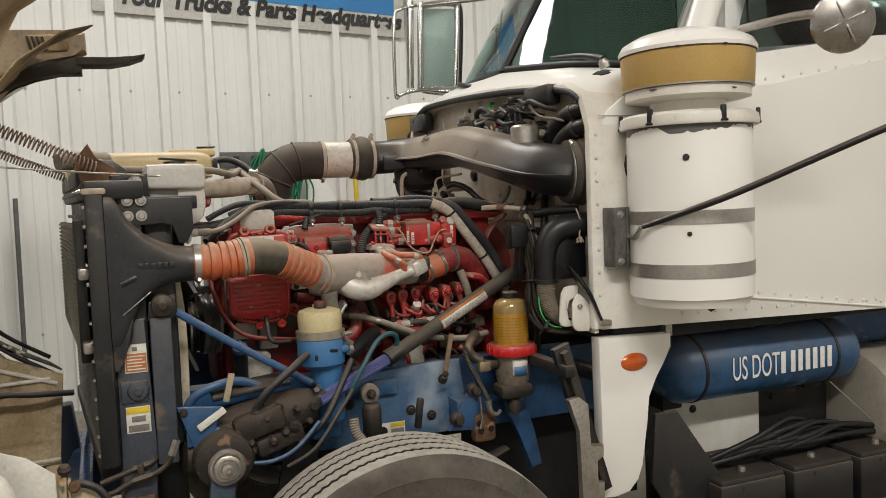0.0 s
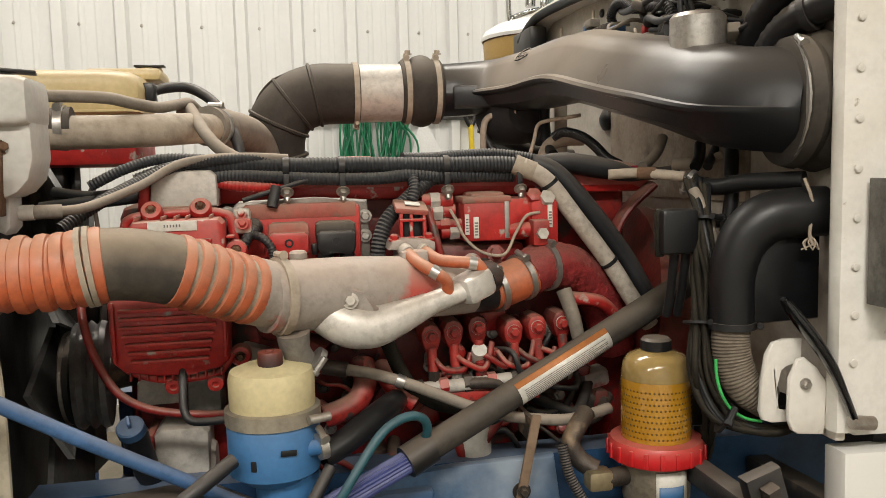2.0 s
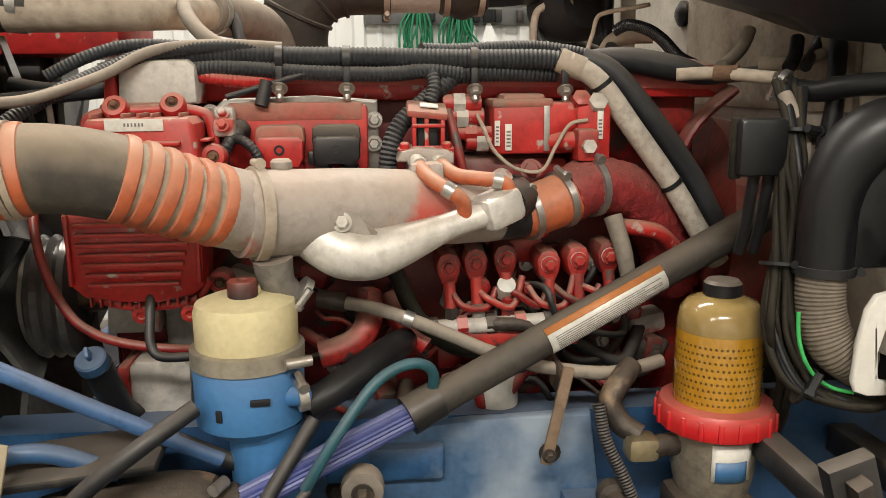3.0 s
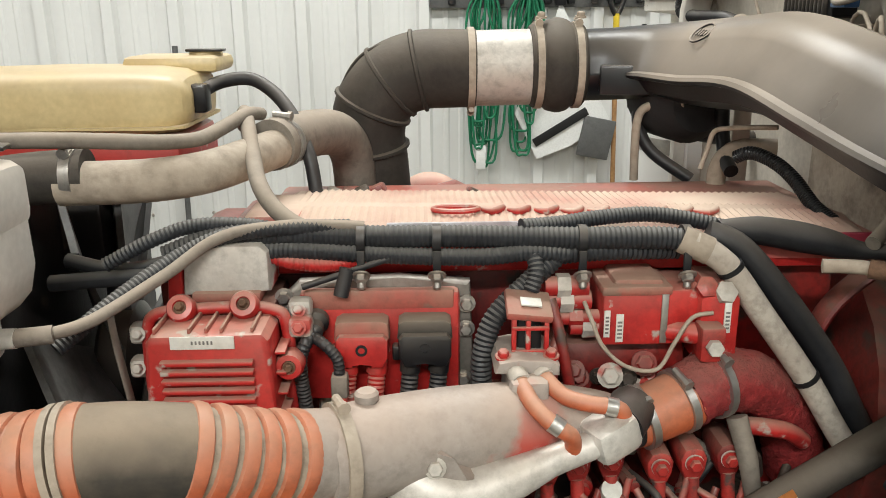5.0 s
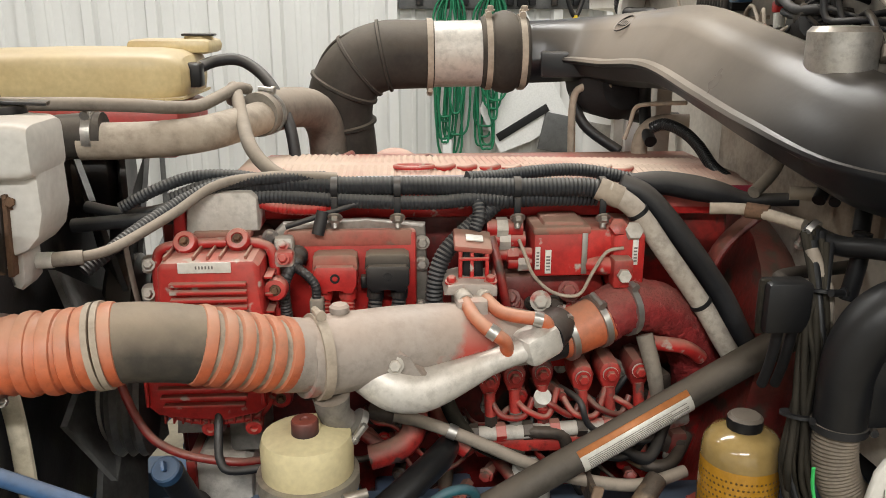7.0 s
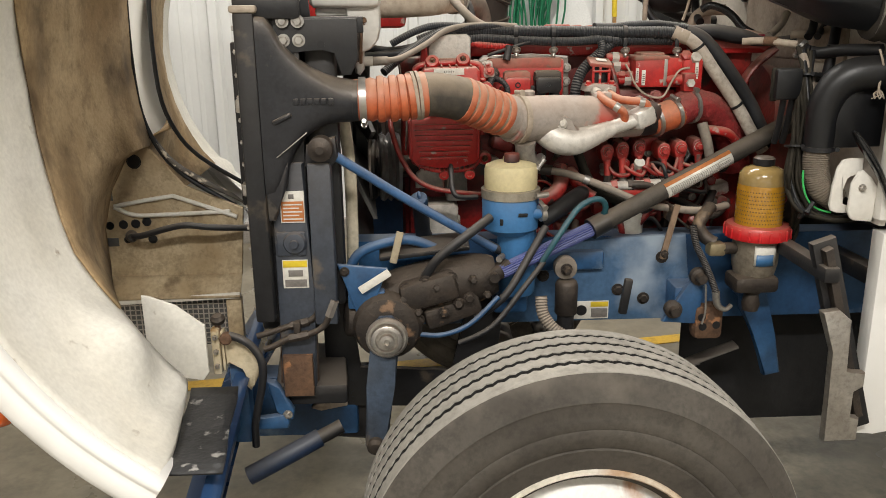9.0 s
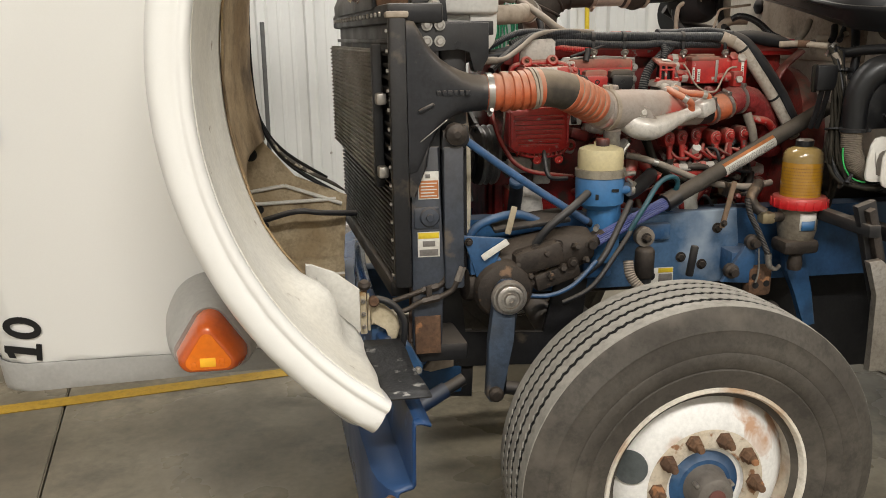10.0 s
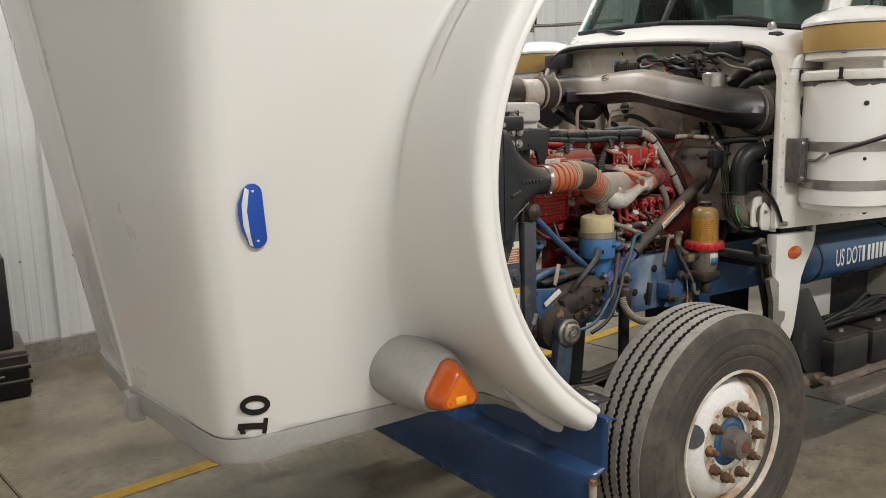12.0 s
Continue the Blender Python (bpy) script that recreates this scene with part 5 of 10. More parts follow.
for k in range(25):
    part("wire", box((-0.395 + 0.0168 * k, NY - 0.032, 0.785), (0.0035, 0.003, 0.165), 0), STEEL, grille)
for k in range(10):
    part("wire", box((-0.19, NY - 0.035, 0.71 + 0.0168 * k), (0.41, 0.003, 0.0035), 0), STEEL, grille)
part("grille_frame", box((-0.22, NY - 0.05, 0.868), (0.58, 0.02, 0.02), 0.004, (0, -2, 0)), LINER, hood)
part("grille_post", span_box((0.02, NY - 0.05, 0.68), (0.07, NY - 0.02, 0.87), 0.006), NOSE, hood)
part("liner_web", plate([(-0.05, 1.08), (-0.032, 1.076), (0.031, 1.052), (0.10, 0.996), (0.1, 0.868), (0.083, 0.845), (0.0, 0.86), (-0.05, 0.93)], 2.3, 2.31, 0.004), LINER, hood, "white inner web of the wheel well")
# bright seam down the middle of the nose, with a small bracket at its foot
part("centre_seam", tube([(-0.994, NOSE_Y, 0.79), (-1.0655, NOSE_Y, 1.25), (-1.1795, NOSE_Y, 2.0), (-1.27, NOSE_Y, 2.6)], 0.011, 8), WHITE, hood, "white centre seam")
part("seam_bracket", span_box((-1.03, NOSE_Y - 0.05, 0.73), (-0.975, NOSE_Y + 0.05, 0.83), 0.008), GREYBAND, hood, "grey bracket below the seam")

# lamp at the lower front of the fender
lampbox = thing("turn_signal", (-0.3, 2.0, 0.88), "orange turn signal in a grey teardrop housing", "turn signal")


def rounded_triangle(n, scale, cx, cz, soft):
    """A triangle standing on its long side; soft runs from sharp (0) to a disc (1)."""
    out = []
    corners = [(0.0, 0.098), (-0.104, -0.062), (0.104, -0.062)]
    inset = [(x * 0.72, z * 0.72) for x, z in corners]
    for k in range(n):
        t = 2 * math.pi * k / n + math.pi / 2
        d = (math.cos(t), math.sin(t))
        x, z = max(inset, key=lambda p: p[0] * d[0] + p[1] * d[1])
        tri = (x + 0.03 * d[0], z + 0.03 * d[1])
        disc = (0.098 * d[0], 0.092 * d[1])
        out.append((cx + scale * (tri[0] * (1 - soft) + disc[0] * soft), cz + scale * (tri[1] * (1 - soft) + disc[1] * soft)))
    return out


def loft(levels, n=48):
    bm = bmesh.new()
    loops = [[bm.verts.new((x, y, z)) for x, z in rounded_triangle(n, sc, cx, cz, soft)] for sc, cx, cz, y, soft in levels]
    for a, b in zip(loops, loops[1:]):
        for i in range(n):
            bm.faces.new((a[i], a[(i + 1) % n], b[(i + 1) % n], b[i]))
    bm.faces.new(loops[-1])
    bm.faces.new(loops[0][::-1])
    return bm


LX, LZ = -0.273, 0.99
HOUSING = mat("grey_lamp_housing", (0.40, 0.385, 0.355), (0.36, 0.345, 0.32), 0.42, scale=4, bump=0.02, grime=0.08)
part("housing", loft(((1.24, LX - 0.018, LZ - 0.004, 2.27, 1.0), (1.235, LX - 0.017, LZ - 0.004, 2.19, 1.0), (1.22, LX - 0.014, LZ - 0.003, 2.12, 0.97), (1.17, LX - 0.009, LZ - 0.002, 2.065, 0.88), (1.09, LX - 0.004, LZ, 2.02, 0.7), (0.99, LX - 0.001, LZ + 0.001, 1.988, 0.5), (0.93, LX, LZ, 1.973, 0.38), (0.885, LX, LZ, 1.969, 0.32), (0.84, LX, LZ, 1.972, 0.3))), HOUSING, lampbox, "grey rounded housing", flat=70)
lens = part("lens", loft(((0.825, LX, LZ, 1.985, 0.24), (0.825, LX, LZ, 1.962, 0.24), (0.81, LX, LZ, 1.95, 0.24), (0.77, LX, LZ, 1.937, 0.22), (0.70, LX, LZ - 0.002, 1.918, 0.18), (0.62, LX, LZ - 0.004, 1.904, 0.14), (0.54, LX, LZ - 0.006, 1.899, 0.1), (0.51, LX, LZ - 0.006, 1.8985, 0.1))), LENS, lampbox, "orange lens", flat=60)
GLOW = mat("orange_reflector", (0.82, 0.20, 0.01), (0.74, 0.16, 0.01), 0.2, bump=0, grime=0.0)
bm = bmesh.new()
a = [bm.verts.new((x, 1.8972, z)) for x, z in rounded_triangle(30, 0.50, LX, LZ - 0.006, 0.06)]
b = [bm.verts.new((v.co.x, 1.8995, v.co.z)) for v in a]
bm.faces.new(a)
bm.faces.new(b[::-1])
for i in range(30):
    bm.faces.new((a[i], a[(i + 1) % 30], b[(i + 1) % 30], b[i]))
part("reflector", bm, GLOW, lens, "orange inner reflector")
# yellow of the middle facet is reflected light put into its colour
GLINT = mat("painted_yellow_glint", (0.98, 0.55, 0.05), (0.95, 0.48, 0.03), 0.15, bump=0, grime=0.0)
for dx, w, h, dz in ((-0.034, 0.012, 0.013, 0.0), (-0.001, 0.036, 0.022, 0.0), (0.031, 0.012, 0.02, 0.0)):
    part("facet", box((LX + dx, 1.8966, LZ - 0.037 + dz + h / 2), (w, 0.003, h), 0.0008, (0, 0, 0)), GLINT if w > 0.02 else GLOW, lens, "reflector facet with a painted yellow glint" if w > 0.02 else "")
# badge and fleet number, turned with the hood
badge = thing("hood_badge", (-0.78, side_y(1.5) - 0.01, 1.4), "blue enamel oval badge on the hood side", "badge")


def on_side(poly, off, thick):
    bm = plate(poly, 0, thick, 0.001)
    for v in bm.verts:
        v.co.y += side_y(v.co.z) - off
    return bm


def pill(cx0, cz0, cx1, cz1, r):
    return [(cx0 + r * math.cos(math.pi * k / 8), cz0 + r * math.sin(math.pi * k / 8)) for k in range(9)] + [(cx1 - r * math.cos(math.pi * k / 8), cz1 - r * math.sin(math.pi * k / 8)) for k in range(9)]


part("plate", on_side(pill(-0.797, 1.607, -0.783, 1.478, 0.029), 0.012, 0.006), BADGE, badge)
part("white_band", on_side([(-0.818, 1.627), (-0.806, 1.618), (-0.814, 1.56), (-0.804, 1.49), (-0.795, 1.455), (-0.806, 1.462), (-0.824, 1.52), (-0.828, 1.58)], 0.015, 0.004), PAPER, badge)
part("dark_band", on_side([(-0.836, 1.585), (-0.824, 1.618), (-0.8275, 1.58), (-0.8235, 1.52), (-0.813, 1.475), (-0.828, 1.505), (-0.837, 1.55)], 0.014, 0.004), BADGE, badge)
for x, z in ((-0.795, 1.615), (-0.781, 1.472)):
    part("rivet", rev([(0.004, 0), (0, 0.003)], (x, side_y(z) - 0.012, z), (0, -1, 0), 8), PAPER, badge)
num = thing("fleet_number", (-0.77, side_y(0.93), 0.87), "black stick-on number on the white hood side", "number")


def digit_on_side(polys, name):
    """Flat outlines in (across, up) of upright digits, turned a quarter and laid on the hood side."""
    bm = bmesh.new()
    for poly in polys:
        pts = []
        for u, v in poly:
            x, z = -0.80 - (v - 0.045) + 0.13 * (u - 0.06), 0.872 + u + 0.2 * (v - 0.045)
            pts.append((x, z))
        plate(pts, 0, 0.0015, 0, bm)
    for v in bm.verts:
        v.co.y += side_y(v.co.z) - 0.0045
    part(name, bm, INK, num)


digit_on_side([[(0.0, 0.0), (0.05, 0.0), (0.05, 0.014), (0.0, 0.014)], [(0.015, 0.0135), (0.035, 0.0135), (0.035, 0.092), (0.015, 0.092)], [(0.0, 0.064), (0.0155, 0.07), (0.0155, 0.092), (0.012, 0.086), (0.0, 0.081)]], "digit")
ring_o = [(0.092 + 0.032 * math.cos(2 * math.pi * k / 28), 0.046 + 0.047 * math.sin(2 * math.pi * k / 28)) for k in range(28)]
ring_i = [(0.092 + 0.0135 * math.cos(2 * math.pi * k / 28), 0.046 + 0.03 * math.sin(2 * math.pi * k / 28)) for k in range(28)]
digit_on_side([[ring_o[k], ring_o[(k + 1) % 28], ring_i[(k + 1) % 28], ring_i[k]] for k in range(28)], "digit")


# ---- bumper ----
bump = thing("front_bumper", (0.1, MID, 0.4), "blue painted steel front bumper with folded shelf", "bumper")
STATIONS = [(1.763, 0.192, 0.15), (1.79, 0.19, 0.125), (1.83, 0.187, 0.105), (1.88, 0.182, 0.092), (2.05, 0.167, 0.075), (2.3, 0.148, 0.054), (2.6, 0.13, 0.032), (2.9, 0.118, 0.012), (MID, 0.112, 0.0)]
STATIONS += [(far(y), a, b) for y, a, b in STATIONS[-2::-1]]
bm = bmesh.new()
rows = []
for y, cx, fx in STATIONS:
    sec = [(cx + 0.045, 0.826), (cx + 0.02, 0.834), (cx + 0.006, 0.832), (cx + 0.002, 0.82), (cx, 0.675), (cx - 0.004, 0.667), (fx + 0.02, 0.662), (fx + 0.006, 0.655), (fx, 0.635), (fx, 0.43), (fx + 0.006, 0.418), (fx + 0.03, 0.414)]
    rows.append([bm.verts.new((x, y, z)) for x, z in sec])
for a, b in zip(rows, rows[1:]):
    for i in range(len(a) - 1):
        bm.faces.new((a[i], a[i + 1], b[i + 1], b[i]))
o = part("face", bm, BLUE_BUMPER, bump, "folded blue face", flat=30)
o.modifiers.new("thickness", "SOLIDIFY").thickness = 0.006
part("far_upright", box((0.03, 3.82, 0.64), (0.09, 0.09, 0.44), 0.012, (0, -6, 0)), NAVY, bump, "dark blue upright behind the bumper")
part("marker_post", tube([(0.138, 1.768, 0.635), (0.14, 1.77, 0.40)], 0.013, 10), TANPIPE, bump, "tan marker post end")
part("bolt_head", bolt((0.138, 1.768, 0.632), (0, 0, 1), 0.014), RUST, bump, "rusty bolt")
for y0 in (2.62, far(2.72)):
    part("mount", span_box((0.12, y0, 0.5), (0.45, y0 + 0.1, 0.7), 0.01), BLUE, bump)
bm = bmesh.new()
rows = []
for k in range(9):
    f = k / 8
    y = 2.17 - 0.375 * f
    rows.append([bm.verts.new((0.089 + 0.041 * f + 0.112 * g + 0.003 * math.sin(f * 9), y, 0.884 - 0.008 * math.sin(f * 3.1) * (1 - 0.6 * g) - 0.004 * f)) for g in (0, 0.25, 0.5, 0.75, 1)])
for a, b in zip(rows, rows[1:]):
    for i in range(4):
        bm.faces.new((a[i], a[i + 1], b[i + 1], b[i]))
SCUFF = mat("scuffed_black_rubber", (0.03, 0.03, 0.031), (0.02, 0.02, 0.021), 0.5, scale=10, bump=0.4, spots=(0.28, 0.27, 0.25), spot_amount=0.32, spot_scale=22)
plate_t = solo("splash_plate", bm, SCUFF, "scuffed black rubber splash plate above the bumper end", "splash plate")
plate_t.modifiers.new("thickness", "SOLIDIFY").thickness = 0.005

# ---- hood hinge ----
RUST_PLATE = mat("rust_brown_steel", (0.13, 0.085, 0.06), (0.09, 0.055, 0.04), 0.7, scale=8, bump=0.3, spots=(0.05, 0.04, 0.035), spot_amount=0.35, spot_scale=10)
hinge = thing("hinge_bracket", (0.15, 2.38, 0.6), "cream hinge bracket with bolt on blue support", "hinge")
part("post", span_box((0.132, 2.375, 0.62), (0.18, 2.43, 0.862), 0.008), BLUE, hinge, "blue hinge post")
CREAMCAST = mat("yellowed_cream_casting", (0.66, 0.58, 0.42), (0.50, 0.40, 0.25), 0.5, bump=0.2, spots=(0.30, 0.17, 0.06), spot_amount=0.25, spot_scale=16)
part("bracket", plate([(0.128, 0.948), (0.15, 0.94), (0.193, 0.905), (0.214, 0.878), (0.219, 0.852), (0.213, 0.828), (0.202, 0.806), (0.19, 0.787), (0.18, 0.80), (0.179, 0.822), (0.186, 0.845), (0.18, 0.858), (0.168, 0.864), (0.133, 0.865)], 2.35, 2.385, 0.008), CREAMCAST, hinge, "yellowed cream hinge casting")
part("side_strip", span_box((0.1, 2.345, 0.84), (0.121, 2.375, 0.968), 0.004), CREAMCAST, hinge)
part("side_strip", span_box((0.123, 2.352, 0.848), (0.131, 2.38, 0.96), 0.003), CREAMCAST, hinge)
for x, z in ((0.111, 0.945), (0.111, 0.905), (0.111, 0.865)):
    part("bolt", bolt((x, 2.345, z), (0, -1, 0), 0.005), STEEL, hinge)
part("knuckle", rev([(0.016, 0), (0.016, 0.02), (0.011, 0.026), (0, 0.027)], (0.142, 2.345, 0.945), (0, -1, 0.1), 14), RUST, hinge, "rusty hinge knuckle")
part("pin", tube([(0.115, 2.36, 0.94), (0.116, 2.368, 0.985)], 0.008, 8), RUST, hinge)
part("pin_head", rev([(0.011, 0), (0.018, 0.006), (0.019, 0.016), (0.012, 0.026), (0, 0.028)], (0.117, 2.37, 0.975), (0, -0.3, 1), 14), GREASE, hinge)
part("hose_loop", tube([(0.15, 2.34, 0.952), (0.18, 2.33, 0.945), (0.206, 2.33, 0.925), (0.226, 2.33, 0.89), (0.23, 2.33, 0.85), (0.222, 2.335, 0.80), (0.208, 2.34, 0.745), (0.196, 2.345, 0.69), (0.19, 2.36, 0.62)], 0.0105, 12), HOSE, hinge, "black hose over the hinge")
part("blue_arm", plate([(0.222, 0.79), (0.245, 0.785), (0.256, 0.768), (0.292, 0.70), (0.288, 0.672), (0.262, 0.67), (0.246, 0.70), (0.228, 0.75)], 2.40, 2.43, 0.008), BLUE, hinge, "blue hinge arm")
part("arm_bolt", bolt((0.275, 2.40, 0.69), (0, -1, 0), 0.009), STEEL, hinge)
part("lever", plate([(0.185, 0.682), (0.275, 0.692), (0.28, 0.668), (0.275, 0.65), (0.185, 0.648)], 2.39, 2.42, 0.008), BLUE, hinge)
part("tow_tube", tube([(0.17, 2.33, 0.545), (0.282, 2.36, 0.592), (0.36, 2.39, 0.622)], 0.026, 14), NAVY, hinge, "dark blue tube")
part("tow_tube_end", tube([(0.35, 2.386, 0.618), (0.42, 2.41, 0.645)], 0.02, 12), BLACKMETAL, hinge)
part("rust_plate", plate([(0.262, 0.97), (0.362, 0.975), (0.358, 0.74), (0.252, 0.742)], 2.455, 2.47, 0.003), RUST_PLATE, hinge, "rust-brown lower plate")
for x, z in ((0.305, 0.94), (0.31, 0.87), (0.305, 0.82), (0.27, 0.77)):
    part("rivet", bolt((x, 2.455, z), (0, -1, 0), 0.006), STEEL, hinge)
part("cross_beam", plate([(0.17, 0.575), (0.272, 0.552), (0.30, 0.565), (0.42, 0.58), (0.43, 0.70), (0.50, 0.70), (0.49, 0.468), (0.30, 0.49), (0.17, 0.496)], 2.64, 2.72, 0.01), BLACKMETAL, hinge, "black cross beam under the radiator")
part("tan_casting", plate([(0.31, 0.60), (0.345, 0.64), (0.40, 0.67), (0.42, 0.66), (0.42, 0.605), (0.34, 0.59)], 2.60, 2.64, 0.01), TANPIPE, hinge, "tan grimed casting on the beam")

# ---- hood springs ----
def coil(p, q, r, turns, wire):
    p, q = Vector(p), Vector(q)
    d = (q - p)
    ax = d.normalized()
    u = ax.cross(Vector((0, 0, 1))).normalized()
    v = ax.cross(u)
    pts = [p + d * (i / (turns * 10)) + u * r * math.cos(i * math.pi / 5) + v * r * math.sin(i * math.pi / 5) for i in range(turns * 10 + 1)]
    return ring_along(bmesh.new(), pts, [wire] * len(pts), 5)


for p, q, r, n in (((0.245, 2.6, 1.835), (-0.2, 2.5, 2.035), 0.018, 42), ((0.15, 2.7, 1.812), (-0.2, 2.6, 1.965), 0.0125, 46)):
    solo("hood_spring", coil(p, q, r, n, 0.0026), SPRING, "rusty coil spring stretched to the hood", "spring", group="hood springs")
solo("hood_cable", tube([(0.42, 2.47, 1.80), (0.0, 2.3, 1.83), (-0.25, 2.2, 1.86)], 0.0025, 5), STEEL, "thin steel cable to the hood", "cable")

SKEW[0] = 0.0
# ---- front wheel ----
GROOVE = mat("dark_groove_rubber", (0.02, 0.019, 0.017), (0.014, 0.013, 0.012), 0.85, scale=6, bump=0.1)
axle = thing("front_axle", (0.985, MID, 0.0), "forged front axle carrying white steel wheels with worn tyres", "axle")


def front_wheel(c, out, turn):
    """out: +1 when the outer face looks to -y."""
    ax = Vector((math.sin(radians(turn)), -math.cos(radians(turn)), 0)) * out
    cc = Vector(c)
    w = part("wheel", rev([(0.270, 0.058), (0.262, 0.066), (0.25, 0.082), (0.235, 0.1), (0.215, 0.117), (0.19, 0.128), (0.175, 0.1315), (0.168, 0.132), (0.112, 0.131), (0.11, 0.12), (0.10, 0.12)], cc, ax, 64, caps=False), WHEELWHITE, axle, "white steel disc wheel with rust stains")

    def on_floor(ob):
        for v in ob.data.vertices:
            v.co.z = max(v.co.z, 0.002)
    # sidewalls and tread, turned about the axle; distance h measured outwards
    side = [(0.272, 0.125), (0.285, 0.140), (0.30, 0.143), (0.33, 0.150), (0.345, 0.153), (0.349, 0.1505), (0.353, 0.1542), (0.375, 0.157), (0.392, 0.1588), (0.396, 0.1565), (0.4, 0.1585), (0.42, 0.157), (0.45, 0.150), (0.456, 0.152), (0.47, 0.143), (0.487, 0.136), (0.503, 0.129), (0.511, 0.121)]
    prof = side + [(0.498, 0.117), (0.498, -0.117)] + [(r, -h) for r, h in side[::-1]]
    prof = [(0.26, 0.12)] + prof + [(0.26, -0.12)]
    tyre = part("tyre", rev(prof, cc, ax, 96, caps=False), TYRE, w, "black tyre with scuffed sidewall", flat=40)
    on_floor(tyre)
    # tread: ribs parted by zigzag grooves
    n = 240
    turnm = Vector((0, 0, 1)).rotation_difference(ax).to_matrix()
    for h0, h1 in ((-0.121, -0.080), (-0.065, -0.0315), (-0.0165, 0.0165), (0.0315, 0.065), (0.080, 0.121)):
        bm = bmesh.new()
        rings = []
        for k in range(n):
            t = 2 * math.pi * k / n
            zig = 0.0036 * (1 if k % 2 else -1)
            row = []
            for h, r in ((h0, 0.503), (h0, 0.516), (h0 + 0.002, 0.5185), (h1 - 0.002, 0.5185), (h1, 0.516), (h1, 0.503)):
                z = 0.0 if abs(h) > 0.11 else zig
                r -= 0.006 * (abs(h) / 0.118) ** 2
                row.append(bm.verts.new(cc + turnm @ Vector((r * math.cos(t), r * math.sin(t), h + z))))
            rings.append(row)
        for k in range(n):
            a, b = rings[k], rings[(k + 1) % n]
            for q in range(5):
                bm.faces.new((a[q], a[q + 1], b[q + 1], b[q]))
        rib = part("tread_rib", bm, TREAD, w, "grey dusty tread rib", flat=40)
        on_floor(rib)
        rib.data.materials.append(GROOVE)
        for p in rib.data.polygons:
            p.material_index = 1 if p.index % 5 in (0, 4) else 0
    # rim and disc
    part("rim", rev([(0.285, 0.128), (0.294, 0.139), (0.292, 0.148), (0.284, 0.149), (0.279, 0.143), (0.276, 0.12), (0.272, 0.085), (0.269, 0.055), (0.255, 0.02), (0.245, -0.06), (0.27, -0.125)], cc, ax, 64, caps=False), RIMTAN, w, "stained rolled rim")
    part("rust_face", rev([(0.112, 0.1315), (0.168, 0.1325), (0.166, 0.1335), (0.113, 0.1335)], cc, ax, 48, caps=False), mat("flaking_white_on_rust", (0.66, 0.60, 0.50), (0.55, 0.46, 0.34), 0.7, scale=12, bump=0.4, spots=(0.24, 0.12, 0.06), spot_amount=0.5, spot_scale=26), w, "flaking paint round the studs")
    ex = Vector((1, 0, 0)) - ax * ax.x
    ex.normalize()
    ez = Vector((0, 0, 1))
    d = ex * -0.95 + ez * 0.31
    p = cc + d * 0.222 + ax * 0.1125
    # no opening is cut: a dark grey disc stands for the shade inside
    hole = part("hand_hole", rev([(0.047, -0.0), (0.046, 0.004), (0.042, 0.0045), (0.0, 0.0045)], p, ax + d * 0.62, 28), mat("hole_shadow_grey", (0.09, 0.10, 0.10), (0.06, 0.07, 0.07), 0.6, bump=0.1), w, "hand hole, its shade put in as a grey disc")
    for k in range(10):
        t = 2 * math.pi * k / 10
        p = cc + (ex * math.cos(t) + ez * math.sin(t)) * 0.1415 + ax * 0.133
        nut = part("lug_nut", rev([(0.0235, 0), (0.0235, 0.006), (0.0195, 0.008), (0.0185, 0.026), (0.015, 0.03)], p, ax, 6), RUST, w, "rusty lug nut")
        part("stud", rev([(0.0105, 0.028), (0.0105, 0.046), (0.008, 0.05), (0, 0.05)], p, ax, 10), RUST, w)
    part("hub", rev([(0.109, 0.09), (0.105, 0.115), (0.085, 0.12), (0.075, 0.128), (0.07, 0.128), (0.06, 0.13)], cc, ax, 40), BLUE, w, "blue painted hub")
    part("hub_cap", rev([(0.062, 0.125), (0.064, 0.13), (0.06, 0.14), (0.056, 0.175), (0.05, 0.19), (0.038, 0.196), (0.0, 0.197)], cc, ax, 40), mat("grey_hub_cap", (0.24, 0.22, 0.19), (0.18, 0.16, 0.14), 0.5, metal=0.3, bump=0.2), w, "grey oil hub cap")
    part("cap_plug", rev([(0.024, 0.194), (0.024, 0.2), (0.014, 0.202), (0, 0.202)], cc, ax, 20), mat("dull_red_plug", (0.22, 0.07, 0.05), (0.15, 0.06, 0.05), 0.5, bump=0.1), w)
    for k in range(3):
        t = 2 * math.pi * k / 3 + 0.5
        p = cc + turnm @ Vector((0.058 * math.cos(t), 0.058 * math.sin(t), 0.17))
        part("cap_bolt", rev([(0.006, -0.01), (0.006, 0.012), (0, 0.014)], p, ax, 6), STEEL, w)
    part("drum", rev([(0.2, 0.0), (0.205, 0.02), (0.2, 0.07), (0.12, 0.09)], cc - ax * 0.1, ax, 40), GREASE, w, "brake drum")
    return w


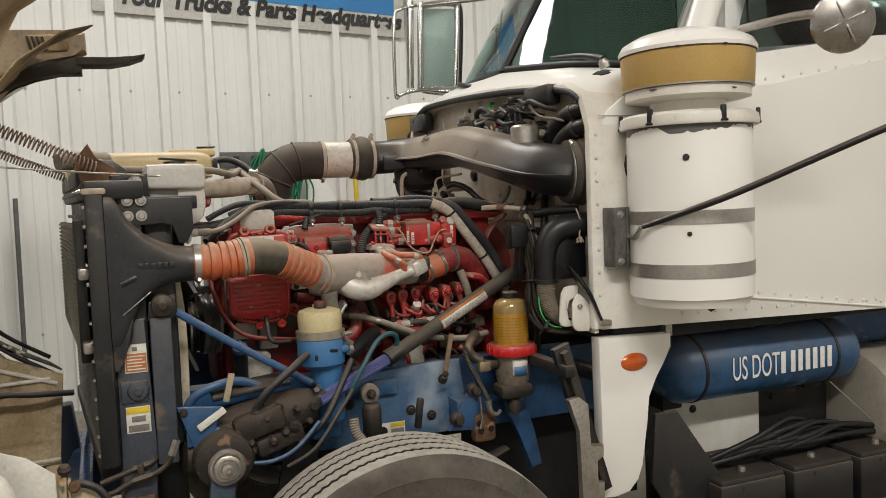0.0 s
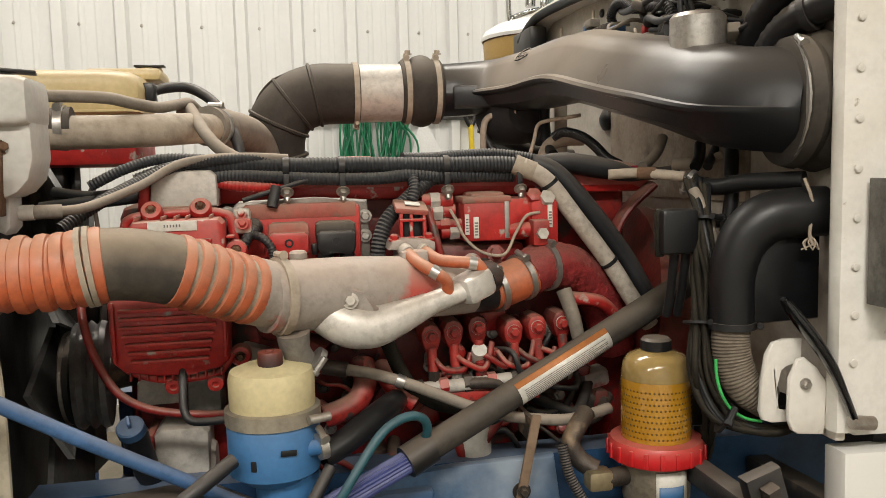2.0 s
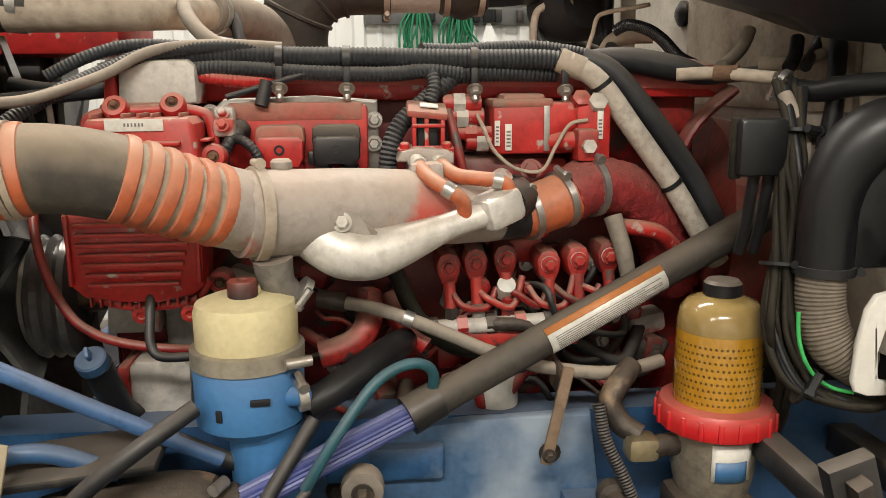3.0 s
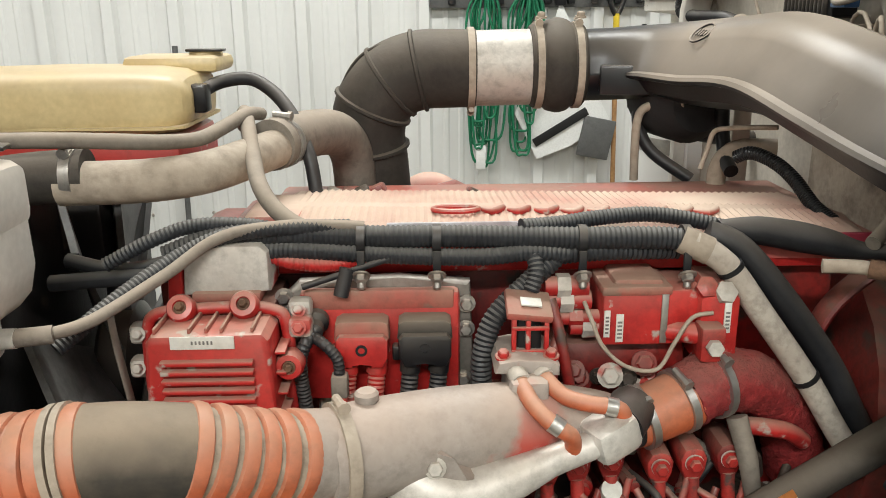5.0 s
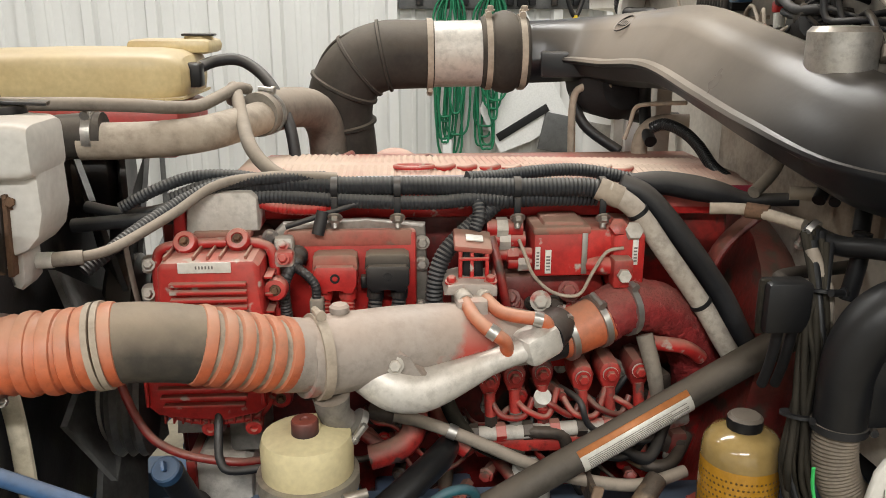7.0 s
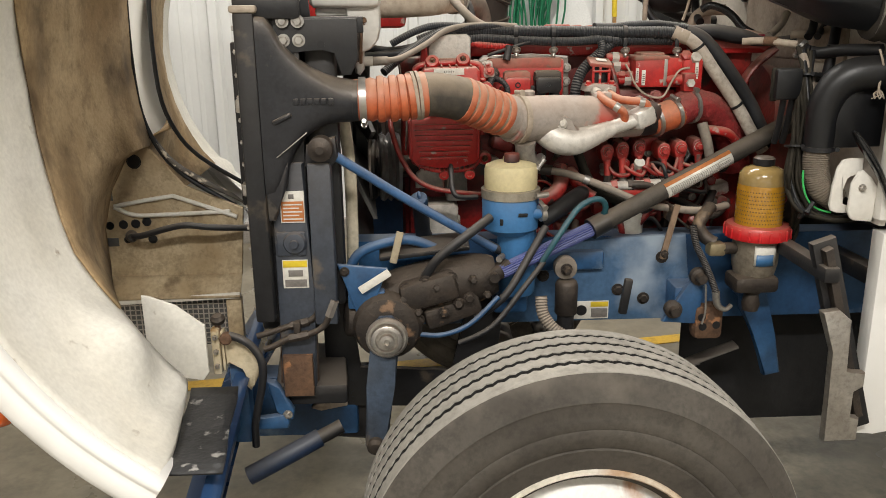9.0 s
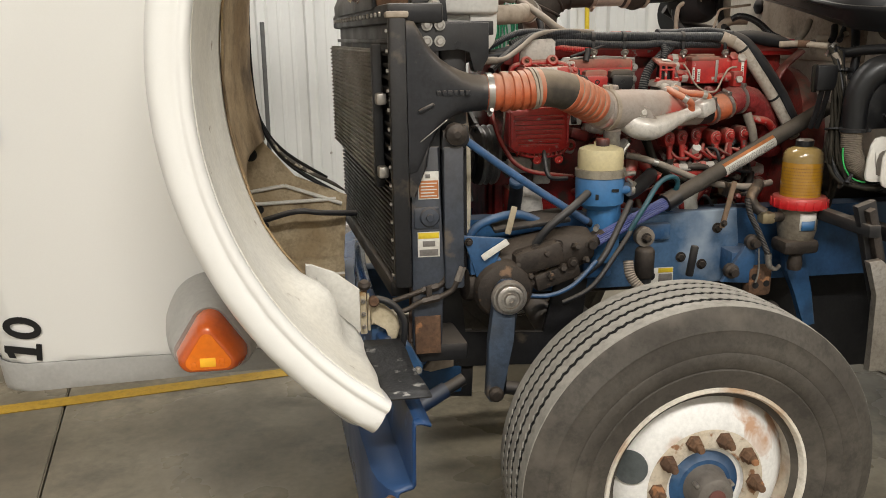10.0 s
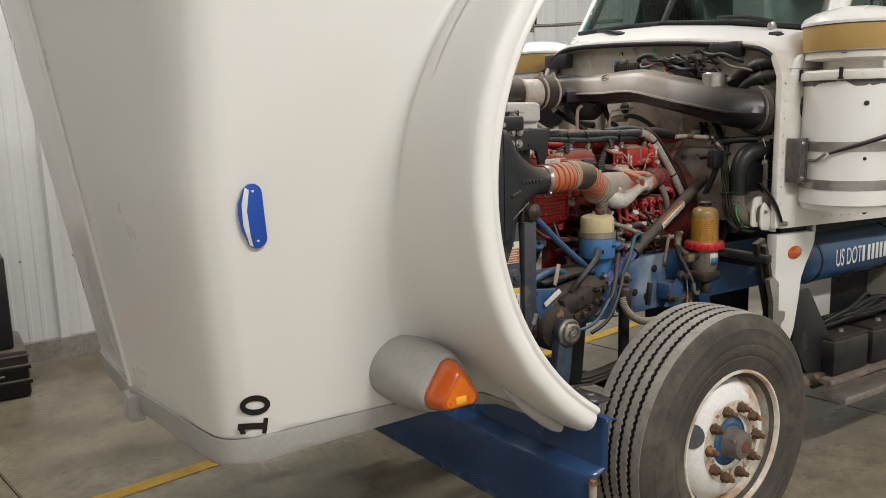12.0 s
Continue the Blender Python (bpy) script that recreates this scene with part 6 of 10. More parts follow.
front_wheel((1.0, 2.043, 0.503), 1, 1.5)
front_wheel((1.0, far(2.043), 0.503), -1, -1.5)
part("beam", tube([(0.985, 2.2, 0.53), (0.985, 2.4, 0.47), (0.985, 2.7, 0.42), (0.985, MID, 0.41), (0.985, far(2.7), 0.42), (0.985, far(2.4), 0.47), (0.985, far(2.2), 0.53)], 0.06, 10), BLACKMETAL, axle)
part("tie_rod", tube([(1.15, 2.25, 0.47), (1.15, far(2.25), 0.47)], 0.025, 10), BLACKMETAL, axle)
for y in (2.72, far(2.72)):
    for k in range(3):
        part("leaf_spring", tube([(0.35 + 0.12 * k, y, 0.72 - 0.05 * k), (0.985, y, 0.52 + 0.02 * k), (1.65 - 0.12 * k, y, 0.72 - 0.05 * k)], 0.03, 8, flat=0.25), BLACKMETAL, axle)

# ---- chassis ----
RUBBERBLACK = mat("black_flap_rubber", (0.014, 0.014, 0.015), (0.01, 0.01, 0.011), 0.7, scale=6, bump=0.2)
frame_t = thing("chassis_frame", (1.2, MID, 0.8), "blue painted truck chassis frame rails", "chassis frame")
for s in (1, -1):
    yy = (lambda y: y) if s > 0 else far
    y0, y1 = sorted((yy(2.72), yy(2.80)))
    bm = bmesh.new()
    sec = [(yy(y), z) for y, z in ((2.715, 0.82), (2.8, 0.82), (2.8, 0.835), (2.727, 0.835), (2.727, 1.075), (2.8, 1.075), (2.8, 1.09), (2.715, 1.09))]
    ends = [[bm.verts.new((x, y, z)) for y, z in sec] for x in (0.45, 6.5)]
    bm.faces.new(ends[0])
    bm.faces.new(ends[1][::-1])
    for i in range(8):
        bm.faces.new((ends[0][i], ends[0][(i + 1) % 8], ends[1][(i + 1) % 8], ends[1][i]))
    part("rail", bm, BLUE, frame_t, "blue channel rail")
part("crossmember", span_box((0.25, 2.7, 0.85), (0.35, far(2.7), 1.0), 0.01), BLUE, frame_t)
part("crossmember", span_box((2.4, 2.8, 0.85), (2.5, far(2.8), 1.05), 0.01), BLUE, frame_t)
poly = [(0.86, 0.83), (0.89, 0.985), (1.0, 1.058), (1.12, 1.082), (1.25, 1.092), (1.45, 1.099), (1.463, 0.98), (1.482, 0.83)]
part("mount_plate", plate(poly, 2.682, 2.708, 0.006), BLUE_PLATE, frame_t, "scuffed blue engine mount plate")
for x in (0.95, 1.4):
    part("spacer", span_box((x - 0.04, 2.70, 0.9), (x + 0.04, 2.72, 1.0), 0.005), BLUE, frame_t)
for x, z in ((1.25, 0.93), (1.02, 0.98), (1.38, 1.03), (1.33, 0.9)):
    part("bolt", bolt((x, 2.682, z), (0, -1, 0), 0.013), GREASE, frame_t)
lab = part("label", span_box((1.112, 2.678, 0.838), (1.224, 2.682, 0.895), 0.0006), LABELW, frame_t, "white and yellow warning label")
part("yellow_field", span_box((1.168, 2.6765, 0.877), (1.222, 2.678, 0.893), 0.0003), LABELY, lab)
part("print", span_box((1.17, 2.6765, 0.843), (1.22, 2.678, 0.872), 0.0003), LABELG, lab)
part("ring_mark", rev([(0.012, 0), (0.017, 0), (0.017, 0.0012), (0.012, 0.0012)], (1.14, 2.6785, 0.866), (0, -1, 0), 20), INK, lab)
# dipstick-like hanger bars and brackets on the plate
part("hanger_bar", box((1.372, 2.60, 1.13), (0.019, 0.008, 0.165), 0.003, (0, 12, 0)), mat("rusty_flat_bar", (0.25, 0.17, 0.11), (0.18, 0.12, 0.08), 0.8, bump=0.3), frame_t, "rusty flat hanger bar")
part("bolt", bolt((1.359, 2.596, 1.066), (0, -1, 0), 0.008), GREASE, frame_t)
part("lever", box((1.25, 2.59, 0.94), (0.025, 0.02, 0.11), 0.006, (0, 8, 0)), BLACKMETAL, frame_t)

shock = thing("shock_absorber", (1.065, 2.6, 0.5), "greasy shock absorber with rubber bush on the frame", "shock absorber")
part("body", rev([(0.03, 0), (0.033, 0.005), (0.033, 0.09), (0.028, 0.1), (0.02, 0.105)], (1.07, 2.57, 0.90), (0, 0, 1), 18), GREASE, shock)
part("rod", rev([(0.025, 0), (0.025, 0.4)], (1.07, 2.57, 0.51), (0, 0, 1), 14), BLACKMETAL, shock)
part("bush", rev([(0.018, -0.02), (0.032, -0.018), (0.034, 0), (0.032, 0.018), (0.018, 0.02)], (1.065, 2.575, 1.04), (0, -1, 0), 18), GREYHOSE, shock, "dusty rubber bush")
part("bolt", bolt((1.065, 2.553, 1.04), (0, -1, 0), 0.012, length=0.025), GREASE, shock)
part("stud", tube([(1.065, 2.56, 1.04), (1.065, 2.63, 1.04)], 0.012, 8), GREASE, shock)
hs_t = thing("air_hose", (1.1, 2.5, 0.8), "ribbed grey-black hose curving down behind the tyre", "hose")
part("hose", conduit([(0.985, 2.5, 0.98), (0.99, 2.48, 0.93), (1.03, 2.46, 0.885), (1.1, 2.46, 0.86), (1.2, 2.5, 0.84)], 0.018, 0.008), GREYHOSE, hs_t)

# linkage triangle at the rail behind the wheel
guard = thing("splash_guard", (2.0, 2.9, 0.4), "black rubber splash guard hung under the cab behind the wheel", "splash guard")
part("sheet", span_box((1.52, 2.86, 0.38), (2.35, 2.868, 0.98), 0.003), RUBBERBLACK, guard)
part("strap", span_box((1.9, 2.8, 0.95), (1.94, 2.87, 0.99), 0.003), BLACKMETAL, guard)
part("strap", span_box((2.2, 2.8, 0.95), (2.24, 2.87, 0.99), 0.003), BLACKMETAL, guard)
ftank = thing("fuel_tank", (3.7, 2.62, 0.32), "dull alloy fuel tank under the cab", "fuel tank")
part("vessel", rev([(0.0, 0), (0.26, 0.004), (0.3, 0.02), (0.31, 0.05), (0.31, 1.2), (0.0, 1.22)], (3.3, 2.62, 0.64), (1, 0, 0), 48), mat("dull_tank_alloy", (0.52, 0.48, 0.41), (0.44, 0.40, 0.33), 0.45, metal=0.4, scale=3, bump=0.03, grime=0.2), ftank)
part("strap", rev([(0.311, 0), (0.316, 0), (0.316, 0.05), (0.311, 0.05)], (3.6, 2.62, 0.64), (1, 0, 0), 48), STRAP, ftank)

link = thing("suspension_link", (1.45, 2.6, 0.85), "blue triangular bracket with greasy pivots", "bracket")
part("plate", plate([(1.36, 0.86), (1.46, 1.02), (1.48, 1.01), (1.47, 0.85)], 2.58, 2.60, 0.004), BLUE, link)
for x, z in ((1.46, 1.0), (1.39, 0.90)):
    part("pivot", rev([(0.026, 0), (0.026, 0.02), (0.016, 0.024), (0.014, 0.045), (0, 0.046)], (x, 2.59, z), (0, -1, 0), 16), GREASE, link)
part("wire_hook", tube([(1.475, 2.56, 0.98), (1.478, 2.555, 0.9), (1.47, 2.555, 0.86)], 0.003, 6), STEEL, link)
part("casting", box((1.50, 2.60, 0.855), (0.09, 0.06, 0.11), 0.02), RUST, link, "rusty casting with bolt holes")
for x, z in ((1.48, 0.845), (1.52, 0.85), (1.475, 0.875)):
    part("hole", rev([(0.012, 0), (0.012, 0.002)], (x, 2.571, z), (0, -1, 0), 12), INK, link)
part("spacer", span_box((1.4, 2.6, 0.88), (1.5, 2.73, 0.96), 0.005), BLUE, link)

# brackets behind the fuel filter down to the frame
ls = thing("step_bracket", (1.72, 2.35, 0.6), "galvanised and black step bracket beside the firewall", "bracket")
part("black_arm", plate([(1.64, 1.17), (1.70, 1.19), (1.86, 0.66), (1.80, 0.64)], 2.30, 2.33, 0.004), BLACKMETAL, ls)
part("arm_edge", plate([(1.66, 1.16), (1.68, 1.17), (1.82, 0.70), (1.80, 0.69)], 2.27, 2.30, 0.004), GREASE, ls)
bm = plate([(1.655, 1.01), (1.70, 1.015), (1.735, 0.985), (1.735, 0.84), (1.79, 0.84), (1.79, 0.80), (1.76, 0.79), (1.76, 0.71), (1.79, 0.71), (1.79, 0.645), (1.70, 0.645), (1.70, 0.9)], 2.24, 2.265, 0.004)
part("step_plate", bm, STEEL, ls, "galvanised notched plate")
part("tie", span_box((1.66, 2.26, 1.08), (1.70, 2.73, 1.12), 0.005), BLACKMETAL, ls)

# ---- steering gear, links and shaft ----
gear = thing("steering_gear", (0.58, 2.5, 0.85), "greasy brown cast steering gear with pitman arm", "steering gear")
part("sector_boss", rev([(0.095, 0), (0.095, 0.05), (0.085, 0.07), (0.06, 0.08)], (0.555, 2.49, 0.925), (0, -1, 0), 28), GEARMAT, gear, "round sector housing")
part("body", tube([(0.52, 2.53, 0.95), (0.66, 2.53, 1.0), (0.80, 2.53, 1.03), (0.86, 2.53, 1.04)], [0.085, 0.08, 0.07, 0.05], 16), GEARMAT, gear, "cast body")
part("cover", box((0.67, 2.46, 1.02), (0.16, 0.07, 0.08), 0.02, (0, -15, 0)), GEARMAT, gear)
for x, z in ((0.61, 1.03), (0.66, 1.05), (0.73, 1.06), (0.71, 0.96), (0.64, 0.94), (0.78, 1.0)):
    part("bolt", bolt((x, 2.445, z), (0, -1, 0), 0.012), GEARMAT, gear)
arm = part("pitman_arm", plate([(0.515, 0.95), (0.535, 0.975), (0.57, 0.975), (0.59, 0.95), (0.59, 0.90), (0.56, 0.78), (0.55, 0.6), (0.535, 0.575), (0.50, 0.575), (0.485, 0.6), (0.495, 0.78), (0.51, 0.9)], 2.365, 2.405, 0.012), mat("blue_grey_greased_arm", (0.07, 0.10, 0.15), (0.05, 0.06, 0.075), 0.55, bump=0.3, spots=(0.14, 0.11, 0.08), spot_amount=0.4), gear, "blue-grey pitman arm")
part("spline_nut", rev([(0.055, 0), (0.056, 0.01), (0.05, 0.018), (0.046, 0.018), (0.046, 0.012), (0.042, 0.012), (0.041, 0.03), (0.034, 0.034), (0.03, 0.034), (0.028, 0.026), (0.02, 0.026), (0.018, 0.038), (0.008, 0.04), (0.006, 0.034), (0, 0.034)], (0.555, 2.366, 0.925), (0, -1, 0), 24), STEEL, gear, "ringed steel nut")
part("shaft_end", tube([(0.555, 2.4, 0.925), (0.555, 2.5, 0.925)], 0.045, 16), GEARMAT, gear)
part("ball_joint", rev([(0.022, 0), (0.024, 0.02), (0.015, 0.03), (0, 0.032)], (0.515, 2.366, 0.61), (0, -1, 0), 14), GEARMAT, gear)
part("drag_link", tube([(0.515, 2.42, 0.61), (0.7, 2.4, 0.585), (1.0, 2.38, 0.56)], 0.022, 10), BLACKMETAL, gear)
part("blue_bracket", plate([(0.425, 1.105), (0.56, 1.09), (0.50, 0.93), (0.47, 0.97)], 2.44, 2.455, 0.004), BLUE, gear, "blue triangular bracket")
part("bracket_leg", box((0.5, 2.49, 1.0), (0.1, 0.09, 0.05), 0.005), BLUE, gear)
for x, z in ((0.445, 1.085), (0.495, 0.955)):
    part("bolt", bolt((x, 2.44, z), (0, -1, 0), 0.009), GEARMAT, gear)
part("tag", box((0.525, 2.425, 1.06), (0.095, 0.006, 0.022), 0.004, (0, -32, 0)), LABELW, gear, "white painted link tag")
part("tag", box((0.585, 2.47, 1.14), (0.02, 0.006, 0.09), 0.004, (0, 14, 0)), mat("tan_tag", (0.42, 0.35, 0.25), (0.36, 0.3, 0.2), 0.7, bump=0.1), gear, "tan link tag")
part("blue_pipe", tube([(0.45, 2.5, 1.06), (0.48, 2.5, 1.115), (0.55, 2.5, 1.145), (0.63, 2.52, 1.145), (0.72, 2.54, 1.10)], 0.014, 10), BLUE, gear, "blue bent pipe")
part("shelf", box((0.66, 2.55, 1.12), (0.25, 0.12, 0.015), 0.005, (6, -6, 0)), BLACKMETAL, gear)
part("line", tube([(0.66, 2.46, 1.06), (0.70, 2.44, 1.12), (0.78, 2.45, 1.18), (0.84, 2.5, 1.21)], 0.013, 8), HOSE, gear, "black pressure line")
part("line", tube([(0.80, 2.47, 0.93), (0.88, 2.46, 1.0), (0.95, 2.5, 1.10), (1.0, 2.54, 1.17)], 0.011, 8), HOSE, gear, "black line")
part("yoke", box((0.86, 2.50, 1.055), (0.09, 0.05, 0.04), 0.012, (0, -25, 15)), GEARMAT, gear, "universal joint yoke")
part("yoke_pin", tube([(0.85, 2.455, 1.05), (0.85, 2.55, 1.05)], 0.014, 8), GEARMAT, gear)

part("drop_bracket", plate([(0.36, 0.60), (0.36, 0.97), (0.44, 0.99), (0.46, 0.72), (0.74, 0.70), (0.80, 0.98), (0.9, 0.98), (0.86, 0.58)], 2.62, 2.64, 0.004), BLACKMETAL, gear, "black frame drop bracket")
part("rear_cap", rev([(0.05, 0), (0.055, 0.012), (0.05, 0.03), (0.03, 0.036), (0, 0.036)], (0.47, 2.5, 0.93), (-1, -0.2, 0.1), 20), GEARMAT, gear)
for x, y, z, r in ((0.60, 2.45, 1.0, 0.016), (0.69, 2.44, 1.035, 0.014), (0.75, 2.46, 0.98, 0.017), (0.79, 2.45, 1.05, 0.013), (0.64, 2.44, 0.965, 0.012), (0.83, 2.47, 1.0, 0.012)):
    part("port_plug", rev([(r, -0.03), (r, 0.01), (r * 0.7, 0.014), (r * 0.6, 0.024), (0, 0.025)], (x, y, z), (0, -1, 0.2), 6), GEARMAT, gear)
part("ribbed_casting", box((0.73, 2.5, 0.955), (0.16, 0.1, 0.06), 0.014, (0, -16, 8)), GEARMAT, gear)
part("thin_pipe", tube([(0.62, 2.45, 0.9), (0.7, 2.43, 0.9), (0.78, 2.43, 0.93), (0.86, 2.45, 1.0)], 0.007, 8), BLUE, gear)
part("thin_pipe", tube([(0.75, 2.44, 0.87), (0.84, 2.43, 0.92), (0.93, 2.46, 1.02), (0.99, 2.5, 1.08)], 0.008, 8), HOSE, gear)

sh = thing("steering_shaft", (1.3, 2.65, 1.05), "telescopic steering shaft, blue below and black above", "steering shaft")
S0, S1, S2, S3 = Vector((0.87, 2.49, 1.058)), Vector((1.142, 2.588, 1.149)), Vector((1.185, 2.602, 1.167)), Vector((1.79, 2.74, 1.436))
bm = bmesh.new()
d = (S1 - S0)
u = d.normalized().cross(Vector((0, 0, 1))).normalized()
v = d.normalized().cross(u)
ra = [[bm.verts.new(S0 + d * f + (u * math.cos(2 * math.pi * k / 40) + v * math.sin(2 * math.pi * k / 40)) * (0.021 if k % 2 else 0.0185)) for k in range(40)] for f in (0, 1)]
for k in range(40):
    bm.faces.new((ra[0][k], ra[0][(k + 1) % 40], ra[1][(k + 1) % 40], ra[1][k]))
part("splined_shaft", bm, VIOLET, sh, "blue coated splined shaft", flat=20)
part("collar", tube([S1 - d * 0.02, S2], 0.031, 18, 2), PLASTIC, sh, "black collar")
part("outer_tube", tube([S2, S3], [0.026, 0.027, 0.028], 18, 8), RUBBER, sh, "dusty black tube")
dd = (S3 - S2)
side = dd.normalized().cross(Vector((0, 1, 0))).normalized()
lab0, lab1 = S2 + dd * 0.285, S2 + dd * 0.615
bm = bmesh.new()
r_lab = 0.0285
uu = Vector((0, -1, 0))
uu = (uu - dd.normalized() * uu.dot(dd.normalized())).normalized()
vv = dd.normalized().cross(uu)
if vv.z < 0:
    vv = -vv
for a0, a1, m_, nm in ((-50, 26, LABELW, "label"), (26, 50, LABELO, "label_band")):
    bm = bmesh.new()
    rr = [[bm.verts.new(p + (uu * math.cos(radians(a)) + vv * math.sin(radians(a))) * r_lab) for a in np.linspace(a0, a1, 8)] for p in (lab0, lab1)]
    for k in range(7):
        bm.faces.new((rr[0][k], rr[0][k + 1], rr[1][k + 1], rr[1][k]))
    o = part(nm, bm, m_, sh, "white warning label with orange heading" if nm == "label" else "")
    o.modifiers.new("thickness", "SOLIDIFY").thickness = 0.0008
for k in range(8):
    a = radians(-40 + k * 7)
    p0, p1 = lab0 + (lab1 - lab0) * 0.05, lab0 + (lab1 - lab0) * (0.95 if k % 3 else 0.8)
    off = (uu * math.cos(a) + vv * math.sin(a)) * (r_lab + 0.0006)
    part("print_line", tube([p0 + off, p1 + off], 0.0006, 4, 1), LABELG, sh)

# ---- power steering reservoir ----
res = thing("steering_reservoir", (0.905, 2.6, 1.0), "yellowed plastic fluid reservoir in a blue pot", "reservoir")
RC = (0.905, 2.575)
part("bottle", rev([(0.07, 0), (0.0735, 0.006), (0.074, 0.055), (0.07, 0.068), (0.05, 0.076), (0.024, 0.08), (0.022, 0.09)], (*RC, 1.273), (0, 0, 1), 40), MILK, res, "translucent yellowed bottle")
part("cap", rev([(0.02, 0), (0.0215, 0.002), (0.0215, 0.022), (0.0195, 0.025), (0.008, 0.0255), (0.006, 0.023), (0, 0.023)], (RC[0], RC[1] - 0.015, 1.35), (0, 0, 1), 20), mat("black_cap_red_smear", (0.02, 0.018, 0.018), (0.05, 0.018, 0.016), 0.5, scale=20, bump=0.1, dust=(0.35, 0.09, 0.06), dust_amount=0.8), res, "black cap with red smears")
part("clamp_band", rev([(0.074, 0), (0.082, 0.0), (0.082, 0.024), (0.074, 0.026)], (*RC, 1.252), (0, 0, 1), 40), mat("tan_zinc_band", (0.42, 0.38, 0.30), (0.34, 0.30, 0.24), 0.45, metal=0.5, bump=0.1), res, "tarnished clamp band")
part("clamp_screw", tube([(0.965, 2.505, 1.266), (1.0, 2.52, 1.266)], 0.008, 8), STEEL, res)
part("pot", rev([(0.05, -0.02), (0.078, 0), (0.079, 0.01), (0.08, 0.08), (0.074, 0.092)], (*RC, 1.165), (0, 0, 1), 40), BLUE_POT, res, "chipped blue steel pot")
part("pot_stem", rev([(0.05, 0), (0.054, 0.01), (0.056, 0.19)], (RC[0] + 0.02, RC[1] + 0.01, 0.965), (0, 0, 1), 24), BLUE_POT, res, "blue stem bracket")
part("chip", box((0.93, 2.497, 1.215), (0.028, 0.004, 0.01), 0.002, (0, 5, 18)), INK, res)
part("chip", box((0.872, 2.502, 1.195), (0.01, 0.004, 0.018), 0.002, (0, 0, -24)), INK, res)
part("outlet", tube([(0.955, 2.54, 1.205), (0.99, 2.515, 1.216)], 0.014, 12), BLUE_POT, res)
part("hose_clamp", clamp((0.985, 2.52, 1.215), (1, 0.3, 0.1), 0.02, 0.014), STEEL, res)
part("hose", tube([(0.985, 2.56, 1.18), (1.03, 2.585, 1.198), (1.08, 2.63, 1.217), (1.12, 2.68, 1.226), (1.14, 2.73, 1.222)], [0.022, 0.024, 0.025, 0.025, 0.022], 16), BLACKMOULD, res, "black suction hose")
part("drain_tap", tube([(0.875, 2.5, 1.1), (0.862, 2.475, 1.098)], 0.009, 8), STEEL, res)
part("return_hose", tube([(0.985, 2.5, 1.08), (1.028, 2.5, 1.152), (1.081, 2.53, 1.216), (1.118, 2.548, 1.238), (1.15, 2.56, 1.241), (1.172, 2.575, 1.225), (1.176, 2.59, 1.195), (1.16, 2.62, 1.16)], 0.0085, 12), TEAL, res, "blue-green return hose")
part("foot", span_box((0.86, 2.58, 0.9), (0.96, 2.72, 0.99), 0.01), BLUE, res)

# ---- fuel filter / water separator ----
sep = thing("fuel_filter", (1.612, 2.6, 0.7), "amber fuel filter bowl with red locking ring", "fuel filter")
FC = (1.622, 2.585)
bowl = part("bowl", rev([(0.066, 0), (0.066, 0.118), (0.064, 0.126)], (*FC, 1.15), (0, 0, 1), 40), AMBER, sep, "amber fuel-filled bowl")
part("bowl_top", rev([(0.0655, 0), (0.0655, 0.012), (0.062, 0.03), (0.052, 0.043), (0.034, 0.05), (0.026, 0.052), (0.026, 0.06)], (*FC, 1.272), (0, 0, 1), 40), AMBER_CLEAR, sep, "clear upper bowl above the fuel")
part("vent_cap", rev([(0.026, 0), (0.029, 0.002), (0.029, 0.02), (0.024, 0.025), (0, 0.026)], (*FC, 1.323), (0, 0, 1), 14), PLASTIC, sep, "black knurled vent cap")
dots = bmesh.new()
for row in range(9):
    for k in range(26):
        t = math.pi + math.pi * (k + 0.5 * (row % 2)) / 26
        rev([(0.0024, 0), (0.0, 0.0008)], (FC[0] + 0.0661 * math.cos(t), FC[1] + 0.0661 * math.sin(t), 1.167 + row * 0.011), (math.cos(t), math.sin(t), 0), 5, dots)
part("perforation", dots, mat("dark_amber", (0.16, 0.08, 0.01), None, 0.4, bump=0), sep, "perforated filter core")
ring = part("locking_ring", rev([(0.066, 0), (0.088, 0.0), (0.091, 0.006), (0.091, 0.03), (0.086, 0.038), (0.07, 0.04)], (*FC, 1.117), (0, 0, 1), 48), REDRING, sep, "red locking ring")
for k in range(20):
    t = 2 * math.pi * k / 20
    part("lug", box((FC[0] + 0.091 * math.cos(t), FC[1] + 0.091 * math.sin(t), 1.134), (0.006, 0.008, 0.03), 0.002, (0, 0, math.degrees(t))), REDRING, ring)
part("head", rev([(0.04, -0.02), (0.055, 0), (0.06, 0.02), (0.064, 0.04), (0.066, 0.1), (0.066, 0.12)], (*FC, 1.0), (0, 0, 1), 32), mat("grimy_alloy_head", (0.30, 0.26, 0.20), (0.20, 0.17, 0.13), 0.55, metal=0.4, scale=10, bump=0.3), sep, "grimy alloy filter head")
bm = bmesh.new()
for z0, z1 in ((1.045, 1.105),):
    rr = [[bm.verts.new((FC[0] + 0.068 * math.cos(t), FC[1] + 0.068 * math.sin(t), z)) for t in np.linspace(radians(245), radians(300), 10)] for z in (z0, z1)]
    for k in range(9):
        bm.faces.new((rr[0][k], rr[0][k + 1], rr[1][k + 1], rr[1][k]))
o = part("label", bm, LABELW, sep, "torn white and blue label")
o.modifiers.new("thickness", "SOLIDIFY").thickness = 0.001
bm = bmesh.new()
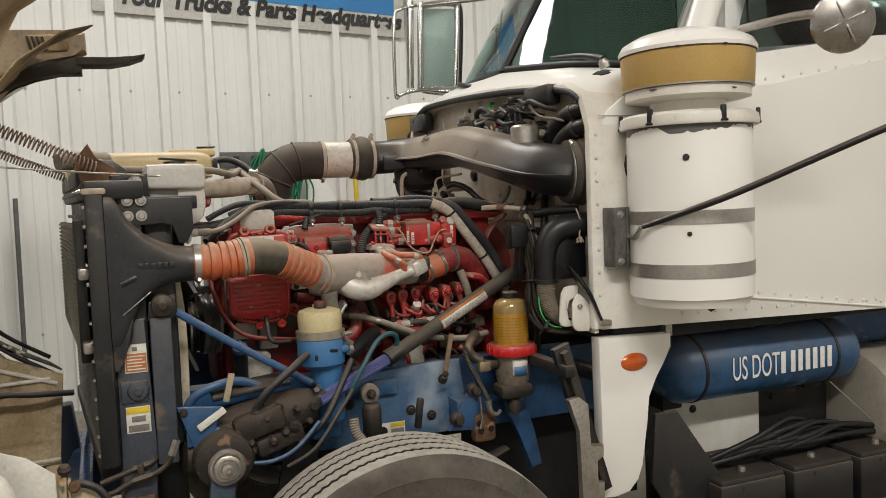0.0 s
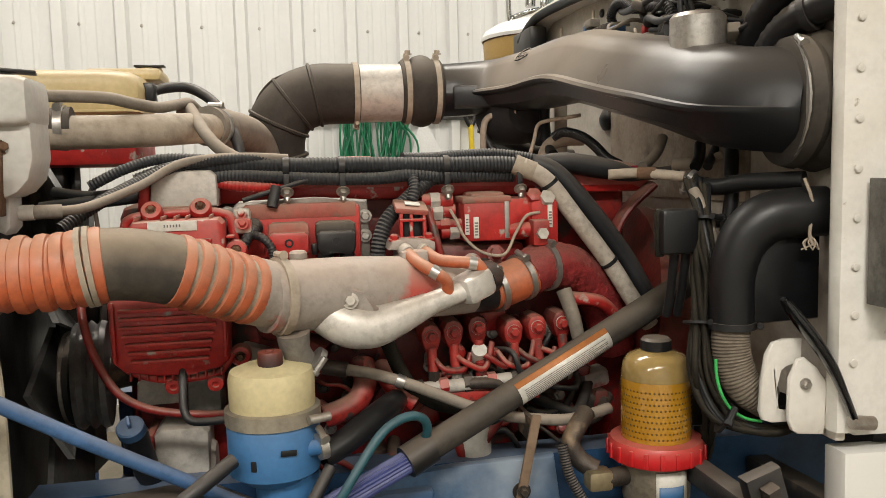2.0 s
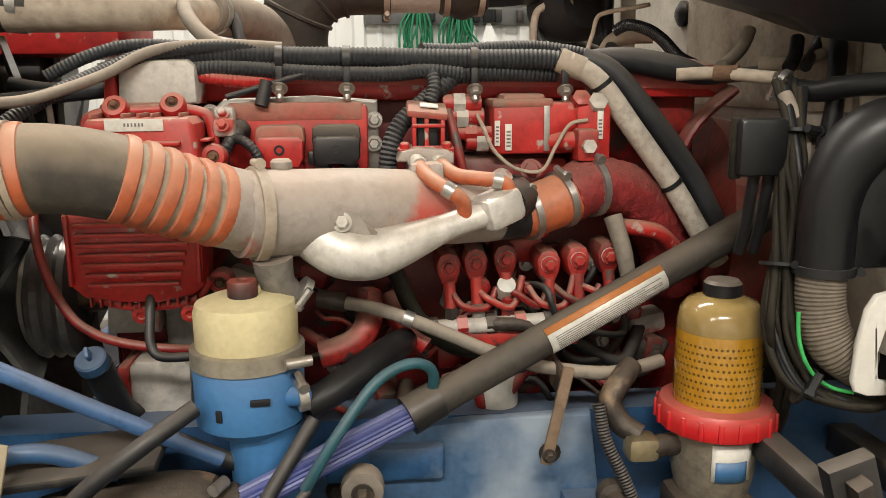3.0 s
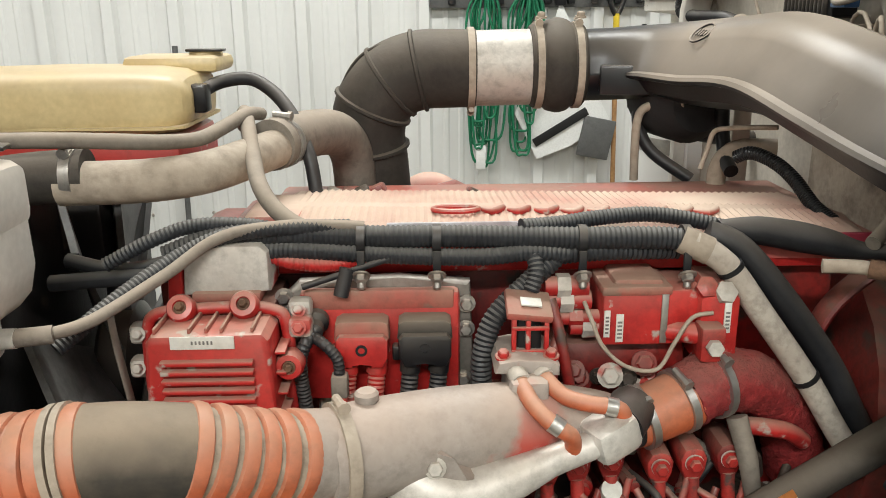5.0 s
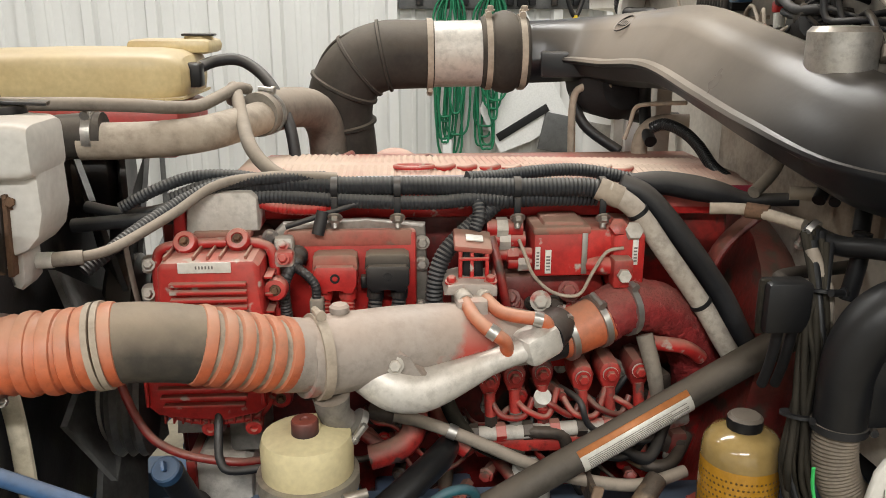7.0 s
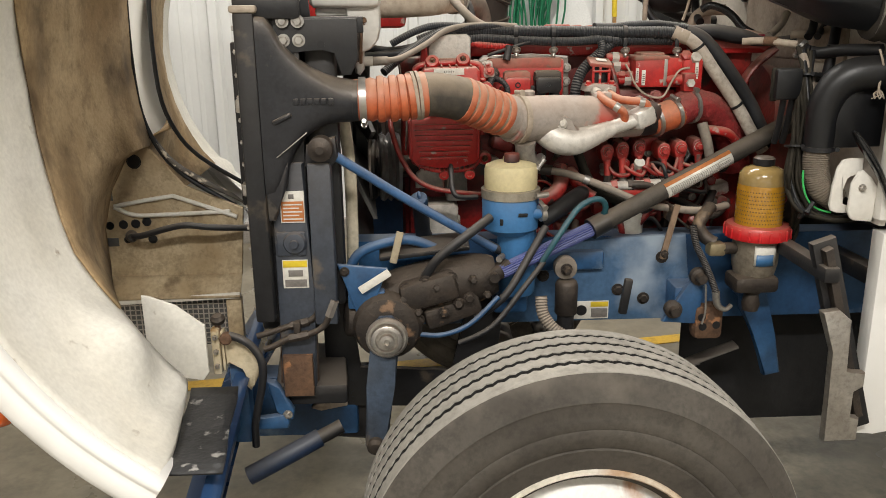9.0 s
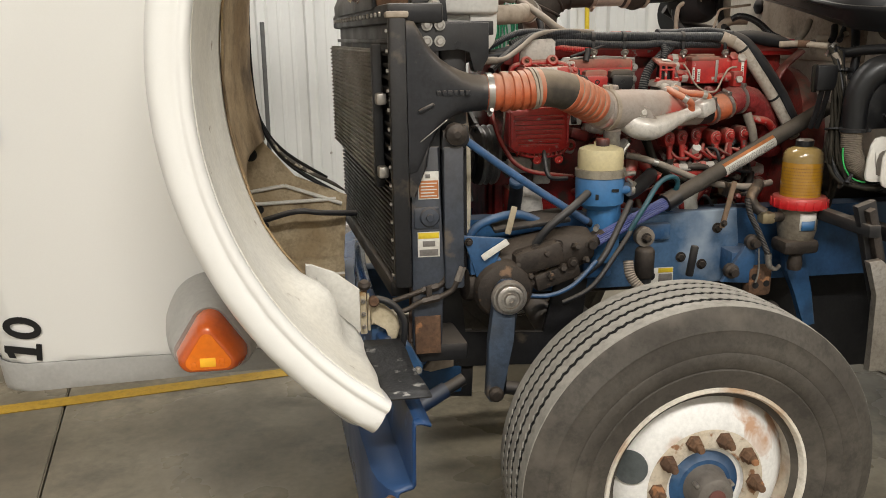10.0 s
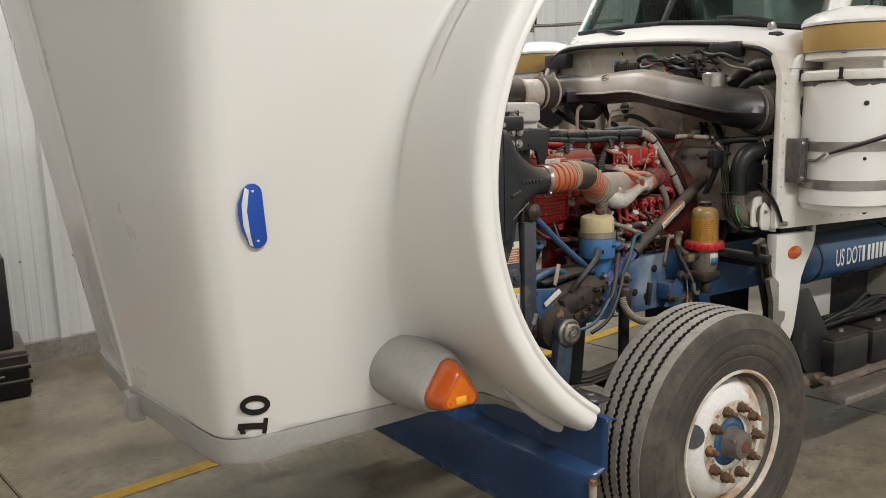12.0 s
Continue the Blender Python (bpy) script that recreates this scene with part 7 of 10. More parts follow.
rr = [[bm.verts.new((FC[0] + 0.0692 * math.cos(t), FC[1] + 0.0692 * math.sin(t), z)) for t in np.linspace(radians(250), radians(292), 10)] for z in (1.045, 1.078)]
for k in range(9):
    bm.faces.new((rr[0][k], rr[0][k + 1], rr[1][k + 1], rr[1][k]))
o = part("label_print", bm, BLUE_POT, sep)
o.modifiers.new("thickness", "SOLIDIFY").thickness = 0.0008
part("lower_casting", box((1.612, 2.57, 0.985), (0.13, 0.1, 0.05), 0.016), GREASE, sep)
part("valve", rev([(0.022, 0), (0.026, 0.02), (0.02, 0.05), (0.03, 0.06)], (1.612, 2.56, 0.90), (0, 0, 1), 14), GREASE, sep)
part("blue_bracket", plate([(1.60, 0.95), (1.665, 0.98), (1.69, 0.90), (1.72, 0.80), (1.75, 0.67), (1.70, 0.66), (1.66, 0.80), (1.61, 0.88)], 2.61, 2.64, 0.006), BLUE, sep, "blue mounting bracket")
part("bracket_arm", span_box((1.62, 2.63, 0.9), (1.68, 2.74, 0.98), 0.006), BLUE, sep)
part("inlet_fitting", box((1.50, 2.575, 1.085), (0.05, 0.045, 0.04), 0.01), mat("tarnished_brass", (0.36, 0.30, 0.18), (0.26, 0.21, 0.13), 0.45, metal=0.6, bump=0.2), sep, "tarnished brass fitting")
part("inlet_pipe", tube([(1.51, 2.57, 1.085), (1.56, 2.58, 1.085)], 0.018, 10), GREASE, sep)
part("inlet_elbow", tube([(1.50, 2.585, 1.098), (1.474, 2.6, 1.115), (1.459, 2.61, 1.145), (1.475, 2.62, 1.172), (1.505, 2.65, 1.19)], 0.019, 12), GREASE, sep)
part("outlet_elbow", tube([(1.66, 2.6, 1.08), (1.70, 2.59, 1.085), (1.725, 2.59, 1.12), (1.73, 2.6, 1.16)], 0.019, 12), GREASE, sep)
part("drain_hose", conduit([(1.436, 2.595, 1.15), (1.445, 2.58, 1.096), (1.468, 2.565, 1.045), (1.49, 2.55, 0.99), (1.50, 2.54, 0.96)], 0.0105, 0.005), HOSE, sep, "black drain hose")
part("drain_ferrule", tube([(1.498, 2.54, 0.965), (1.506, 2.54, 0.925), (1.53, 2.54, 0.91), (1.55, 2.55, 0.918)], [0.012, 0.01, 0.007, 0.007], 10), STEEL, sep)

# ---- air tank and batteries under the cab ----
tank = thing("air_tank", (2.7, 2.6, 0.8), "blue painted air tank with white stencilled lettering", "air tank")
TC = (2.60, 0.965)
part("vessel", rev([(0.0, 0), (0.05, 0.004), (0.1, 0.03), (0.13, 0.075), (0.138, 0.11), (0.138, 0.93), (0.13, 0.97), (0.1, 1.01), (0.05, 1.035), (0.0, 1.04)], (2.26, *TC), (1, 0, 0), 48), BLUE, tank, "blue cylindrical vessel")
for x in (2.41, 3.1):
    part("strap", rev([(0.1385, 0), (0.1415, 0), (0.1415, 0.014), (0.1385, 0.014)], (x, *TC), (1, 0, 0), 48), BLACKMETAL, tank, "thin dark strap")
for x in (2.6, 2.75, 2.9):
    part("fitting", rev([(0.02, 0), (0.02, 0.02), (0.012, 0.03)], (x, 2.6, 1.10), (0, 0, 1), 10), GREASE, tank)
letters("US DOT", 0.135, PAPER, "lettering", tank, (2.535, TC[0] - 0.1405, 0.925), 0.0008, (90, 0, 0), 0.0, 0.5, "white stencilled letters")
for k in range(7):
    part("number_bar", box((2.80 + k * 0.04 + (0.012 if k else 0), TC[0] - 0.1385, 0.97), (0.024, 0.004, 0.09), 0.002), PAPER, tank)
part("saddle", span_box((2.3, 2.6, 0.8), (2.4, 2.73, 0.9), 0.01), BLACKMETAL, tank)
part("saddle", span_box((3.05, 2.6, 0.8), (3.15, 2.73, 0.9), 0.01), BLACKMETAL, tank)
part("pull_wire", tube([(3.05, 2.46, 0.86), (3.3, 2.38, 0.6), (3.5, 2.3, 0.3)], 0.0025, 5), STEEL, tank, "drain pull wire")
bbox = thing("battery_box", (2.7, 2.6, 0.3), "open black battery tray with white back plate", "battery box")
part("tray", span_box((2.3, 2.3, 0.34), (3.9, 2.72, 0.37), 0.005), mat("dusty_tray", (0.22, 0.18, 0.14), (0.14, 0.115, 0.09), 0.7, bump=0.2), bbox)
part("side_plate", plate([(2.12, 0.86), (2.22, 0.86), (2.62, 0.30), (2.30, 0.30), (2.10, 0.6)], 2.40, 2.42, 0.004), BLACKMETAL, bbox, "black diagonal side plate")
part("back_plate", span_box((2.38, 2.69, 0.55), (2.88, 2.71, 0.84), 0.003), WHITE_WORN, bbox, "white back plate")
for x in (2.52, 2.95):
    part("bolt", bolt((x, 2.69, 0.76), (0, -1, 0), 0.012), GREASE, bbox)
part("step_edge", span_box((2.2, 2.16, 0.3), (3.9, 2.3, 0.34), 0.006), STEEL, bbox, "worn alloy step edge")
part("rear_wall", span_box((2.3, 2.715, 0.34), (3.6, 2.73, 0.86), 0.003), BLACKMETAL, bbox, "black rear wall of the box")
part("hanger", span_box((2.4, 2.7, 0.36), (2.45, 2.73, 0.86), 0.003), BLACKMETAL, bbox)
battery_label = "black truck battery with cables on the tray"
for k in range(3):
    x = 2.36 + k * 0.36
    bt = thing("battery", (x + 0.16, 2.48, 0.37), battery_label, "battery", group="batteries on the tray")
    part("case", span_box((x, 2.33, 0.37), (x + 0.32, 2.66, 0.56), 0.012), PLASTIC, bt)
    part("top", span_box((x + 0.005, 2.335, 0.555), (x + 0.315, 2.655, 0.58), 0.008), mat("dusty_battery_top", (0.045, 0.035, 0.028), (0.022, 0.018, 0.015), 0.7, bump=0.2), bt, "dusty brown top")
    for y in (2.4, 2.56):
        part("terminal", rev([(0.016, 0), (0.014, 0.02), (0.0, 0.022)], (x + 0.16, y, 0.578), (0, 0, 1), 10), STEEL, bt)
random.seed(7)
loom = thing("battery_cables", (2.7, 2.5, 0.58), "tangle of black and red battery cables", "cable")
for k in range(16):
    x0 = 2.36 + random.uniform(0, 0.3)
    z = 0.62 + random.uniform(0, 0.08)
    part("cable", tube([(x0, 2.42 + random.uniform(0, 0.1), 0.60), (x0 + 0.2, 2.4, z + 0.02), (x0 + 0.45, 2.45, z + random.uniform(-0.02, 0.06)), (x0 + 0.75, 2.5 + random.uniform(-0.05, 0.1), 0.61)], 0.012, 12), INK, loom)
under = thing("cab_step", (2.2, 2.2, 0.28), "dusty grey chassis step beam low under the cab", "step")
part("beam", box((2.6, 2.42, 0.33), (0.9, 0.1, 0.06), 0.01, (0, 6, 0)), GREASE, under)

# ---- radiator stack ----
SKEW[:] = [0.1, 2.45]
rad = thing("radiator", (0.28, MID, 0.75), "black radiator stack with cooler fins and side tank", "radiator")
TUBEMAT = mat("worn_cooler_tube", (0.075, 0.07, 0.064), (0.045, 0.042, 0.039), 0.45, metal=0.3, bump=0.15)
RY0, RY1 = 2.40, 3.74
part("core", span_box((0.235, RY0 + 0.03, 0.95), (0.36, RY1 - 0.03, 1.74), 0.005), BLACKMETAL, rad, "black finned core")
for k in range(30):
    z = 0.975 + k * 0.0168 if k < 18 else 1.3 + (k - 18) * 0.0345
    if z < 1.72:
        part("cooler_tube", span_box((0.218, RY0 + 0.06, z), (0.237, RY1 - 0.06, z + (0.008 if k < 18 else 0.013)), 0.003), TUBEMAT, rad)
cond = part("condenser", span_box((0.185, 2.56, 1.27), (0.205, 3.62, 1.665), 0.003), mat("dusty_condenser", (0.25, 0.228, 0.19), (0.18, 0.163, 0.135), 0.6, scale=8, bump=0.3), rad, "dusty grey condenser")
for k in range(26):
    part("fin_tube", span_box((0.178, 2.565, 1.276 + k * 0.015), (0.187, 3.615, 1.283 + k * 0.015), 0.003), cond.data.materials[0], cond)
part("condenser_header", span_box((0.18, 2.53, 1.25), (0.21, 2.56, 1.68), 0.006), BLACKMETAL, rad)
for z in (1.30, 1.52):
    part("lug", box((0.2, 2.52, z), (0.03, 0.05, 0.035), 0.006), STEEL, rad)
part("top_bar", span_box((0.21, RY0, 1.735), (0.37, RY1, 1.79), 0.01), BLACKMETAL, rad)
part("bottom_bar", span_box((0.21, RY0 + 0.1, 0.9), (0.37, RY1, 0.955), 0.01), BLACKMETAL, rad)
# near column and side tank
part("column", span_box((0.212, 2.385, 0.965), (0.262, 2.44, 1.755), 0.008), BLACKMETAL, rad, "scraped black side column")
for k in range(14):
    part("flange_bolt", rev([(0.006, 0), (0.006, 0.006), (0, 0.008)], (0.211, 2.41, 1.0 + k * 0.055), (-1, 0, 0), 6), STEEL, rad)
TANK = ((0.262, 1.30, 1.745, 2.386, 2.49, 9), (0.285, 1.305, 1.742, 2.385, 2.49, 8), (0.302, 1.335, 1.715, 2.385, 2.49, 7), (0.318, 1.37, 1.685, 2.386, 2.49, 6), (0.338, 1.41, 1.66, 2.387, 2.49, 5), (0.362, 1.445, 1.636, 2.388, 2.49, 4.5),
        (0.39, 1.465, 1.617, 2.39, 2.495, 4), (0.42, 1.477, 1.603, 2.394, 2.503, 3), (0.45, 1.481, 1.593, 2.4, 2.508, 2.4), (0.487, 1.482, 1.588, 2.402, 2.508, 2))
part("cooler_tank", loft_x(TANK), CACMAT, rad, "dull black cast cooler end tank", flat=50)
part("tank_foot", plate([(0.262, 1.24), (0.262, 1.4), (0.325, 1.4), (0.315, 1.33), (0.295, 1.285), (0.28, 1.24)], 2.392, 2.46, 0.006), CACMAT, rad)
part("neck", tube([(0.455, 2.455, 1.535), (0.5, 2.455, 1.535)], 0.052, 28), CACMAT, rad)
part("raised_rib", box((0.315, 2.383, 1.50), (0.05, 0.012, 0.012), 0.004, (0, -25, 0)), CACMAT, rad)
part("raised_rib", box((0.335, 2.382, 1.435), (0.1, 0.004, 0.003), 0.001, (0, -38, 0)), STEEL, rad)
for k in range(6):
    part("raised_mark", span_box((0.345 + k * 0.017, 2.3835 + 0.0008 * k, 1.533), (0.357 + k * 0.017, 2.393, 1.548), 0.001), CACMAT, rad, "worn raised casting mark")
part("mount_plate", plate([(0.30, 1.62), (0.30, 1.735), (0.505, 1.735), (0.505, 1.64), (0.485, 1.60), (0.46, 1.60), (0.45, 1.655), (0.42, 1.665), (0.345, 1.66), (0.325, 1.62)], 2.425, 2.44, 0.003), BLACKMETAL, rad, "black mounting plate")
for x in (0.325, 0.362):
    for z in (1.73, 1.685):
        part("bolt", bolt((x, 2.425 if z < 1.7 else 2.42, z), (0, -1, 0), 0.011), STEEL, rad)
part("hole", rev([(0.009, 0), (0.009, 0.002)], (0.415, 2.425, 1.675), (0, -1, 0), 12), INK, rad)
part("upper_bracket", span_box((0.31, 2.43, 1.70), (0.52, 2.47, 1.74), 0.004), BLACKMETAL, rad)
part("strut_pad", plate([(0.36, 1.375), (0.365, 1.43), (0.44, 1.45), (0.445, 1.40), (0.43, 1.375)], 2.41, 2.44, 0.006), CACMAT, rad)
lower = mat("dusty_blue_black_steel", (0.055, 0.065, 0.085), (0.04, 0.045, 0.055), 0.5, scale=6, bump=0.2, dust=(0.3, 0.25, 0.2), dust_amount=0.5, spots=(0.12, 0.1, 0.08), spot_amount=0.3)
part("lower_frame", plate([(0.265, 0.76), (0.27, 1.36), (0.33, 1.385), (0.355, 1.385), (0.365, 1.0), (0.355, 0.76)], 2.42, 2.46, 0.006), lower, rad, "dusty blue-black lower frame")
part("frame_return", span_box((0.365, 2.40, 0.95), (0.425, 2.46, 1.385), 0.006), lower, rad)
part("foot", plate([(0.27, 0.74), (0.27, 0.86), (0.35, 0.86), (0.35, 0.74)], 2.405, 2.425, 0.004), RUST, rad, "rusty foot")
part("foot_base", span_box((0.24, 2.43, 0.70), (0.44, 2.74, 0.76), 0.01), BLACKMETAL, rad)
l1 = part("label", span_box((0.29, 2.417, 1.228), (0.352, 2.42, 1.312), 0.0008), LABELW, rad, "white and orange warning label")
part("orange_field", span_box((0.293, 2.4158, 1.232), (0.35, 2.417, 1.285), 0.0003), LABELO, l1)
for k in range(5):
    part("print", span_box((0.297, 2.4148, 1.237 + k * 0.0095), (0.346 - 0.008 * (k % 2), 2.4158, 1.2405 + k * 0.0095), 0.0002), LABELW, l1)
part("star_mark", span_box((0.312, 2.4158, 1.292), (0.326, 2.417, 1.304), 0.0003), LABELG, l1)
l2 = part("label", span_box((0.285, 2.417, 1.05), (0.352, 2.42, 1.128), 0.0008), LABELW, rad, "white label with yellow heading")
part("heading", span_box((0.287, 2.4155, 1.108), (0.35, 2.417, 1.126), 0.0003), LABELY, l2)
part("pictogram", span_box((0.3, 2.4155, 1.083), (0.338, 2.417, 1.10), 0.0003), LABELG, l2)
part("print", span_box((0.29, 2.4155, 1.054), (0.347, 2.417, 1.074), 0.0003), LABELG, l2)
part("boss", rev([(0.03, 0), (0.032, 0.006), (0.026, 0.016), (0.012, 0.018), (0.01, 0.026), (0, 0.026)], (0.322, 2.42, 1.175), (0, -1, 0), 20), lower, rad)
part("pressed_plate", span_box((0.275, 2.412, 1.14), (0.35, 2.421, 1.205), 0.008), lower, rad)
# shroud, strip and fan
part("shroud", span_box((0.365, 2.46, 0.98), (0.45, RY1, 1.74), 0.02), BLACKMETAL, rad, "black fan shroud")
part("shroud_strip", tube([(0.462, 2.58, 1.48), (0.473, 2.58, 1.35), (0.474, 2.58, 1.18), (0.468, 2.585, 1.0)], 0.0105, 12, flat=1.6), mat("yellowed_rubber_strip", (0.62, 0.56, 0.44), (0.48, 0.42, 0.31), 0.7, bump=0.2), rad, "yellowed edge strip")
fan = thing("cooling_fan", (0.55, MID, 1.0), "black cooling fan with polished pulley behind the radiator", "fan")
part("hub", rev([(0.12, 0), (0.13, 0.01), (0.13, 0.06), (0.1, 0.08), (0, 0.085)], (0.5, MID, 1.35), (1, 0, 0), 28), PLASTIC, fan)
BLADE = mat("dusty_fan_blade", (0.17, 0.165, 0.155), (0.09, 0.088, 0.083), 0.5, bump=0.1)
for k in range(9):
    t = 2 * math.pi * k / 9
    bm = bmesh.new()
    d = Vector((0, math.cos(t), math.sin(t)))
    s = Vector((0, -math.sin(t), math.cos(t)))
    cc = Vector((0.515, MID, 1.35))
    q = [cc + d * r + s * w * 0.5 * sg + Vector((0.03 * sg, 0, 0)) for r, w, sg in ((0.1, 0.09, -1), (0.1, 0.09, 1), (0.4, 0.15, 1), (0.4, 0.15, -1))]
    a = [bm.verts.new(p) for p in q]
    b = [bm.verts.new(p + Vector((0.012, 0, 0))) for p in q]
    bm.faces.new(a[::-1]); bm.faces.new(b)
    for i in range(4):
        bm.faces.new((a[i], a[(i + 1) % 4], b[(i + 1) % 4], b[i]))
    part("blade", bm, BLADE, fan)
part("pulley", rev([(0.03, -0.03), (0.1, -0.03), (0.104, -0.02), (0.095, -0.01), (0.104, 0.0), (0.095, 0.01), (0.104, 0.02), (0.1, 0.03), (0.03, 0.03)], (0.60, 2.80, 1.30), (1, 0, 0), 36), mat("worn_pulley", (0.22, 0.21, 0.2), (0.12, 0.115, 0.11), 0.35, metal=0.7, bump=0.1), fan, "worn steel idler pulley")
part("pulley_arm", tube([(0.56, 2.8, 1.30), (0.75, 2.85, 1.30)], 0.03, 10), GREASE, fan)
part("belt", tube([(0.60, 2.905, 1.3), (0.6, MID, 1.45)], 0.012, 6), HOSE, fan)
part("shaft", tube([(0.56, MID, 1.35), (0.78, MID, 1.35)], 0.05, 12), GREASE, fan)

part("top_tank", plate([(0.2, 1.78), (0.2, 1.82), (0.215, 1.85), (0.25, 1.865), (0.31, 1.86), (0.35, 1.83), (0.355, 1.78)], 2.62, 3.6, 0.01), CACMAT, rad, "rounded black top tank")
part("bolt_block", plate([(0.285, 1.74), (0.285, 1.805), (0.385, 1.81), (0.39, 1.74)], 2.45, 2.50, 0.005), BLACKMETAL, rad, "black cable anchor plate")
part("anchor_bolt", bolt((0.35, 2.45, 1.785), (0, -1, 0), 0.013, length=0.02), STEEL, rad)
part("spring_lug", plate([(0.215, 1.78), (0.2, 1.86), (0.24, 1.91), (0.26, 1.86), (0.31, 1.84), (0.33, 1.78)], 2.6, 2.612, 0.004), RUST, rad, "rusty spring lug")
part("spring_lug", plate([(0.25, 1.77), (0.24, 1.83), (0.29, 1.87), (0.34, 1.82), (0.37, 1.77)], 2.7, 2.712, 0.004), RUST, rad, "rusty spring lug")
for k in range(16):
    part("flange_bolt", rev([(0.007, 0), (0.007, 0.006), (0, 0.008)], (0.205, 2.5 + k * 0.075, 1.762), (-1, 0, 0), 6), STEEL, rad)
SKEW[0] = 0.0
# ---- radiator strut ----
part("column_cap", span_box((0.205, 2.38, 1.75), (0.27, 2.445, 1.768), 0.006), TANPIPE, rad, "dusty column cap")
st = thing("radiator_strut", (0.6, 2.5, 1.1), "blue painted radiator support rod with rubber bush", "support rod")
part("rod", tube([(0.415, 2.42, 1.415), (0.62, 2.49, 1.265), (0.86, 2.56, 1.105)], 0.0125, 10), BLUE_ROD, st)
part("lower_rod", tube([(0.80, 2.545, 1.145), (0.90, 2.575, 1.08)], 0.0128, 10), HOSE, st)
part("bush", rev([(0.014, -0.03), (0.031, -0.027), (0.033, 0), (0.031, 0.022), (0.02, 0.026), (0.01, 0.034), (0, 0.034)], (0.403, 2.405, 1.422), (0, -1, 0), 20), GREASE, st, "rubber bush with bolt")

# ---- low pipes in front of the gear ----
lp = thing("cooler_pipe", (0.35, 2.4, 0.9), "pair of grey cooler pipes with fittings", "pipe")
for way, tip in (([(0.205, 2.42, 0.915), (0.25, 2.42, 0.928), (0.295, 2.42, 0.943), (0.345, 2.42, 0.955), (0.368, 2.42, 0.975), (0.376, 2.42, 1.01), (0.383, 2.42, 1.047)], BLUE_ROD), ([(0.225, 2.40, 0.885), (0.25, 2.40, 0.893), (0.294, 2.40, 0.915), (0.345, 2.40, 0.925), (0.385, 2.40, 0.945), (0.402, 2.40, 0.975), (0.419, 2.40, 1.018)], GREYBARE)):
    part("pipe", tube(way, 0.0085, 10), GREASE, lp)
    part("fitting", tube([way[5], way[6]], 0.0125, 6), tip, lp)
    part("union", tube([way[2], way[3]], 0.0125, 6, 2), GREASE, lp)
part("clip", box((0.315, 2.405, 0.935), (0.018, 0.02, 0.05), 0.004), GREASE, lp)

# ---- header bottle and amber tank ----
wt = thing("header_bottle", (0.46, 2.62, 1.55), "dusty white plastic washer bottle on a bracket", "bottle")
part("bottle", loft_x(((0.376, 1.78, 1.82, 2.56, 2.69, 5), (0.379, 1.768, 1.832, 2.538, 2.712, 6), (0.388, 1.761, 1.84, 2.53, 2.72, 7), (0.46, 1.759, 1.842, 2.528, 2.70, 7), (0.54, 1.759, 1.84, 2.53, 2.67, 7), (0.555, 1.763, 1.835, 2.536, 2.66, 6), (0.56, 1.778, 1.822, 2.555, 2.645, 5)), 40), WHITETANK, wt, "dusty white bottle")
part("bottle_spout", plate([(0.47, 1.68), (0.511, 1.66), (0.509, 1.60), (0.499, 1.588), (0.487, 1.594), (0.48, 1.64)], 2.575, 2.64, 0.008), WHITETANK, wt, "spout of the bottle")
part("bottle_leg", plate([(0.47, 1.768), (0.556, 1.768), (0.557, 1.71), (0.548, 1.676), (0.53, 1.656), (0.511, 1.648), (0.48, 1.652)], 2.55, 2.655, 0.008), WHITETANK, wt, "narrow lower leg of the bottle")
part("under_shelf", span_box((0.39, 2.56, 1.74), (0.49, 2.70, 1.762), 0.008), WHITETANK, wt)
part("bracket", plate([(0.28, 1.745), (0.508, 1.737), (0.5, 1.625), (0.456, 1.625), (0.444, 1.633), (0.438, 1.668), (0.42, 1.692), (0.28, 1.702)], 2.536, 2.546, 0.003), GEARMAT, wt, "brown dusty steel bracket")
part("bracket_edge", box((0.507, 2.552, 1.68), (0.008, 0.02, 0.12), 0.002, (0, 3, 0)), RUST, wt, "rusty folded edge")
part("cap", rev([(0.035, 0), (0.036, 0.004), (0.034, 0.016), (0, 0.018)], (0.475, 2.65, 1.836), (0, 0, 1), 20), PLASTIC, wt, "black filler cap")
part("cap_strap", box((0.485, 2.645, 1.858), (0.115, 0.035, 0.006), 0.002, (0, 4, 12)), PLASTIC, wt)
part("pump", tube([(0.503, 2.62, 1.622), (0.532, 2.622, 1.622)], 0.013, 12, 3), LABELW, wt, "white pump fitting")
part("pump_plug", tube([(0.528, 2.622, 1.622), (0.572, 2.634, 1.622)], 0.012, 12, 3), GREYHOSE, wt)
part("bolt", bolt((0.325, 2.536, 1.724), (0, -1, 0), 0.011), STEEL, wt)
part("bolt", bolt((0.372, 2.536, 1.722), (0, -1, 0), 0.011), STEEL, wt)
part("side_bolt", bolt((0.512, 2.552, 1.728), (0.6, -1, 0.2), 0.008), RUST, wt)
part("shelf", span_box((0.28, 2.545, 1.685), (0.48, 2.70, 1.70), 0.003), BLACKMETAL, wt)
et = thing("coolant_tank", (0.42, 3.08, 1.74), "amber plastic coolant header tank with red base", "coolant tank")
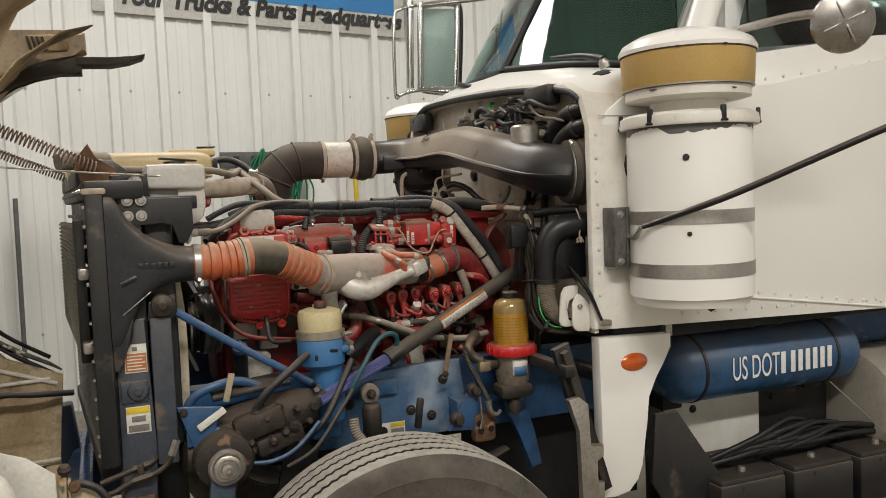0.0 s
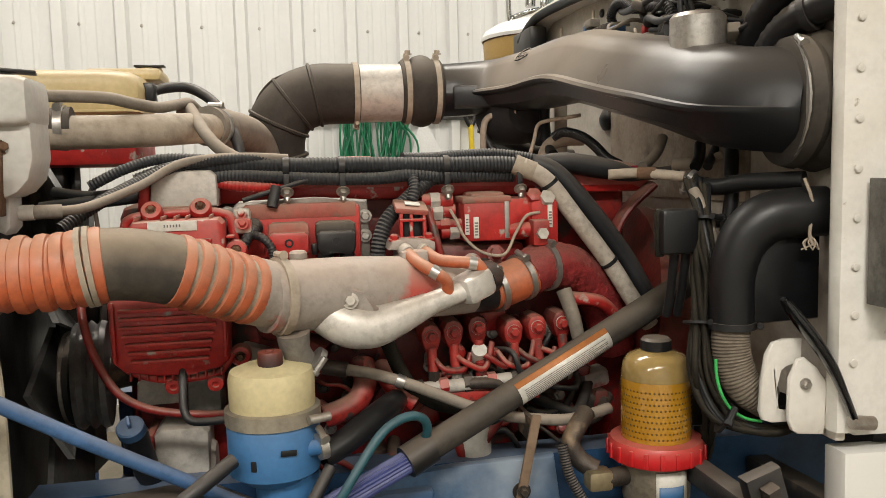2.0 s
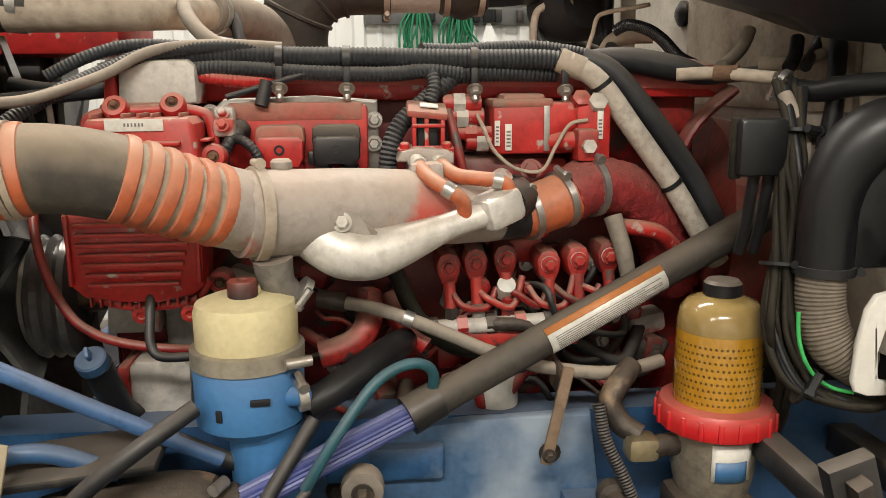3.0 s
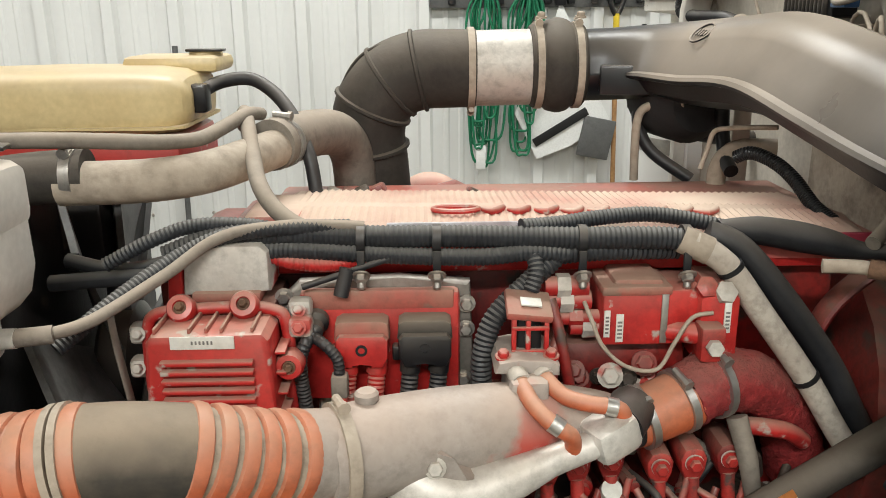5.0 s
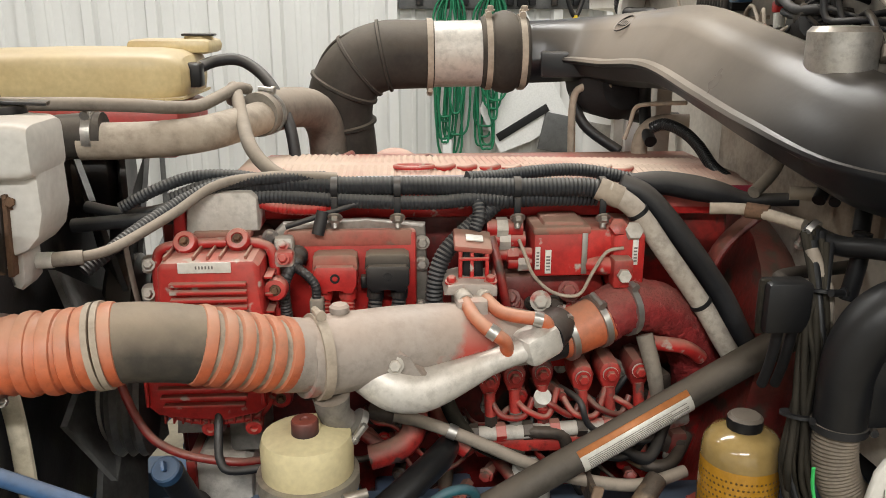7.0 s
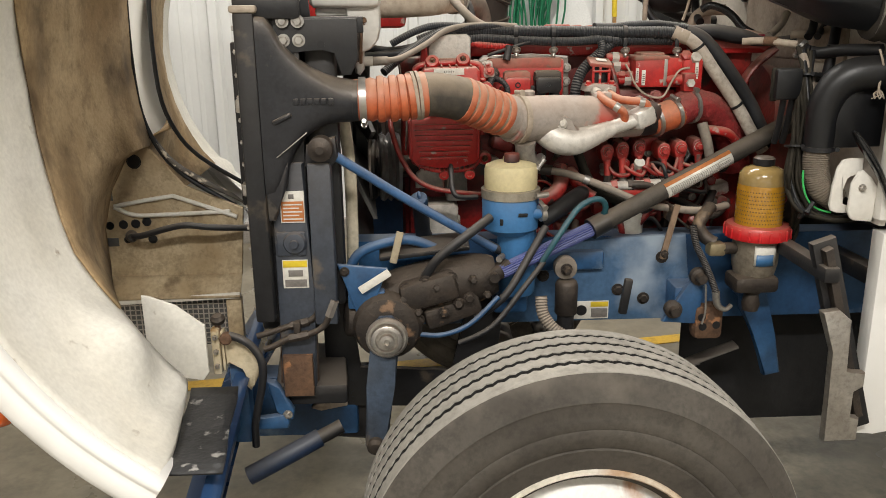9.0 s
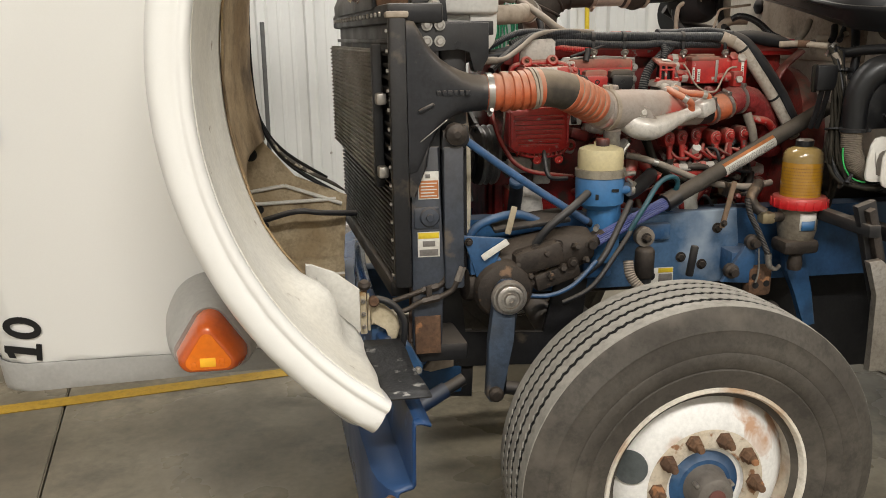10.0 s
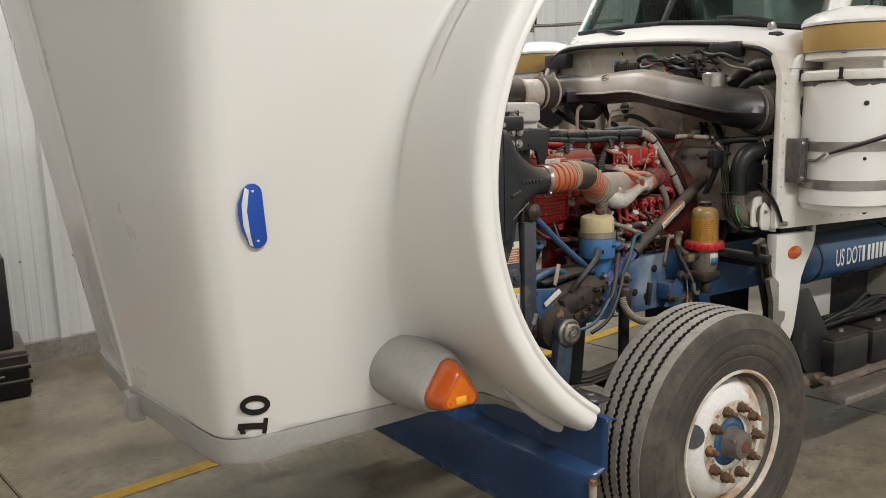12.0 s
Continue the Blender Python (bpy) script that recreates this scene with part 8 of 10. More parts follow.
part("tank", loft_x(((0.13, 1.83, 1.88, 3.11, 3.27, 4), (0.138, 1.812, 1.9, 3.07, 3.31, 4.5), (0.17, 1.8, 1.912, 3.052, 3.328, 4.5), (0.37, 1.798, 1.916, 3.048, 3.332, 4.5), (0.565, 1.8, 1.915, 3.05, 3.33, 4.5), (0.61, 1.806, 1.91, 3.058, 3.32, 4.5), (0.631, 1.818, 1.9, 3.075, 3.305, 4), (0.64, 1.838, 1.88, 3.11, 3.27, 4)), 48), YELLOWTANK, et, "yellowed amber tank")
part("seam", loft_x(((0.135, 1.817, 1.823, 3.09, 3.29, 12), (0.142, 1.817, 1.823, 3.06, 3.32, 12), (0.605, 1.817, 1.823, 3.043, 3.337, 12), (0.635, 1.817, 1.823, 3.065, 3.315, 12)), 24), YELLOWTANK, et, "moulded seam round the tank")
part("filler_block", span_box((0.49, 3.2, 1.9), (0.665, 3.34, 1.93), 0.012), YELLOWTANK, et, "raised filler end")
part("base", span_box((0.28, 3.06, 1.70), (0.625, 3.33, 1.806), 0.02), RED, et, "red painted base")
part("cap", rev([(0.03, 0), (0.032, 0.003), (0.03, 0.008), (0, 0.009)], (0.628, 3.27, 1.928), (0, 0, 1), 18), YELLOWTANK, et)
part("cap_strap", box((0.633, 3.25, 1.939), (0.07, 0.03, 0.005), 0.002), PLASTIC, et)
part("sensor", box((0.646, 3.135, 1.862), (0.03, 0.04, 0.05), 0.006), PLASTIC, et, "black level sensor")
part("foot", span_box((0.34, 3.1, 1.55), (0.46, 3.2, 1.71), 0.01), BLACKMETAL, et)
part("neck_hose", tube([(0.12, 2.9, 1.87), (0.2, 2.95, 1.88), (0.26, 3.05, 1.885)], 0.03, 10), GREYHOSE, et)

# ---- hoses above the fan ----
cp = thing("coolant_pipe", (0.6, 2.9, 1.7), "dust-covered coolant pipe with hose and clamps", "coolant pipe")
part("pipe", tube([(0.50, 2.87, 1.765), (0.62, 2.88, 1.766), (0.70, 2.92, 1.77), (0.755, 3.01, 1.777), (0.79, 3.11, 1.78)], 0.033, 20), TANPIPE, cp)
part("hose", tube([(0.38, 2.86, 1.765), (0.46, 2.875, 1.772), (0.54, 2.88, 1.775)], [0.038, 0.04, 0.041], 20), RUBBER, cp, "rubber hose end")
part("clamp", clamp((0.52, 2.88, 1.775), (1, 0, 0), 0.041, 0.016), STEEL, cp)
part("hose_elbow", tube([(0.775, 3.08, 1.785), (0.81, 3.2, 1.785), (0.86, 3.32, 1.77), (0.885, 3.38, 1.72), (0.89, 3.4, 1.64)], 0.045, 20), GREYHOSE, cp, "dust-covered rubber elbow")
part("clamp", clamp((0.787, 3.11, 1.785), (0.25, 1, 0), 0.042, 0.014), STEEL, cp)
bh = thing("vent_hose", (0.7, 3.1, 1.65), "black vent hose arching over the pipe", "hose")
part("hose", tube([(0.637, 3.16, 1.868), (0.665, 3.215, 1.883), (0.715, 3.228, 1.887), (0.76, 3.205, 1.866), (0.796, 3.172, 1.831), (0.82, 3.14, 1.79), (0.837, 3.115, 1.748), (0.846, 3.1, 1.69)], 0.0125, 14), HOSE, bh)
gh = thing("vapour_hose", (0.7, 2.85, 1.7), "two dusty grey hoses crossing above the pipe", "hose")
part("hose", tube([(0.2, 2.8, 1.84), (0.486, 2.84, 1.834), (0.603, 2.848, 1.83), (0.65, 2.89, 1.822), (0.69, 2.95, 1.818), (0.715, 3.02, 1.828), (0.735, 3.09, 1.838), (0.745, 3.16, 1.83)], 0.0118, 12), GREYHOSE, gh)
part("hose", tube([(0.70, 3.22, 1.80), (0.71, 3.18, 1.828), (0.723, 3.135, 1.834), (0.742, 3.06, 1.822), (0.765, 2.97, 1.79), (0.792, 2.881, 1.754), (0.825, 2.845, 1.722), (0.87, 2.83, 1.70), (0.93, 2.83, 1.695)], 0.013, 14), GREYHOSE, gh)

# ---- engine ----
eng = thing("diesel_engine", (1.1, 3.1, 0.85), "red painted inline diesel engine, oily and dusty", "engine")
part("block", span_box((0.62, 2.90, 0.95), (1.72, 3.36, 1.42), 0.02), RED_DARK, eng, "oily red cylinder block")
part("head", span_box((0.68, 2.91, 1.40), (1.70, 3.33, 1.635), 0.012), RED_DARK, eng, "red cylinder head")
part("rocker_box", span_box((0.76, 2.875, 1.615), (1.74, 3.28, 1.672), 0.01), RED, eng, "red rocker housing")
# ribbed cover, dusty, sloping a little to the rear, with two smooth bands along it
bm = bmesh.new()
n = 150
prof_y = [(2.872, -0.045, 0), (2.874, -0.004, 0), (2.882, 0.002, 0), (2.888, 0.004, 1), (2.965, 0.009, 1), (2.969, 0.011, 0), (2.984, 0.013, 0), (2.988, 0.012, 1), (3.115, 0.004, 1), (3.12, 0.0, 0), (3.135, -0.012, 0), (3.14, -0.045, 0)]
rows = []
for k in range(n + 1):
    x = 0.79 + 0.95 * k / n
    zc = 1.694 - 0.02 * (x - 0.77)
    q = min(1.0, k / 4.0, (n - k) / 6.0) * 0.014 - 0.014
    h = 0.0035 if (k % 2 and 5 < k < n - 8) else 0.0
    rows.append([bm.verts.new((x, y, zc + dz + q + h * r)) for y, dz, r in prof_y])
for a, b in zip(rows, rows[1:]):
    for i in range(len(prof_y) - 1):
        bm.faces.new((a[i], a[i + 1], b[i + 1], b[i]))
bm.faces.new(rows[0])
bm.faces.new(rows[-1][::-1])
cover = part("valve_cover", bm, RED_COVER, eng, "ribbed red valve cover under tan dust", flat=25)
bm = bmesh.new()
ring_along(bm, [Vector((1.088 + 0.036 * math.cos(a), 2.935 + 0.017 * math.sin(a), 1.703)) for a in [2 * math.pi * i / 24 for i in range(25)]], [0.0045] * 25, 8)
part("raised_oval", bm, RED, cover, "worn raised oval mark")
random.seed(4)
for k in range(9):
    x = 1.13 + k * 0.043
    z = 1.702 - 0.02 * (x - 1.0)
    w = random.uniform(0.03, 0.04)
    part("raised_mark", tube([(x, 2.945, z), (x + w * 0.5, 2.93, z), (x + w, 2.95, z), (x + w * 1.15, 2.965, z)], [0.003, 0.006, 0.006, 0.003], 12, 3), RED if k < 3 else RED_COVER, cover, "worn raised script mark")
part("front_lip", box((0.80, 2.98, 1.69), (0.09, 0.16, 0.03), 0.012, (0, 0, 0)), RED_COVER, eng)
part("pink_edge", box((1.69, 2.872, 1.662), (0.1, 0.01, 0.02), 0.003), PINK, eng)
part("white_film", box((1.1, 2.8755, 1.688), (0.24, 0.006, 0.018), 0.002), mat("pale_scuff", (0.55, 0.57, 0.6), (0.5, 0.4, 0.4), 0.5, bump=0.05), eng)
# front bare casting above the control module
fc = part("front_casting", plate([(0.685, 1.61), (0.69, 1.672), (0.70, 1.685), (0.80, 1.686), (0.812, 1.675), (0.812, 1.615)], 2.80, 2.95, 0.008), BARE, eng, "bare casting with red remains")
part("red_side", plate([(0.662, 1.60), (0.668, 1.66), (0.684, 1.672), (0.686, 1.60)], 2.80, 2.94, 0.004), RED, fc)
part("front_ledge", span_box((0.70, 2.79, 1.603), (0.80, 2.83, 1.618), 0.004), RED_DUSTY, fc)
part("front_cover", span_box((0.60, 2.93, 1.0), (0.70, 3.34, 1.62), 0.03), RED_DARK, eng)
part("accessory_casting", plate([(0.665, 1.03), (0.668, 1.17), (0.68, 1.182), (0.76, 1.182), (0.772, 1.17), (0.77, 1.03)], 2.79, 2.92, 0.008), BARE, eng, "bare accessory casting")
part("accessory_casting", plate([(0.642, 1.235), (0.645, 1.28), (0.66, 1.29), (0.72, 1.285), (0.73, 1.27), (0.728, 1.235)], 2.78, 2.92, 0.006), BARE, eng, "bare accessory casting")
part("accessory_casting", span_box((0.735, 2.79, 1.19), (0.80, 2.92, 1.315), 0.008), GREYBARE, eng, "grey machined casting")
part("casting_edge", span_box((0.65, 2.785, 1.06), (0.668, 2.90, 1.175), 0.005), RED, eng)
pul = part("pulley", rev([(0.02, 0), (0.05, 0.004), (0.082, 0.004), (0.092, 0.0), (0.092, 0.02), (0.084, 0.026), (0.084, 0.034), (0.092, 0.04), (0.092, 0.052), (0.06, 0.056)], (0.50, 2.87, 1.28), (1, 0, 0), 40), BLACKMETAL, eng, "dark crank pulley")
part("pulley_ring", rev([(0.0915, 0.002), (0.0935, 0.003), (0.0935, 0.009), (0.0915, 0.01)], (0.50, 2.87, 1.28), (1, 0, 0), 40), STEEL, pul, "bright worn ring")
part("pulley_ring", rev([(0.0915, 0.042), (0.0935, 0.043), (0.0935, 0.048), (0.0915, 0.049)], (0.50, 2.87, 1.28), (1, 0, 0), 40), STEEL, pul)
part("pulley_hub", rev([(0.03, 0), (0.03, 0.06), (0.02, 0.12)], (0.53, 2.87, 1.28), (1, 0, 0), 20), GREASE, pul)
part("white_canister", rev([(0.03, 0), (0.036, 0.006), (0.037, 0.02), (0.037, 0.09), (0.033, 0.098), (0.0, 0.1)], (1.302, 2.765, 1.06), (0, 0, 1), 28), LABELW, eng, "white spin-on filter")
part("accessory", rev([(0.05, 0), (0.055, 0.01), (0.055, 0.1), (0.04, 0.12)], (0.66, 2.85, 1.09), (1, 0, 0), 20), BARE, eng)
cap_b = part("cap_blue", rev([(0.022, 0), (0.0255, 0.004), (0.025, 0.02), (0.022, 0.023), (0, 0.024)], (0.652, 2.68, 1.214), (-0.15, -0.7, 1), 20), mat("dusty_navy_cap", (0.035, 0.085, 0.17), (0.025, 0.06, 0.12), 0.45, bump=0.1, dust=(0.25, 0.28, 0.33), dust_amount=0.4), eng, "dusty navy oil filler cap")
part("wing", box((0.649, 2.667, 1.236), (0.007, 0.042, 0.018), 0.003, (-35, -8, 10)), BLUE_ROD, cap_b)
part("filler_tube", tube([(0.653, 2.685, 1.215), (0.657, 2.72, 1.16), (0.665, 2.78, 1.09), (0.7, 2.9, 1.04)], 0.024, 14), BLACKMETAL, eng)

# control module
ecu = part("control_module", plate([(0.668, 1.335), (0.658, 1.45), (0.664, 1.585), (0.672, 1.596), (0.82, 1.598), (0.829, 1.588), (0.834, 1.45), (0.822, 1.34), (0.79, 1.318), (0.70, 1.318)], 2.682, 2.765, 0.008), RED, eng, "red finned control module")
part("lower_body", plate([(0.624, 1.345), (0.622, 1.452), (0.63, 1.462), (0.82, 1.462), (0.83, 1.45), (0.828, 1.338), (0.812, 1.324), (0.76, 1.315), (0.70, 1.315), (0.645, 1.325)], 2.68, 2.765, 0.006), RED, ecu, "red finned lower housing")
for k in range(7):
    z = 1.342 + k * 0.0155
    w = 0.068 + 0.004 * min(k, 4)
    part("fin", span_box((0.725 - w, 2.668, z), (0.725 + w, 2.69, z + 0.007), 0.002), RED, ecu)
for x in (0.628, 0.82):
    part("side_rail", span_box((x, 2.671, 1.345), (x + 0.006, 2.69, 1.455), 0.002), RED, ecu)
for k in range(8):
    z = 1.462 + k * 0.0135
    part("fin", span_box((0.684, 2.671, z), (0.808, 2.688, z + 0.0065), 0.002), RED, ecu)
part("foot_lip", tube([(0.634, 2.70, 1.352), (0.648, 2.70, 1.325), (0.70, 2.70, 1.305), (0.76, 2.70, 1.303), (0.81, 2.70, 1.313), (0.834, 2.70, 1.345)], 0.0065, 10), RED, ecu, "rounded red lip along the foot")
for k in range(12):
    x = 0.652 + k * 0.0145
    part("edge_rib", span_box((x, 2.682, 1.304 + 0.0009 * abs(k - 5.5)), (x + 0.0035, 2.70, 1.324), 0.001), RED_USED, ecu)
for x in (0.725, 0.80):
    part("foot_lug", rev([(0.014, -0.03), (0.016, 0), (0.014, 0.008), (0.007, 0.009), (0.006, 0.004)], (x, 2.70, 1.292), (0, -1, -0.2), 16), RED_USED, ecu)
label = part("label", span_box((0.699, 2.6795, 1.578), (0.784, 2.6815, 1.596), 0.0005), LABELW, ecu, "white label with small print")
for k in range(6):
    part("print", span_box((0.727 + k * 0.0052, 2.6788, 1.585), (0.7295 + k * 0.0052, 2.6796, 1.590), 0.0001), LABELG, label)
# rim round the top, with its ears and webs
rim = part("rim", tube([(0.648, 2.75, 1.40), (0.644, 2.755, 1.50), (0.645, 2.758, 1.575), (0.657, 2.76, 1.598), (0.70, 2.762, 1.604), (0.78, 2.762, 1.607), (0.822, 2.76, 1.603), (0.84, 2.757, 1.585), (0.844, 2.752, 1.50), (0.84, 2.75, 1.40)], 0.009, 12, 5), RED, ecu, "raised red rim")
for x in (0.676, 0.722, 0.745, 0.765, 0.806):
    part("web", span_box((x - 0.002, 2.69, 1.596), (x + 0.002, 2.765, 1.604), 0.001), RED_DUSTY, ecu)
for z in (1.44, 1.47, 1.50, 1.53, 1.56):
    part("web", span_box((0.832, 2.70, z), (0.846, 2.755, z + 0.004), 0.001), RED, ecu)
for x, y, z, ax in ((0.697, 2.755, 1.607, (0, -0.8, 0.5)), (0.785, 2.755, 1.611, (0, -0.8, 0.5)), (0.848, 2.725, 1.535, (0, -1, 0.1)), (0.846, 2.73, 1.335, (0, -1, 0)), (0.65, 2.73, 1.335, (0, -1, 0))):
    ear = part("mount_ear", rev([(0.012, -0.02), (0.0195, -0.016), (0.0205, 0.01), (0.0175, 0.016), (0.010, 0.017), (0.008, 0.012)], (x, y, z), ax, 20), RED, ecu, "round red mount ear")
    part("bolt", bolt(Vector((x, y, z)) + Vector(ax).normalized() * 0.012, ax, 0.006), RUST, ear)
for x, y, z in ((0.633, 2.75, 1.572), (0.628, 2.75, 1.52), (0.857, 2.765, 1.60), (0.86, 2.74, 1.582)):
    part("stud_nut", bolt((x, y, z), (0, -0.9, 0.4), 0.0075), BARE, eng)
    part("stud_bracket", box((x, y + 0.02, z - 0.004), (0.034, 0.03, 0.03), 0.008), BARE, eng)
part("side_strip", tube([(0.60, 2.74, 1.62), (0.607, 2.735, 1.56), (0.62, 2.735, 1.45), (0.615, 2.74, 1.36)], 0.011, 12, 5, flat=0.3), GREYHOSE, eng, "bent steel side strip")
part("ecu_stand", span_box((0.68, 2.76, 1.35), (0.82, 2.93, 1.6), 0.01), RED_DARK, eng)

# connector plate with red and black plugs
cp_ = part("connector_plate", span_box((0.852, 2.80, 1.44), (1.088, 2.83, 1.612), 0.008), RED, eng, "red connector plate")
part("plate_top", span_box((0.86, 2.798, 1.585), (1.08, 2.812, 1.616), 0.005), RED_DUSTY, cp_)
part("back_plate", plate([(0.815, 1.56), (0.825, 1.598), (0.85, 1.622), (1.0, 1.626), (1.105, 1.618), (1.112, 1.44), (0.84, 1.43)], 2.825, 2.85, 0.006), mat("grimy_alloy_plate", (0.34, 0.31, 0.27), (0.26, 0.23, 0.2), 0.5, metal=0.4, bump=0.2), eng, "grimy bare alloy plate")
part("plate_stand", span_box((0.87, 2.85, 1.46), (1.1, 2.93, 1.6), 0.006), RED_DARK, eng)
for x0, m_ in ((0.907, RED), (0.998, PLASTIC)):
    word = "black" if m_ is PLASTIC else "red"
    plug = part("plug", plate([(x0, 1.528), (x0, 1.555), (x0 + 0.006, 1.562), (x0 + 0.07, 1.562), (x0 + 0.076, 1.555), (x0 + 0.076, 1.528), (x0 + 0.068, 1.512), (x0 + 0.05, 1.512), (x0 + 0.038, 1.527), (x0 + 0.026, 1.512), (x0 + 0.008, 1.512)], 2.752, 2.80, 0.005), m_, eng, word + " twin plug")
    part("cap", plate([(x0 - 0.002, 1.552), (x0 + 0.0, 1.575), (x0 + 0.008, 1.58), (x0 + 0.068, 1.58), (x0 + 0.076, 1.575), (x0 + 0.078, 1.552)], 2.764, 2.806, 0.004), RED_DUSTY if m_ is RED else PLASTIC_DUSTY, plug, "dusty cap")
    part("screw", rev([(0.0085, 0), (0.0085, 0.004), (0.005, 0.004), (0.005, 0.001), (0, 0.001)], (x0 + 0.038, 2.754, 1.541), (0, -1, 0), 14), INK, plug)
    for dx in (0.017, 0.059):
        part("collar", tube([(x0 + dx, 2.776, 1.516), (x0 + dx - 0.002, 2.774, 1.498)], 0.0155, 14, 2), m_, plug)
        part("cable", conduit([(x0 + dx - 0.001, 2.775, 1.50), (x0 + dx - 0.004, 2.768, 1.47), (x0 + dx - 0.012, 2.765, 1.40)], 0.0135, 0.006), HOSE if m_ is PLASTIC else RED, plug)
    part("side_lug", box((x0 - 0.004, 2.785, 1.525), (0.012, 0.02, 0.022), 0.003), m_, plug)
for x, z in ((0.835, 1.578), (0.828, 1.60), (1.099, 1.585), (1.098, 1.545), (1.094, 1.463), (0.842, 1.46)):
    part("bolt", bolt((x, 2.822, z), (0, -1, 0), 0.0095), STEEL, eng)
part("round_fitting", rev([(0.019, 0), (0.019, 0.012), (0.013, 0.02), (0.013, 0.035), (0.008, 0.04)], (0.877, 2.80, 1.572), (0, -1, -0.2), 18), BLACKMETAL, eng, "black round sensor fitting")
part("sensor_cable", conduit([(0.877, 2.765, 1.566), (0.866, 2.75, 1.553), (0.858, 2.745, 1.525), (0.862, 2.75, 1.46), (0.87, 2.76, 1.40)], 0.0105, 0.006), HOSE, eng)
part("sensor_cable", conduit([(0.877, 2.76, 1.56), (0.895, 2.742, 1.555), (0.912, 2.738, 1.535), (0.914, 2.738, 1.51)], 0.0085, 0.006), HOSE, eng)
part("sensor_plug", span_box((0.902, 2.726, 1.478), (0.926, 2.75, 1.512), 0.004), GREYHOSE, eng, "grey sensor plug")
part("sensor_boot", span_box((0.904, 2.728, 1.44), (0.924, 2.748, 1.48), 0.005), RED, eng)

# fuel pump block with a dusty top and label strips
fp = part("fuel_pump", span_box((1.298, 2.79, 1.525), (1.45, 2.90, 1.612), 0.006), RED, eng, "red fuel pump block")
part("pump_top", span_box((1.296, 2.788, 1.603), (1.40, 2.905, 1.618), 0.004), RED_DUSTY, fp, "dust-covered top plate")
part("pump_flange", span_box((1.315, 2.80, 1.60), (1.39, 2.9, 1.626), 0.008), RED_DUSTY, fp)
for x, z0, z1, w, m_ in ((1.30, 1.54, 1.582, 0.009, LABELW), (1.318, 1.532, 1.576, 0.011, LABELW), (1.384, 1.53, 1.606, 0.010, STRAP), (1.472, 1.55, 1.60, 0.010, LABELW)):
    lb = part("label", span_box((x, 2.7868 if x < 1.46 else 2.7718, z0), (x + w, 2.789 if x < 1.46 else 2.775, z1), 0.0004), m_, fp, "peeling white label strip" if m_ is LABELW else "silver strip")
    if m_ is LABELW:
        for k in range(5):
            part("print", span_box((x + 0.002, 2.7862 if x < 1.46 else 2.7712, z0 + 0.006 + k * 0.006), (x + w - 0.002, 2.7870 if x < 1.46 else 2.772, z0 + 0.009 + k * 0.006), 0.0001), LABELG, lb)
part("end_flange", plate([(1.44, 1.50), (1.437, 1.60), (1.45, 1.622), (1.485, 1.618), (1.497, 1.60), (1.497, 1.495)], 2.775, 2.90, 0.008), RED, eng, "red end casting")
part("end_cap", rev([(0.015, 0), (0.017, 0.004), (0.017, 0.012), (0.01, 0.016), (0, 0.016)], (1.447, 2.79, 1.612), (0, -0.75, 0.6), 6), RED_USED, eng)
part("bare_cap", rev([(0.015, 0), (0.017, 0.004), (0.017, 0.014), (0.009, 0.018), (0, 0.018)], (1.472, 2.785, 1.606), (0.1, -0.8, 0.55), 6), BARE, eng, "bare hexagon cap")
sol = part("solenoid", span_box((1.432, 2.745, 1.515), (1.468, 2.785, 1.568), 0.005), RED_USED, eng, "red solenoid block")
part("solenoid_nut", rev([(0.012, -0.004), (0.0125, 0.004), (0.012, 0.012)], (1.45, 2.745, 1.54), (0, -1, 0.1), 6), BARE, sol)
part("boss", tube([(1.40, 2.80, 1.545), (1.45, 2.77, 1.548)], 0.016, 14, 2), RED, eng)
part("pump_line", tube([(1.272, 2.80, 1.592), (1.28, 2.775, 1.57), (1.295, 2.765, 1.535), (1.33, 2.76, 1.505), (1.375, 2.76, 1.50), (1.40, 2.765, 1.54), (1.425, 2.772, 1.575), (1.455, 2.772, 1.582)], 0.0032, 12), TANPIPE, eng, "thin dusty pump line")
for x, z, r in ((1.25, 1.588, 0.015), (1.265, 1.56, 0.012), (1.285, 1.545, 0.013), (1.245, 1.61, 0.016)):
    un = part("union", tube([(x - 0.03, 2.82, z), (x + 0.035, 2.82, z)], r, 12), RED, eng)
    part("union_nut", tube([(x - 0.012, 2.82, z), (x + 0.008, 2.82, z)], r + 0.004, 6, 2), BARE if r > 0.0125 else RED, un)
part("pump_body", span_box((1.22, 2.82, 1.43), (1.44, 2.93, 1.52), 0.02), RED_DARK, eng)
for p in (((1.22, 2.79, 1.60), (1.23, 2.77, 1.56), (1.24, 2.76, 1.51), (1.25, 2.76, 1.46)), ((1.235, 2.78, 1.555), (1.22, 2.76, 1.52), (1.225, 2.75, 1.47), (1.26, 2.76, 1.43))):
    part("pump_line", tube(p, 0.0085, 12), RED_DARK, eng)
random.seed(8)
for k in range(12):
    p = (1.27 + random.uniform(-0.04, 0.16), 2.785 + random.uniform(-0.01, 0.02), 1.50 + random.uniform(-0.05, 0.02))
    part("pump_fitting", bolt(p, (random.uniform(-0.4, 0.4), -1, random.uniform(0, 0.5)), random.uniform(0.008, 0.014)), random.choice((RED, RED_DARK, GREASE, BARE)), eng)
